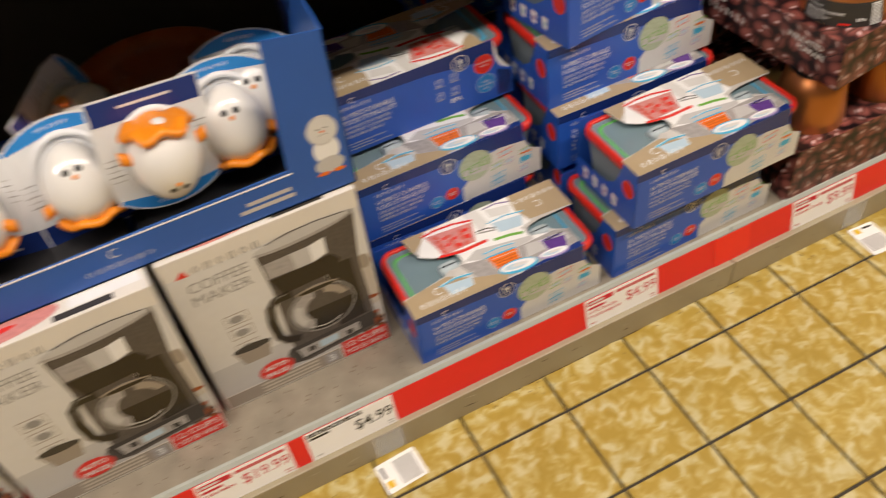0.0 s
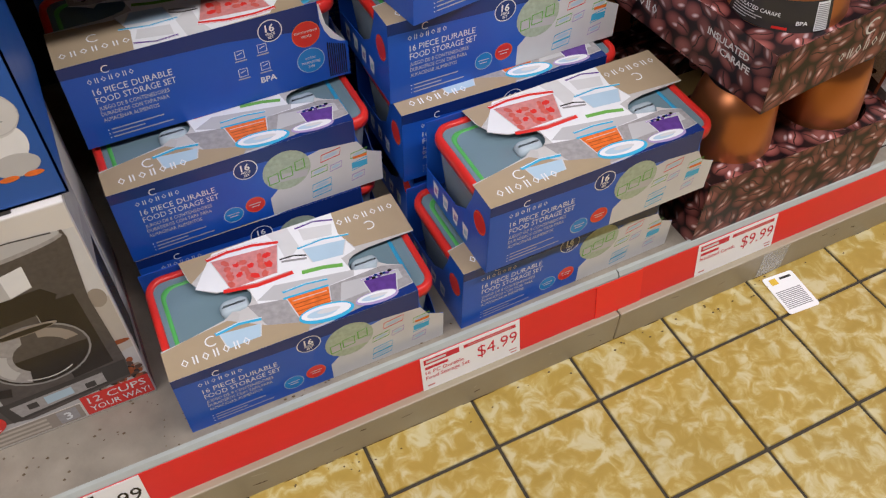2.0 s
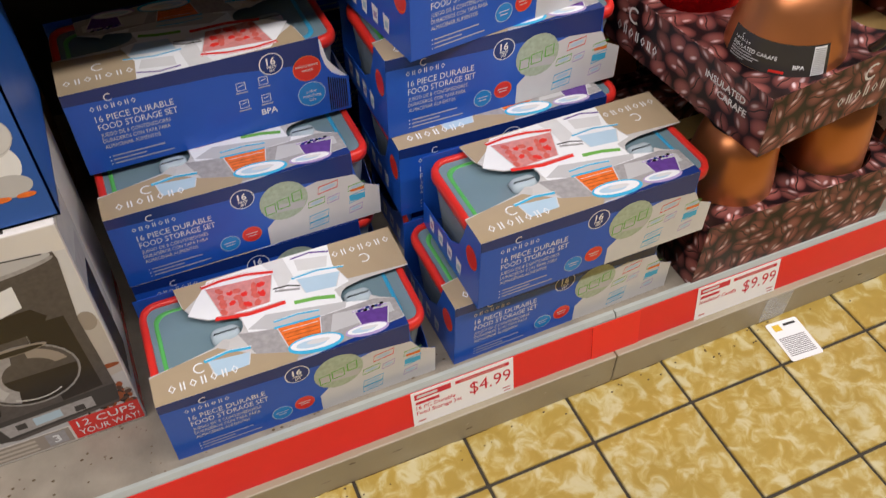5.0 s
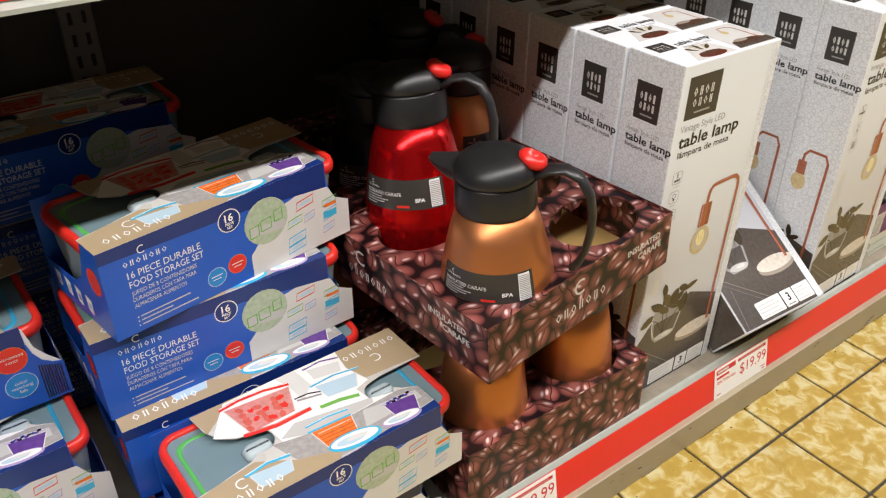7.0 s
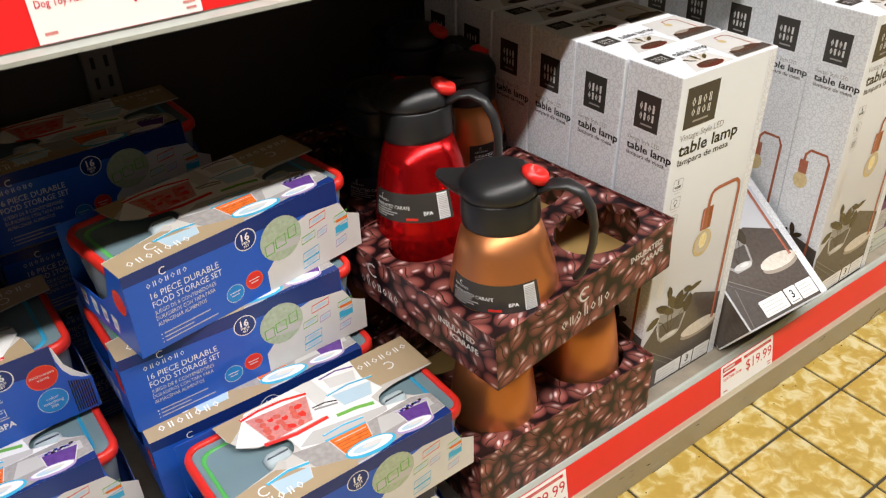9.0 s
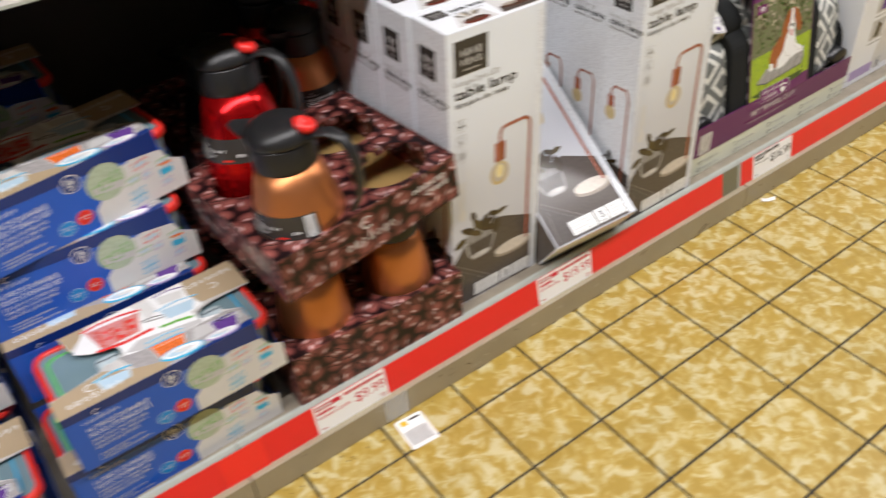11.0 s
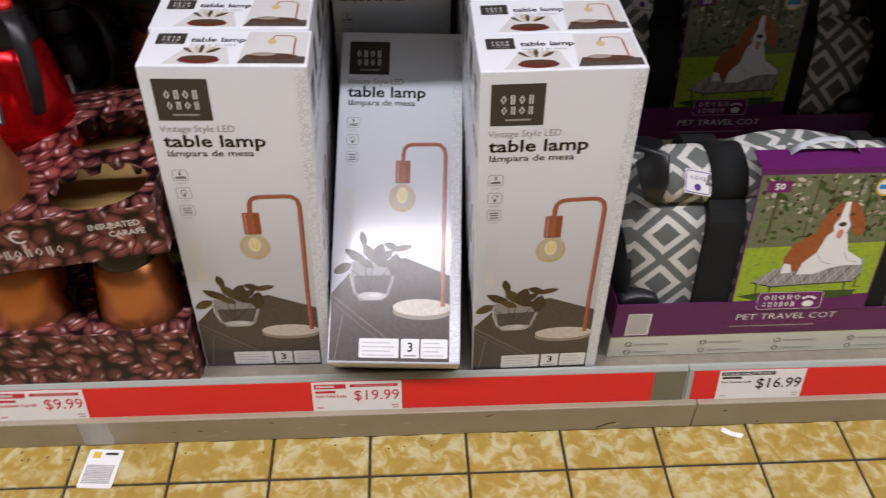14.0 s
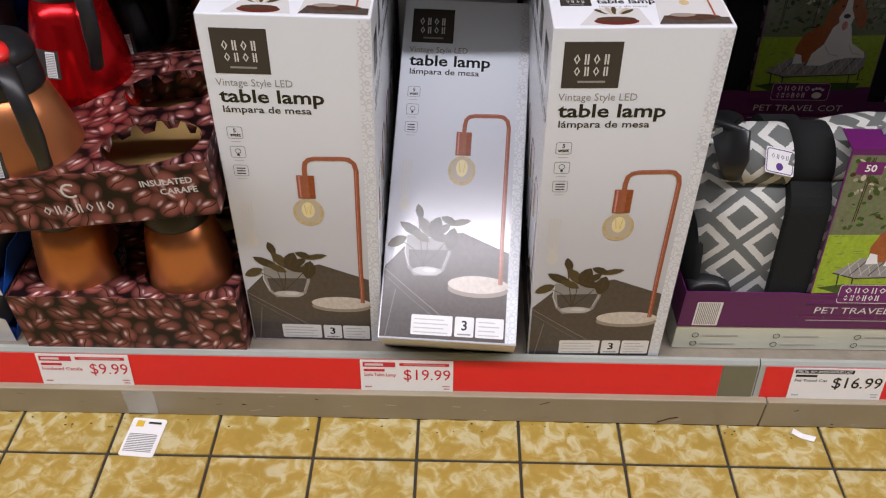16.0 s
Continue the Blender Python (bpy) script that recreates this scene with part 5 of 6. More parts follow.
        for dx in (-0.018, 0.018):
            part("rivet", lathe_bm([(0.004, 0), (0.004, 0.003), (0.001, 0.004)], 10), M_TAG, ob, smooth=True, m=pose(x + dx, 0.0070, 0.399, 90, 0, 0))
    # sewn label
    p = Print(face_place((0.080, 0.0205, 0.312), (1, 0.0, -0.25), (0.05, 0.55, 1)), 0.003)
    p.rect("sewn_label", "white", -0.004, 0.0, 0.036, 0.034, 0, 0.002)
    p.line("sewn_label", "violet", rounded(-0.002, 0.034, 0.002, 0.032, 0.003, 3), 0.0012, 1, True)
    p.bars("sewn_label", "violet", 0.004, 0.028, 0.020, 0.006, 4, 1)
    p.disc("sewn_label", "violet", 0.016, 0.010, 0.005, layer=1)
    p.finish(ob)
    # card sleeve with its photograph
    SX0, SX1, SZ0, SZ1 = 0.171, 0.379, 0.098, 0.366
    sl = part("sleeve", plate_bm([(0, 0), (SX1 - SX0, 0), (SX1 - SX0, SZ1 - SZ0), (0, SZ1 - SZ0)], face_place((SX0, -0.002, SZ0), (1, 0, 0), (0, 0, 1)), 0.0015), M_PURPLE, ob, "purple card sleeve with a garden photograph")
    part("sleeve_top", plate_bm([(0, 0), (SX1 - SX0, 0), (SX1 - SX0, 0.040), (0, 0.040)], face_place((SX0, -0.002, SZ1 - 0.001), (1, 0, 0), (0, 1, 0.12)), 0.0015), M_PURPLE, ob)
    part("carry_handle", tube_bm([(SX0 + 0.048, 0.03, SZ1 + 0.004), (SX0 + 0.062, 0.028, SZ1 + 0.018), (SX0 + 0.085, 0.026, SZ1 + 0.028), (SX0 + 0.115, 0.026, SZ1 + 0.028), (SX0 + 0.138, 0.028, SZ1 + 0.016), (SX0 + 0.146, 0.03, SZ1 + 0.004)], [(0.0015, 0.006)] * 6, 8), M_CLEARHANDLE, ob, "clear plastic carry handle", smooth=True)
    p = Print(face_place((SX0, -0.002, SZ0), (1, 0, 0), (0, 0, 1)))
    w, h = SX1 - SX0, SZ1 - SZ0
    def F(pts):
        return [(f * w, g * h) for f, g in pts]
    p.rect("printed_picture", "bushes", 0.002, 0.115, w - 0.002, h - 0.010, 0)
    rng = random.Random(4)
    for k in range(330):
        v = rng.uniform(0.52, 0.945)
        col = rng.choice(("hedgelight", "hedge", "bushes", "bushes", "hedge", "sand" if v > 0.72 else "hedge", "taupe" if v > 0.66 else "hedgelight", "leaf"))
        p.disc("printed_picture", col, rng.uniform(0.035, 0.965) * w, v * h, rng.uniform(0.0020, 0.0075), rng.uniform(0.0014, 0.0045), 1, rng.uniform(0, 180), 7)
    for k in range(7):
        u = rng.uniform(0.05, 0.95)
        p.line("printed_picture", "leaf", F([(u, 0.56), (u + rng.uniform(-0.05, 0.05), 0.95)]), 0.0014, 1)
    p.poly("printed_picture", "grass", F([(0.01, 0.08), (0.99, 0.12), (0.99, 0.50), (0.55, 0.485), (0.01, 0.475)]), 2)
    for k in range(60):
        p.disc("printed_picture", "hedgelight" if k % 3 else "grass", rng.uniform(0.03, 0.97) * w, rng.uniform(0.12, 0.47) * h, rng.uniform(0.002, 0.008), 0.0006, 2, rng.uniform(-8, 8), 6)
    p.poly("printed_picture", "hedge", F([(0.03, 0.12), (0.22, 0.07), (0.86, 0.10), (0.90, 0.15), (0.20, 0.145)]), 2)
    # the cot in the photograph
    for u, v in ((0.16, 0.12), (0.26, 0.10), (0.80, 0.105), (0.87, 0.17)):
        p.line("printed_picture", "charcoal", F([(u - 0.01, v + 0.11), (u, v), (u + 0.045, v + 0.004)]), 0.0022, 3)
    p.poly("printed_picture", "grey", F([(0.11, 0.225), (0.27, 0.325), (0.88, 0.385), (0.89, 0.27), (0.84, 0.215), (0.26, 0.190)]), 3)
    p.line("printed_picture", "charcoal", F([(0.11, 0.222), (0.26, 0.187), (0.84, 0.212), (0.89, 0.268)]), 0.0022, 4)
    for k in range(11):
        u = 0.16 + 0.062 * k
        p.line("printed_picture", ("lightgrey", "charcoal")[k % 2], F([(u, 0.205 + 0.001 * k), (u + 0.10, 0.325 + 0.003 * k)]), 0.0013, 4)
        p.line("printed_picture", "lightgrey", F([(u + 0.08, 0.205 + 0.001 * k), (u + 0.03, 0.290 + 0.003 * k)]), 0.0010, 4)
    # the spaniel lying on it
    p.poly("printed_picture", "fur", F([(0.31, 0.30), (0.30, 0.40), (0.34, 0.49), (0.43, 0.545), (0.53, 0.60), (0.66, 0.60), (0.70, 0.44), (0.60, 0.34), (0.42, 0.30)]), 5)
    p.poly("printed_picture", "white", F([(0.30, 0.285), (0.31, 0.36), (0.36, 0.35), (0.38, 0.29)]), 6)
    p.poly("printed_picture", "white", F([(0.42, 0.275), (0.44, 0.36), (0.52, 0.43), (0.56, 0.55), (0.62, 0.60), (0.70, 0.56), (0.74, 0.44), (0.86, 0.375), (0.87, 0.335), (0.74, 0.335), (0.64, 0.315), (0.54, 0.275)]), 6)
    p.line("printed_picture", "lightgrey", F([(0.53, 0.42), (0.58, 0.36), (0.66, 0.345)]), 0.0014, 7)
    p.line("printed_picture", "lightgrey", F([(0.72, 0.43), (0.76, 0.37), (0.84, 0.355)]), 0.0012, 7)
    p.disc("printed_picture", "fur", 0.645 * w, 0.700 * h, 0.105 * w, 0.085 * h, 7)
    p.disc("printed_picture", "fur", 0.535 * w, 0.630 * h, 0.048 * w, 0.095 * h, 7, -14)
    p.disc("printed_picture", "fur", 0.755 * w, 0.630 * h, 0.045 * w, 0.092 * h, 7, 14)
    p.poly("printed_picture", "white", F([(0.625, 0.78), (0.660, 0.78), (0.670, 0.68), (0.705, 0.62), (0.690, 0.565), (0.645, 0.545), (0.600, 0.565), (0.585, 0.62), (0.615, 0.68)]), 8)
    p.disc("printed_picture", "charcoal", 0.645 * w, 0.628 * h, 0.028 * w, 0.016 * h, 9)
    p.disc("printed_picture", "pink", 0.645 * w, 0.562 * h, 0.022 * w, 0.032 * h, 9)
    for u in (0.595, 0.695):
        p.disc("printed_picture", "charcoal", u * w, 0.695 * h, 0.013 * w, 0.010 * h, 9, n=10)
    p.rect("printed_badge", "wine", 0.012, h - 0.040, 0.046, h - 0.020, 3, 0.002)
    p.text("printed_badge", "white", "50", 0.030, h - 0.035, 0.0150, 4, bold=1, align="c")
    p.disc("printed_seal", "yellow", w - 0.026, h - 0.034, 0.0165, layer=3)
    p.disc("printed_seal", "white", w - 0.026, h - 0.034, 0.0135, layer=4)
    p.rect("printed_seal", "sky", w - 0.038, h - 0.038, w - 0.014, h - 0.030, 5)
    p.rect("brand_patch", "wine", 0.040, 0.004, 0.138, 0.038, 4, 0.005)
    p.line("brand_patch", "offwhite", rounded(0.040, 0.138, 0.004, 0.038, 0.005, 3), 0.0010, 5, True)
    p.bars("brand_patch", "white", 0.048, 0.104, 0.0225, 0.0105, 5, 5, 0, 0.22)
    p.bars("brand_patch", "white", 0.048, 0.098, 0.0085, 0.0105, 6, 5, 0, 0.22)
    p.disc("brand_patch", "white", 0.118, 0.014, 0.0085, 0.0065, 5)
    for a in (-38, -12, 14, 40):
        p.disc("brand_patch", "white", 0.118 + 0.013 * math.sin(radians(a)), 0.016 + 0.012 * math.cos(radians(a)), 0.0028, layer=5, n=10)
    p.finish(sl)
    p = Print(face_place((0, -0.001, 0), (1, 0, 0), (0, 0, 1)))
    p.text("printed_lettering", "white", "PET TRAVEL COT", 0.187, 0.079, 0.0175, 2, width=0.154)
    for j in range(5):
        p.rect("printed_lettering", "wine", 0.168 + 0.037 * j, 0.0695, 0.202 + 0.037 * j, 0.0735, 2)
    p.rect("printed_lettering", "lightgrey", 0.180, 0.0640, 0.312, 0.0655, 2)
    p.rect("barcode", "white", 0.020, 0.051, 0.056, 0.098, 1)
    for k in range(12):
        p.rect("barcode", "grey", 0.0225 + 0.0026 * k, 0.053, 0.0238 + 0.0026 * k, 0.096, 2)
    for j in range(5):
        u = 0.030 + 0.118 * j
        for v in (0.030, 0.012):
            p.ring("printed_icon", "charcoal", u, v, 0.0045, 0.0012, 1)
            p.rect("printed_icon", "lightgrey", u + 0.010, v - 0.001, u + 0.062, v + 0.0008, 1)
    p.finish(ob)
    # bag and sleeve slump down a little and lean back out of the card base
    for child in ob.children_recursive:
        if child.name.split(".")[0] in ("card_base", "card_tray", "card_tray_side", "printed_lettering", "barcode", "printed_icon"):
            continue
        for v in child.data.vertices:
            if v.co.z > 0.098:
                v.co.y += 0.142 * (v.co.z - 0.098)
                v.co.z = 0.098 + (v.co.z - 0.098) * 0.885
    return ob


cot = travel_cot(pose(0.832, 0.128, DECK_Z + 0.0005, 0, 0, 0.3))
copy_thing(cot, pose(0.842, 0.560, 0.1775, 0, 0, 0.3))
sup = thing("flat_carton", "plain brown carton lying flat in the shade", "box", pose(0.84, 0.520, DECK_Z + 0.0005))
part("carton", box_bm(0, 0.56, 0, 0.262, 0, 0.0645, 0.002), M_KRAFT, sup)


# ---- upright vacuum carton ----
def vacuum_carton(m):
    ob = thing("vacuum_cleaner_box", "white carton with a dark purple upright vacuum picture", "box", m)
    w, d, h = 0.42, 0.34, 0.66
    part("carton", box_bm(0, w, 0, d, 0, h, 0.002), M_WHITE, ob, "white printed carton")
    p = Print(face_place((0, 0, 0), (1, 0, 0), (0, 0, 1)))
    p.poly("printed_picture", "offwhite", [(0.10, 0.02), (w - 0.01, 0.02), (w - 0.01, 0.30), (0.16, 0.30)], 0)
    p.poly("printed_vacuum", "charcoal", [(0.160, 0.078), (0.262, 0.064), (0.302, 0.098), (0.300, 0.124), (0.244, 0.146), (0.184, 0.122)], 2)
    p.poly("printed_vacuum", "brown", [(0.170, 0.082), (0.258, 0.070), (0.290, 0.100), (0.236, 0.112)], 3)
    p.line("printed_vacuum", "taupe", [(0.176, 0.100), (0.236, 0.118), (0.294, 0.106)], 0.0022, 4)
    p.disc("printed_vacuum", "black", 0.192, 0.094, 0.018, 0.016, 3)
    p.disc("printed_vacuum", "grey", 0.192, 0.094, 0.008, 0.007, 4)
    p.poly("printed_vacuum", "charcoal", [(0.205, 0.122), (0.270, 0.130), (0.274, 0.250), (0.262, 0.318), (0.244, 0.336), (0.222, 0.330), (0.212, 0.290), (0.206, 0.220)], 2)
    p.poly("printed_vacuum", "brown", [(0.212, 0.130), (0.230, 0.134), (0.228, 0.286), (0.216, 0.270)], 3)
    p.poly("printed_vacuum", "violet", [(0.236, 0.168), (0.268, 0.170), (0.268, 0.262), (0.258, 0.300), (0.242, 0.296)], 3)
    p.poly("printed_vacuum", "lilac", [(0.244, 0.186), (0.254, 0.187), (0.256, 0.280), (0.248, 0.276)], 4)
    p.line("printed_vacuum", "grey", [(0.234, 0.164), (0.270, 0.166)], 0.0040, 4)
    p.line("printed_vacuum", "grey", [(0.238, 0.300), (0.262, 0.302)], 0.0030, 4)
    p.line("printed_vacuum", "charcoal", [(0.222, 0.325), (0.208, 0.372), (0.214, 0.400), (0.232, 0.410), (0.248, 0.396), (0.252, 0.366), (0.248, 0.332)], 0.010, 3)
    p.line("printed_vacuum", "steel", [(0.270, 0.140), (0.290, 0.190), (0.286, 0.260), (0.268, 0.300)], 0.0055, 2)
    for k in range(5):
        v = 0.105 + 0.070 * k
        p.rect("printed_panel:%d" % k, "lightgrey", 0.062, v, 0.118, v + 0.052, 1)
        p.poly("printed_panel:%d" % k, ("charcoal", "violet", "brown", "grey", "violet")[k], [(0.078, v + 0.006), (0.100, v + 0.004), (0.106, v + 0.034), (0.086, v + 0.046)], 2)
        p.rect("printed_panel:%d" % k, "grey", 0.062, v - 0.010, 0.118, v - 0.0075, 1)
    p.rect("printed_label", "lilac", 0.016, 0.014, 0.112, 0.040, 1)
    p.rect("printed_label", "lightgrey", 0.122, 0.014, 0.150, 0.044, 1)
    p.text("printed_label", "black", "3", 0.136, 0.021, 0.020, 2, bold=1, align="c")
    p.line("yellow_stripe", "yellow", [(0.318, 0.080), (0.345, 0.120), (0.340, 0.180), (0.365, 0.260), (0.385, 0.350), (0.380, 0.430), (0.395, 0.520)], 0.011, 1)
    p.text("printed_lettering", "charcoal", "4", 0.165, 0.420, 0.060, 1, align="c")
    p.finish(ob)
    p = Print(face_place((0, d, 0), (0, -1, 0), (0, 0, 1)))
    for k in range(3):
        v = 0.16 + 0.15 * k
        p.rect("printed_panel:%d" % k, "lightgrey", 0.06, v, 0.27, v + 0.11, 1)
        p.poly("printed_panel:%d" % k, "charcoal", [(0.12, v + 0.01), (0.16, v + 0.01), (0.19, v + 0.09), (0.17, v + 0.10)], 2)
        p.poly("printed_panel:%d" % k, "violet", [(0.17, v + 0.02), (0.20, v + 0.02), (0.21, v + 0.05), (0.18, v + 0.06)], 3)
        for j in range(3):
            p.rect("printed_lettering", "grey", 0.07, v - 0.012 - 0.009 * j, 0.25 - 0.03 * j, v - 0.009 - 0.009 * j, 1)
    p.finish(ob)
    return ob


vac = vacuum_carton(pose(1.402, 0.138, DECK_Z + 0.0005, 0, 0, 0.5))
copy_thing(vac, pose(1.835, 0.142, DECK_Z + 0.0005, 0, 0, -0.4))

# ---- boxed coffee makers ----
M_CREAM = mat("cream_card", (0.70, 0.66, 0.60), 0.32, vary=0.10, scale=9)
QW, QD, QH = 0.262, 0.225, 0.318


def coffee_box(m):
    ob = thing("coffee_maker_box", "cream printed carton with a black coffee maker picture", "box", m, "coffee maker boxes on the shelf")
    part("carton", box_bm(0, QW, 0, QD, 0, QH, 0.0015), M_CREAM, ob, "cream printed carton")
    p = Print(face_place((0, 0, 0), (1, 0, 0), (0, 0, 1)))
    W, Hh = QW, QH

    def S(pts):
        return [(a * W, b * Hh) for a, b in pts]
    p.poly("printed_panel", "offwhite", S([(0.005, 0.90), (0.995, 0.90), (0.995, 0.30), (0.005, 0.30)]), 0)
    p.poly("printed_panel", "sepia", S([(0.90, 0.56), (0.995, 0.58), (0.995, 0.30), (0.88, 0.28)]), 1)
    p.poly("printed_panel", "lightgrey", S([(0.005, 0.30), (0.995, 0.30), (0.995, 0.10), (0.005, 0.10)]), 0)
    p.disc("printed_panel", "taupe", 0.955 * W, 0.585 * Hh, 0.035 * W, 0.045 * Hh, 2)
    p.disc("printed_panel", "russet", 0.950 * W, 0.345 * Hh, 0.045 * W, 0.012 * Hh, 2)
    rng = random.Random(7)
    for k in range(70):
        p.disc("printed_panel", rng.choice(("russet", "brown", "taupe", "coffee")), rng.uniform(0.80, 0.985) * W, rng.uniform(0.125, 0.235) * Hh, 0.0052, 0.0036, 3, rng.uniform(0, 180), 8)
    # the machine in the photograph: column and foot, head, steel top
    p.poly("printed_picture", "machine", S([(0.44, 0.235), (0.74, 0.245), (0.745, 0.68), (0.46, 0.63), (0.44, 0.84), (0.48, 0.865), (0.955, 0.905), (0.960, 0.87), (0.930, 0.60), (0.945, 0.24), (0.930, 0.145), (0.52, 0.110), (0.42, 0.130), (0.41, 0.200)]), 4)
    p.poly("printed_picture", "coffee", S([(0.74, 0.245), (0.90, 0.260), (0.890, 0.640), (0.745, 0.640)]), 5)
    p.poly("printed_picture", "machine", S([(0.46, 0.630), (0.74, 0.68), (0.745, 0.24), (0.46, 0.235)]), 4)
    p.disc("printed_picture", "steel", 0.690 * W, 0.872 * Hh, 0.262 * W, 0.030 * Hh, 5, 4)
    p.disc("printed_picture", "lightgrey", 0.690 * W, 0.884 * Hh, 0.258 * W, 0.026 * Hh, 6, 4)
    p.line("printed_picture", "charcoal", S([(0.50, 0.892), (0.62, 0.912), (0.78, 0.915), (0.92, 0.905)]), 0.0016, 7)
    p.poly("printed_picture", "steel", S([(0.455, 0.795), (0.72, 0.800), (0.785, 0.815), (0.780, 0.720), (0.70, 0.700), (0.460, 0.705)]), 6)
    p.poly("printed_picture", "white", S([(0.700, 0.798), (0.785, 0.815), (0.780, 0.722), (0.700, 0.702)]), 7)
    p.poly("printed_picture", "lightgrey", S([(0.600, 0.797), (0.700, 0.798), (0.700, 0.702), (0.610, 0.700)]), 7)
    p.poly("printed_picture", "coffee", S([(0.46, 0.695), (0.80, 0.705), (0.84, 0.660), (0.80, 0.600), (0.50, 0.590)]), 5)
    # its glass jug
    cu, cv = 0.675 * W, 0.420 * Hh
    p.disc("printed_jug", "grey", cu, cv, 0.190 * W, 0.150 * Hh, 8)
    p.disc("printed_jug", "machine", cu, cv, 0.182 * W, 0.142 * Hh, 9)
    p.poly("printed_jug", "coffee", [(cu + 0.180 * W * math.cos(radians(a)), cv + 0.140 * Hh * math.sin(radians(a))) for a in range(180, 361, 12)], 10)
    p.poly("printed_jug", "steel", [(cu + 0.172 * W * math.cos(radians(a)), cv + 0.134 * Hh * math.sin(radians(a))) for a in range(95, 246, 15)] + [(cu + 0.090 * W * math.cos(radians(a)), cv + 0.080 * Hh * math.sin(radians(a))) for a in range(230, 99, -15)], 11)
    p.poly("printed_jug", "lightgrey", [(cu + 0.160 * W * math.cos(radians(a)), cv + 0.124 * Hh * math.sin(radians(a))) for a in range(150, 221, 10)] + [(cu + 0.110 * W * math.cos(radians(a)), cv + 0.092 * Hh * math.sin(radians(a))) for a in range(215, 154, -10)], 12)
    p.poly("printed_jug", "taupe", [(cu + 0.165 * W * math.cos(radians(a)), cv + 0.128 * Hh * math.sin(radians(a))) for a in range(15, 81, 9)] + [(cu + 0.120 * W * math.cos(radians(a)), cv + 0.085 * Hh * math.sin(radians(a))) for a in range(75, 19, -9)], 12)
    p.disc("printed_jug", "taupe", cu, 0.548 * Hh, 0.120 * W, 0.018 * Hh, 12)
    p.disc("printed_jug", "coffee", cu, 0.545 * Hh, 0.105 * W, 0.012 * Hh, 13)
    p.line("printed_jug", "offwhite", [(cu + 0.150 * W * math.cos(radians(a)), cv + 0.122 * Hh * math.sin(radians(a))) for a in range(235, 306, 10)], 0.0016, 13)
    p.line("printed_jug", "coffee", S([(0.545, 0.575), (0.450, 0.575), (0.415, 0.540), (0.400, 0.440), (0.412, 0.340), (0.450, 0.300), (0.515, 0.285)]), 0.0135, 12)
    p.line("printed_jug", "grey", S([(0.520, 0.586), (0.452, 0.585), (0.418, 0.550), (0.398, 0.470)]), 0.0012, 13)
    p.poly("printed_picture", "charcoal", S([(0.43, 0.232), (0.94, 0.250), (0.935, 0.160), (0.45, 0.122)]), 8)
    p.poly("printed_picture", "steel", S([(0.47, 0.208), (0.84, 0.222), (0.84, 0.165), (0.49, 0.140)]), 9)
    p.poly("printed_picture", "paleblue", S([(0.60, 0.204), (0.71, 0.208), (0.71, 0.168), (0.60, 0.160)]), 10)
    for a in (0.53, 0.76):
        p.rect("printed_picture", "charcoal", a * W, 0.165 * Hh, (a + 0.040) * W, 0.196 * Hh, 10)
    # words
    p.poly("brand_mark", "red", S([(0.06, 0.895), (0.125, 0.895), (0.10, 0.935)]), 2)
    p.bars("brand_mark", "grey", 0.14 * W, 0.48 * W, 0.895 * Hh, 0.013, 6, 2)
    p.text("printed_lettering", "grey", "COFFEE", 0.09 * W, 0.795 * Hh, 0.026, 2, width=0.30 * W)
    p.text("printed_lettering", "grey", "MAKER", 0.09 * W, 0.720 * Hh, 0.026, 2, width=0.30 * W)
    for k, v in enumerate((0.53, 0.44, 0.34)):
        p.line("printed_icon:%d" % k, "taupe", S([(0.18, v), (0.30, v), (0.30, v + 0.065), (0.18, v + 0.065)]), 0.0018, 2, True)
        p.disc("printed_icon:%d" % k, "grey", 0.24 * W, (v + 0.03) * Hh, 0.010, 0.007, 2)
    p.poly("printed_picture", "taupe", S([(0.15, 0.36), (0.36, 0.36), (0.33, 0.26), (0.19, 0.26)]), 2)
    p.disc("printed_picture", "charcoal", 0.255 * W, 0.36 * Hh, 0.105 * W, 0.022 * Hh, 3)
    p.disc("printed_badge", "red", 0.330 * W, 0.150 * Hh, 0.100 * W, 0.062 * Hh, 11)
    p.text("printed_badge", "white", "AUTO", 0.330 * W, 0.157 * Hh, 0.0125, 12, bold=1, align="c")
    p.text("printed_badge", "white", "PAUSE", 0.330 * W, 0.110 * Hh, 0.0125, 12, bold=1, align="c")
    p.rect("printed_strip", "taupe", 0.01 * W, 0.012 * Hh, 0.70 * W, 0.095 * Hh, 1)
    for k in range(3):
        p.rect("printed_strip", "sand", 0.22 * W, (0.022 + 0.024 * k) * Hh, 0.56 * W, (0.034 + 0.024 * k) * Hh, 2)
    p.rect("printed_label", "steel", 0.60 * W, 0.020 * Hh, 0.68 * W, 0.090 * Hh, 3)
    p.text("printed_label", "white", "3", 0.64 * W, 0.032 * Hh, 0.019, 4, bold=1, align="c")
    p.rect("printed_banner", "red", 0.71 * W, 0.012 * Hh, 0.995 * W, 0.125 * Hh, 3)
    p.text("printed_banner", "white", "12 CUPS", 0.855 * W, 0.074 * Hh, 0.0165, 4, width=0.24 * W, align="c")
    p.text("printed_banner", "white", "YOUR WAY!", 0.855 * W, 0.026 * Hh, 0.0145, 4, width=0.25 * W, align="c")
    p.finish(ob)
    p = Print(face_place((0, 0, QH), (1, 0, 0), (0, 1, 0)))
    p.disc("printed_picture", "pink", 0.085, 0.024, 0.075, 0.019, 1, 3)
    p.disc("printed_picture", "red", 0.090, 0.024, 0.020, 0.004, 2, 3)
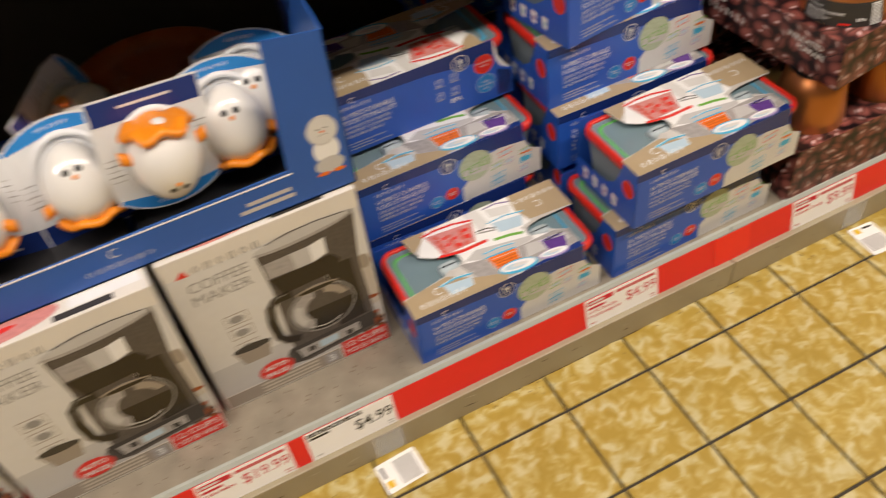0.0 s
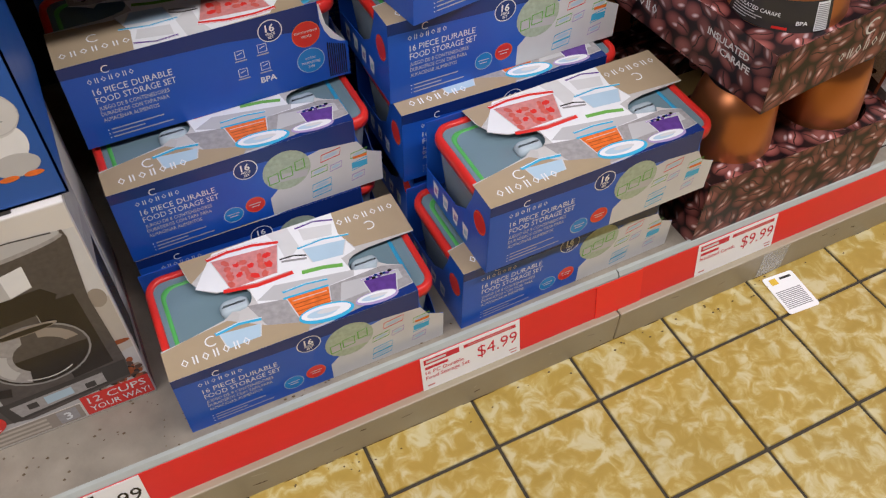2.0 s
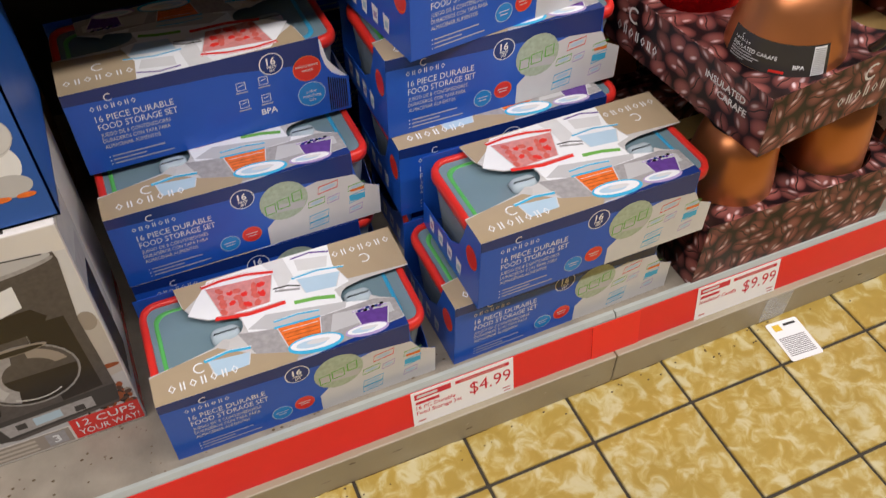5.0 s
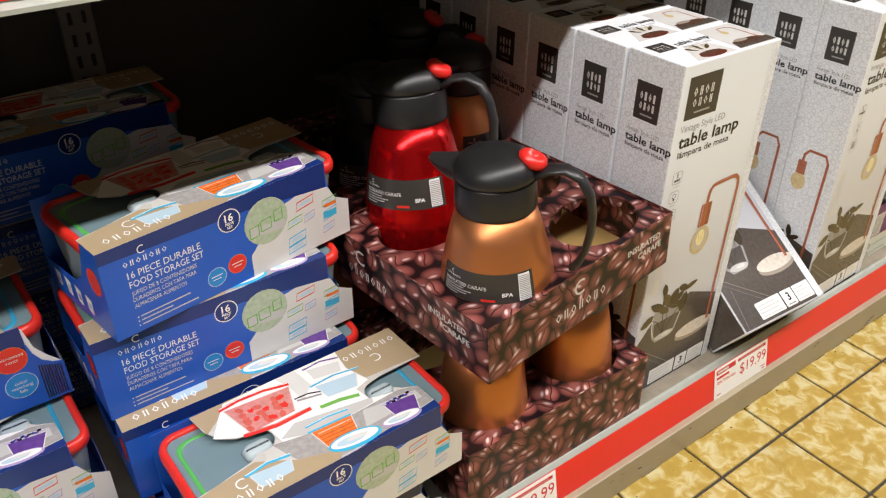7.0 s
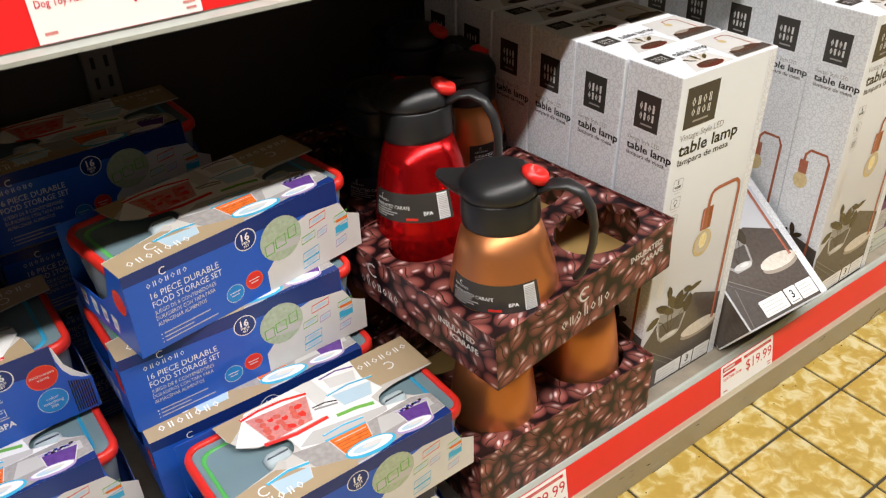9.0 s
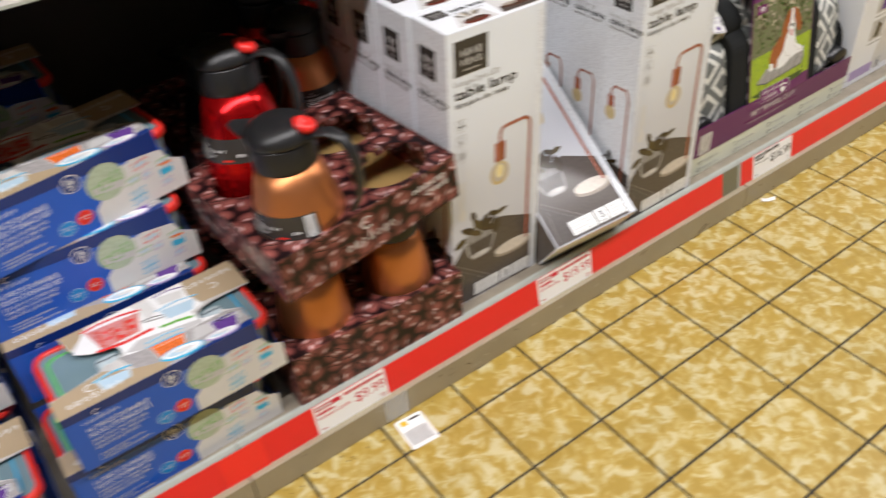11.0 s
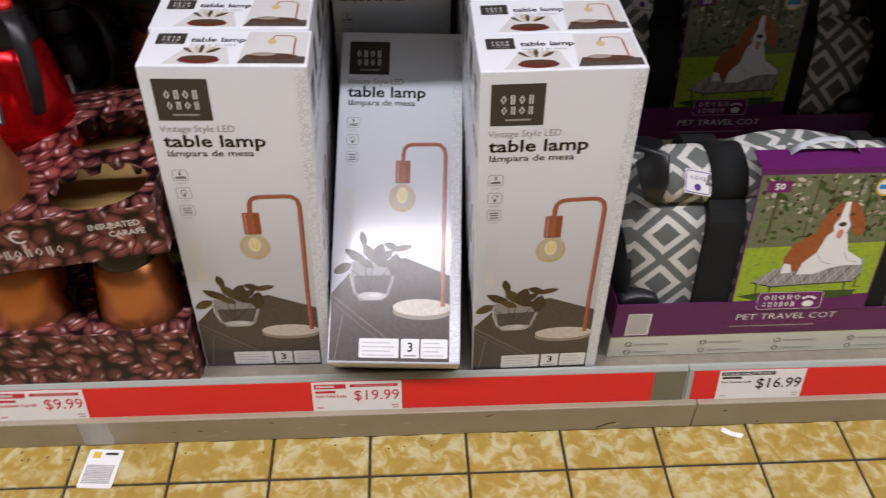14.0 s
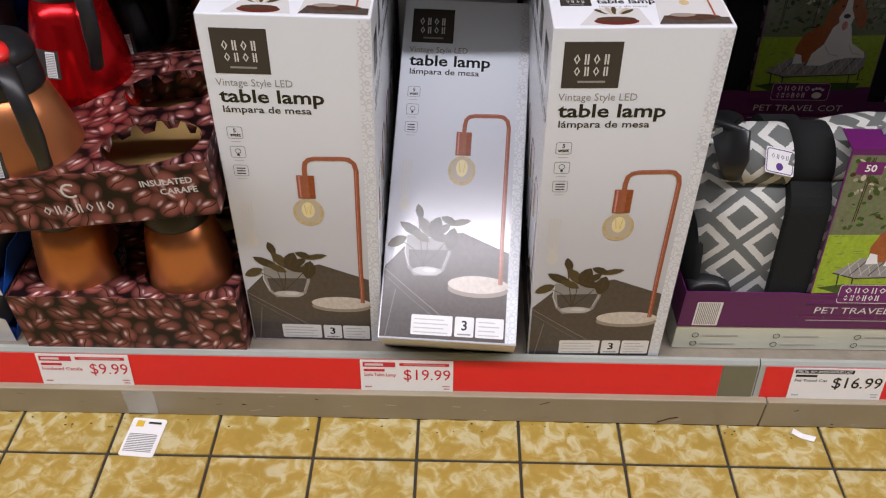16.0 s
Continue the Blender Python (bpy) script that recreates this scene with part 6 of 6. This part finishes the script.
    p.rect("printed_picture", "charcoal", 0.150, 0.004, 0.220, 0.014, 1)
    p.rect("printed_picture", "white", 0.170, 0.016, 0.255, 0.034, 1)
    p.finish(ob)
    p = Print(face_place((QW, 0, 0), (0, 1, 0), (0, 0, 1)))
    p.rect("printed_panel", "offwhite", 0.006, 0.10, 0.10, QH - 0.01, 0)
    p.poly("printed_picture", "charcoal", [(0.012, 0.06), (0.070, 0.06), (0.075, 0.20), (0.015, 0.22)], 1)
    p.poly("printed_picture", "lightgrey", [(0.012, 0.215), (0.080, 0.200), (0.085, 0.235), (0.012, 0.255)], 2)
    p.rect("printed_banner", "red", 0.004, 0.004, QD - 0.004, 0.034, 1)
    p.finish(ob)
    return ob


cm = coffee_box(pose(-0.814 - QW, 0.188, DECK_Z + 0.0005, 0, 0, 0.0))
copy_thing(cm, pose(-0.814 - QW * 2 - 0.010, 0.160, DECK_Z + 0.0005, 0, 0, 0.6))
copy_thing(cm, pose(-0.814 - QW * 3 - 0.025, 0.170, DECK_Z + 0.0005, 0, 0, 0.0))

# ---- blue tray of egg-shaped kitchen gadgets, on the coffee maker boxes ----
M_TRAYBLUE = mat("tray_blue", (0.014, 0.100, 0.40), 0.38, vary=0.07, scale=12)
M_EGG = mat("egg_white", (0.78, 0.77, 0.75), 0.18, vary=0.03, coat=0.5)
M_ORANGE = mat("orange_plastic", (0.85, 0.26, 0.02), 0.3)
M_BLISTER = mat("blister_card", (0.74, 0.75, 0.76), 0.25, vary=0.08)
TZ = DECK_Z + QH + 0.002
tray = thing("gadget_tray", "blue card display tray with a tall front corner", "display tray", pose(-1.352, 0.196, TZ))
part("tray_floor", box_bm(0, 0.545, 0, 0.20, 0, 0.002), M_TRAYBLUE, tray)
front_wall = part("tray_front", plate_bm([(0, 0), (0.545, 0), (0.545, 0.222), (0.476, 0.232), (0.464, 0.056), (0, 0.050)], face_place((0, 0, 0), (1, 0, 0), (0, 0, 1)), 0.002), M_TRAYBLUE, tray, "blue card front with a tall corner")
part("tray_side", plate_bm([(0, 0), (0.20, 0), (0.20, 0.270), (0, 0.222)], face_place((0.545, 0, 0), (0, 1, 0), (0, 0, 1)), 0.002), M_TRAYBLUE, tray)
part("tray_side", plate_bm([(0, 0), (0.20, 0), (0.20, 0.270), (0, 0.222)], face_place((0.002, 0, 0), (0, 1, 0), (0, 0, 1)), 0.002), M_TRAYBLUE, tray)
part("tray_back", box_bm(0, 0.545, 0.198, 0.20, 0, 0.10), M_TRAYBLUE, tray)
part("tray_edge", box_bm(0.0, 0.468, -0.0006, 0.0026, 0.0495, 0.0515), M_TAG, front_wall, "bare white card edge")
p = Print(face_place((0, 0, 0), (1, 0, 0), (0, 0, 1)))
p.disc("printed_picture", "white", 0.517, 0.066, 0.017, 0.021, 1)
p.disc("printed_picture", "offwhite", 0.517, 0.095, 0.019, 0.022, 2)
p.disc("printed_picture", "lightgrey", 0.517, 0.043, 0.019, 0.012, 2)
p.ring("printed_picture", "lightgrey", 0.517, 0.095, 0.0195, 0.0008, 4)
for du in (-0.005, 0.005):
    p.disc("printed_picture", "black", 0.517 + du, 0.098, 0.0014, layer=4, n=10)
p.disc("printed_picture", "orange", 0.517, 0.0935, 0.0028, 0.0015, 4, n=10)
p.line("printed_picture", "charcoal", [(0.511, 0.088), (0.517, 0.0895), (0.523, 0.088)], 0.0006, 4)
p.disc("printed_picture", "orange", 0.507, 0.031, 0.008, 0.003, 3)
p.disc("printed_picture", "orange", 0.527, 0.031, 0.008, 0.003, 3)
p.ring("brand_mark", "offwhite", 0.245, 0.036, 0.006, 0.0016, 1, 50, 310)
p.bars("brand_mark", "offwhite", 0.205, 0.285, 0.014, 0.008, 7)
p.rect("printed_lettering", "lightgrey", 0.395, 0.016, 0.465, 0.022, 1)
p.rect("printed_lettering", "lightgrey", 0.405, 0.026, 0.462, 0.032, 1)
p.finish(front_wall)


def egg_pack(m, lean_label):
    ob = thing("egg_gadget_pack", lean_label, "kitchen gadget", m, "egg gadget packs in the blue tray")
    flat = face_place((0, 0.024, 0), (1, 0, 0), (0, 0, 1))
    part("card", plate_bm([(-0.064, 0), (0.064, 0), (0.068, 0.10), (0.062, 0.132)] + arc(0, 0.052, 0.100, 52, 128, 10) + [(-0.062, 0.132), (-0.068, 0.10)], flat, 0.0015), M_BLISTER, ob, "white backing card with an arched top")
    p = Print(flat)
    p.poly("printed_arch", "sky", [(0.059, 0.126), (0.060, 0.132)] + arc(0, 0.052, 0.098, 53, 127, 10) + [(-0.060, 0.132), (-0.059, 0.126), (0, 0.134)], 1)
    p.bars("printed_arch", "white", -0.018, 0.018, 0.139, 0.005, 7, 2)
    p.rect("printed_foot", "navy", -0.062, 0.002, 0.062, 0.030, 1)
    p.rect("printed_lettering", "offwhite", -0.030, 0.012, 0.030, 0.015, 2)
    for k in range(5):
        p.rect("printed_lettering", ("grey", "lightgrey")[k % 2], -0.060, 0.084 - 0.007 * k, -0.044 - 0.002 * (k % 2), 0.0855 - 0.007 * k, 2)
        p.rect("printed_lettering", ("lightgrey", "grey")[k % 2], 0.045, 0.100 - 0.007 * k, 0.061, 0.1015 - 0.007 * k, 2)
    p.finish(ob)
    # moulded clear front round the egg
    part("blister_rim", loft_bm([[(r * 1.0 * math.cos(q), 0.0225 - d, 0.078 + 1.22 * r * math.sin(q)) for q in [2 * math.pi * j / 30 for j in range(30)]] for r, d in ((0.047, 0.0), (0.046, 0.003), (0.0435, 0.0045), (0.041, 0.003))], False), M_BLISTER, ob, "raised clear blister rim", smooth=True)
    rings = []
    for k in range(15):
        a = math.pi * k / 14
        z = 0.078 - 0.050 * math.cos(a)
        r = 0.0405 * math.sin(a) * (1.0 + 0.12 * math.cos(a)) + 0.0004
        rings.append([(r * math.cos(2 * math.pi * j / 30), -0.002 + 0.9 * r * math.sin(2 * math.pi * j / 30), z) for j in range(30)])
    part("egg_shell", loft_bm(rings), M_EGG, ob, "glossy white egg-shaped plastic", smooth=True)
    ruffle = []
    for r, z in ((0.028, 0.030), (0.038, 0.032), (0.041, 0.036), (0.037, 0.041), (0.028, 0.040)):
        ruffle.append([((r + 0.0028 * math.cos(6 * q)) * math.cos(q), -0.002 + 0.88 * (r + 0.0028 * math.cos(6 * q)) * math.sin(q), z + 0.0035 * math.cos(6 * q)) for q in [2 * math.pi * j / 48 for j in range(48)]])
    part("foot_ring", loft_bm(ruffle), M_ORANGE, ob, "orange wavy foot ring", smooth=True)
    for sx in (-1, 1):
        part("side_tab", loft_bm([[(sx * (0.036 + x), -0.008 + 0.007 * math.cos(q), 0.064 + 0.008 * math.sin(q) - x * 0.5) for q in [2 * math.pi * j / 10 for j in range(10)]] for x in (-0.004, 0.008, 0.013)]), M_ORANGE, ob, "small orange tab", smooth=True)
        part("eye", lathe_bm([(0.0045, 0.0), (0.0040, 0.0012), (0.0010, 0.0018)], 12), M_BLACK, ob, smooth=True, m=pose(0.007 * sx, -0.0300, 0.103, 68, 0, 12 * sx))
    part("beak", lathe_bm([(0.0042, 0.0), (0.0030, 0.003), (0.0004, 0.006)], 10), M_ORANGE, ob, "small orange beak", smooth=True, m=pose(0, -0.0318, 0.0955, 75, 0, 0))
    return ob


TB = pose(-1.352, 0.196, TZ + 0.003)
pk = egg_pack(TB @ pose(0.243, 0.048, 0.021, -14, 0, 5), "white egg-shaped gadget on a card, leaning back")
copy_thing(pk, TB @ pose(0.428, 0.055, 0.021, -12, 0, -3))
pk3 = copy_thing(pk, TB @ pose(0.348, 0.038, 0.190, 8, 186, 6))
pk3["label"] = "white egg-shaped gadget on a card, upside down"
pk4 = copy_thing(pk, TB @ pose(0.225, 0.118, 0.092, -52, 80, 4))
pk4["label"] = "white egg-shaped gadget on a card, lying on its side"
copy_thing(pk, TB @ pose(0.112, 0.052, 0.021, -14, 0, -8))
copy_thing(pk, TB @ pose(0.462, 0.098, 0.021, -14, 4, -6))
# added risers lift the packs; their black stands in for the tray's dark inside
for k in range(2):
    riser = thing("gadget_pack_carton", "black inner carton under the gadget packs", "box", TB @ pose(0.01 + 0.265 * k, 0.006, 0))
    part("carton", box_bm(0, 0.255, 0.0, 0.180, 0, 0.020, 0.002), M_BLACK, riser)

# ---- terracotta-coloured bowl in the shade behind ----
M_TERRA = mat("terracotta_glaze", (0.42, 0.10, 0.025), 0.28, vary=0.15, scale=20)
bowl = thing("copper_bowl", "wide glossy copper-orange bowl in the shade", "bowl", pose(-0.985, 0.555, DECK_Z + QH - 0.115))
part("bowl_body", lathe_bm([(0.060, 0.0), (0.085, 0.004), (0.112, 0.050), (0.128, 0.110), (0.132, 0.126), (0.134, 0.140), (0.128, 0.142), (0.120, 0.110), (0.080, 0.016), (0.002, 0.012)], 48), M_TERRA, bowl, smooth=True)
stand = thing("brown_carton", "plain brown carton in the shade under a bowl", "box", pose(-1.13, 0.425, DECK_Z + 0.0005))
part("carton", box_bm(0, 0.29, 0, 0.27, 0, QH - 0.116, 0.002), M_KRAFT, stand)

# ---- price tags ----
RAIL_A, RAIL_B = Vector((0, 0.083, 0.055)), Vector((0, 0.094, 0.116))


def price_tag(x0, price, header, lines, dy=0.0, dz=0.0, red=True, w=0.137):
    col = "tagred" if red else "black"
    ob = thing("price_tag", "white paper price tag with %s print in the rail" % ("red" if red else "black"), "price tag", group="price tags in the rails")
    up = (RAIL_B - RAIL_A)
    n = up.cross(Vector((1, 0, 0))).normalized()
    n = n if n.y < 0 else -n
    o = RAIL_A + Vector((x0, dy, dz)) + up * 0.04 + n * 0.0022
    h = up.length * 0.93
    place = face_place(o, (1, 0, 0), up)
    part("paper", plate_bm([(0, 0), (w, 0), (w, h), (0, h)], place, 0.0007), M_TAG, ob)
    p = Print(place, 0.0003)
    if red:
        p.rect("printed_header", col, 0.004, h - 0.0125, 0.052, h - 0.0035, 1)
        p.rect("printed_header", col, 0.058, h - 0.0100, w - 0.006, h - 0.0045, 1)
        p.rect("printed_header", "offwhite", 0.007, h - 0.0100, 0.034, h - 0.0060, 2)
        p.rect("printed_header", "pink", 0.064, h - 0.0084, w - 0.012, h - 0.0062, 2)
    else:
        p.rect("printed_header", col, 0.003, h - 0.0095, 0.088, h - 0.0025, 1)
        p.text("printed_header", "white", header, 0.005, h - 0.0082, 0.0062, 2, width=0.080, bold=0.5)
    p.text("printed_price", col, price, w - 0.004, h - 0.036, 0.0285, 1, width=0.0125 * len(price) - 0.006 if red else 0.013 * len(price) - 0.006, align="r", bold=0 if red else 0.3)
    for k, s in enumerate(lines):
        if s:
            p.text("printed_lettering", col, s, 0.005, h - (0.021 if red else 0.0160) - 0.0090 * k, 0.0085 if red else 0.0070, 1, width=min(0.0040 * len(s), 0.0475 if len(price) > 5 else 0.060), bold=0.4)
        else:
            p.rect("printed_lettering", col, 0.005, h - (0.021 if red else 0.0160), 0.036, h - (0.0165 if red else 0.0120), 1)
    p.rect("printed_small", "pink" if red else "lightgrey", 0.006, 0.006, 0.016, 0.0085, 1)
    p.rect("printed_small", "pink" if red else "lightgrey", w - 0.016, 0.009, w - 0.005, 0.011, 1)
    p.rect("printed_small", "pink" if red else "lightgrey", w - 0.014, 0.004, w - 0.005, 0.006, 1)
    p.finish(ob)
    return ob


price_tag(-0.107, "$9.99", "", ["", "Insulated Carafe"])
price_tag(0.372, "$19.99", "", ["", "Style Table Lamp"])
price_tag(-0.522, "$4.99", "", ["", "16 PC Durable", "Food Storage Set"])
price_tag(1.004, "$16.99", "SPECIAL BUY-WHILE SUPPLIES LAST", ["", "Pet Travel Cot"], red=False)
price_tag(-0.994, "$4.99", "WHILE SUPPLIES LAST", ["", ""], red=False)
price_tag(-1.157, "$19.99", "", ["", "Coffee Maker"])
price_tag(-0.446, "$4.99", "", ["", "Dog Toy Assortment"], UP_Y - 0.098, UP_Z - 0.048)
price_tag(-0.638, "$9.99", "", ["", ""], UP_Y - 0.098, UP_Z - 0.048)

# ---- stickers and scraps on the floor ----
for x, y, rz in ((0.016, -0.003, -4), (-0.846, 0.012, 94)):
    st = thing("floor_sticker", "worn white barcode label stuck on the floor", "sticker", pose(x, y, 0.0006, 0, 0, rz), "barcode labels on the floor")
    part("paper", plate_bm(rounded(0, 0.053, 0, 0.068, 0.004, 3), face_place((0, 0, 0.0006), (1, 0, 0), (0, 1, 0)), 0.0006), M_TAG, st)
    p = Print(face_place((0, 0, 0.0006), (1, 0, 0), (0, 1, 0)), 0.0003)
    p.rect("printed_square", "yellow", 0.008, 0.052, 0.020, 0.063, 1)
    p.rect("printed_square", "charcoal", 0.026, 0.058, 0.046, 0.062, 1)
    for k in range(11):
        p.rect("barcode", "grey", 0.004, 0.008 + 0.0030 * k, 0.047, 0.0096 + 0.0030 * k, 1)
    p.finish(st)
scrap = thing("paper_scrap", "small torn white paper scrap by the kick plate", "litter", pose(1.02, 0.045, 0.001))
bm = bmesh.new()
vs = [bm.verts.new(v) for v in ((0, 0.012, 0.004), (0.014, 0.006, 0.0), (0.030, -0.002, 0.003), (0.034, 0.004, 0.007), (0.018, 0.013, 0.002), (0.004, 0.018, 0.008))]
bm.faces.new((vs[0], vs[1], vs[4], vs[5]))
bm.faces.new((vs[1], vs[2], vs[3], vs[4]))
part("paper", bm, M_TAG, scrap)

# ---- slotted uprights at the back ----
M_UPRIGHT = mat("upright_grey", (0.17, 0.16, 0.145), 0.5)
for x in (-0.285, 0.935, -1.505):
    up = part("upright", box_bm(x - 0.024, x + 0.024, SHELF_BACK - 0.016, SHELF_BACK - 0.001, DECK_Z, 2.0, 0.002), M_UPRIGHT, unit, "slotted metal upright")
    for k in range(24):
        for dx in (-0.010, 0.010):
            part("slot", box_bm(x + dx - 0.003, x + dx + 0.003, SHELF_BACK - 0.0175, SHELF_BACK - 0.0158, 0.16 + 0.032 * k, 0.178 + 0.032 * k), M_BLACK, up)

# ---- ceiling lamps ----
M_TUBE = bpy.data.materials.new("lamp_diffuser")
M_TUBE.use_nodes = True
M_TUBE.node_tree.nodes["Principled BSDF"].inputs["Emission Color"].default_value = (1.0, 0.96, 0.9, 1)
M_TUBE.node_tree.nodes["Principled BSDF"].inputs["Emission Strength"].default_value = 3.0
for k in range(8):
    fx = thing("ceiling_light", "long white strip light under the ceiling", "ceiling light", pose(STRIP_X0 + STRIP_LENGTH * k, STRIP_Y, CEILING_Z - 0.10), "strip lights")
    part("housing", box_bm(0, STRIP_LENGTH - 0.002, -0.09, 0.09, 0, 0.098, 0.004), M_WHITE, fx)
    part("diffuser", box_bm(0.01, STRIP_LENGTH - 0.012, -0.07, 0.07, -0.02, 0.0, 0.006), M_TUBE, fx)
# ---- floor tiles ----
TILES = {}


def tile_mesh(w, d):
    key = (round(w, 4), round(d, 4))
    if key not in TILES:
        TILES[key] = mesh_from("tile", box_bm(0, w, 0, d, -0.008, 0, 0.0011, 1))
        TILES[key].materials.append(M_TILE)
    return TILES[key]


GAP = 0.0046
rest = bmesh.new()
for i in range(-26, 40):
    for j in range(-24, 1):
        y0 = j * TILE
        y1 = KICK_Y + GAP if j == 0 else y0 + TILE
        x0 = i * TILE
        if -9 <= i <= 17 and j >= -6:
            ob = new("tile", tile_mesh(TILE - GAP, y1 - y0 - GAP))
            ob.parent = floor
            ob.matrix_basis = pose(x0 + GAP / 2, y0 + GAP / 2, 0.0003 * math.sin(i * 7.3 + j * 3.1))
        else:
            vs = [rest.verts.new((x0 + GAP / 2 + a * (TILE - GAP), y0 + GAP / 2 + b * (y1 - y0 - GAP), z)) for z in (-0.008, 0) for a, b in ((0, 0), (1, 0), (1, 1), (0, 1))]
            rest.faces.new(vs[4:])
            for k in range(4):
                rest.faces.new((vs[k], vs[(k + 1) % 4], vs[4 + (k + 1) % 4], vs[4 + k]))
far_tiles = part("far_tiles", rest, M_TILE, floor, "ochre tiles farther along the aisle")
far_tiles["kind"] = "stuff"

# ---- clear plastic flags hanging below the rail, scuffs and crumbs ----
def clear_material():
    m = bpy.data.materials.new("clear_film")
    m.use_nodes = True
    b = m.node_tree.nodes["Principled BSDF"]
    b.inputs["Base Color"].default_value = (0.75, 0.76, 0.74, 1)
    b.inputs["Roughness"].default_value = 0.15
    b.inputs["Alpha"].default_value = 0.28
    return m


M_FILM = clear_material()
for x in (0.012, -0.905):
    fl = thing("clear_flag", "clear plastic strip hanging below the price rail", "plastic strip", pose(x, 0.0705, 0.004), "clear strips below the rails")
    part("film", plate_bm([(0, 0), (0.046, 0), (0.047, 0.052), (0.0005, 0.052)], face_place((0, 0, 0), (1, 0, 0), (0, 0.02, 1)), 0.0004), M_FILM, fl)
p = Print(face_place((0, KICK_Y, 0), (1, 0, 0), (0, 0, 1)), 0.0004)
rng = random.Random(11)
for k in range(70):
    u, v = rng.uniform(-1.3, 2.0), rng.uniform(0.003, 0.050)
    p.disc("scuff_marks", rng.choice(("taupe", "brown", "sand")), u, v, rng.uniform(0.001, 0.011), rng.uniform(0.0004, 0.0012), 0, rng.uniform(-25, 25), 7)
p.line("scuff_marks", "brown", [(0.820, 0.006), (0.838, 0.016), (0.850, 0.019)], 0.0030, 1)
for k in range(60):
    p.disc("scuff_marks", "brown", rng.uniform(-1.3, 2.0), 0.0012, rng.uniform(0.004, 0.03), 0.0010, 0, 0, 7)
p.finish(unit)
bm = bmesh.new()
for k in range(330):
    c = Vector((rng.uniform(-1.35, -0.46), rng.uniform(0.108, 0.19), DECK_Z + 0.0008)) if k < 200 else Vector((rng.uniform(-1.2, 1.9), rng.uniform(0.045, 0.070), 0.0008))
    r = rng.uniform(0.0006, 0.0022)
    vs = [bm.verts.new(c + Vector((r * math.cos(a), r * 0.7 * math.sin(a), 0))) for a in (0.2, 1.4, 2.9, 4.4, 5.5)]
    top = bm.verts.new(c + Vector((0, 0, r * 0.6)))
    for i in range(5):
        bm.faces.new((vs[i], vs[(i + 1) % 5], top))
tagged(part("crumbs", bm, mat("crumb_brown", (0.12, 0.08, 0.04), 0.9), None), "fine brown crumbs and grit on shelf and floor", "dirt", "", "stuff")
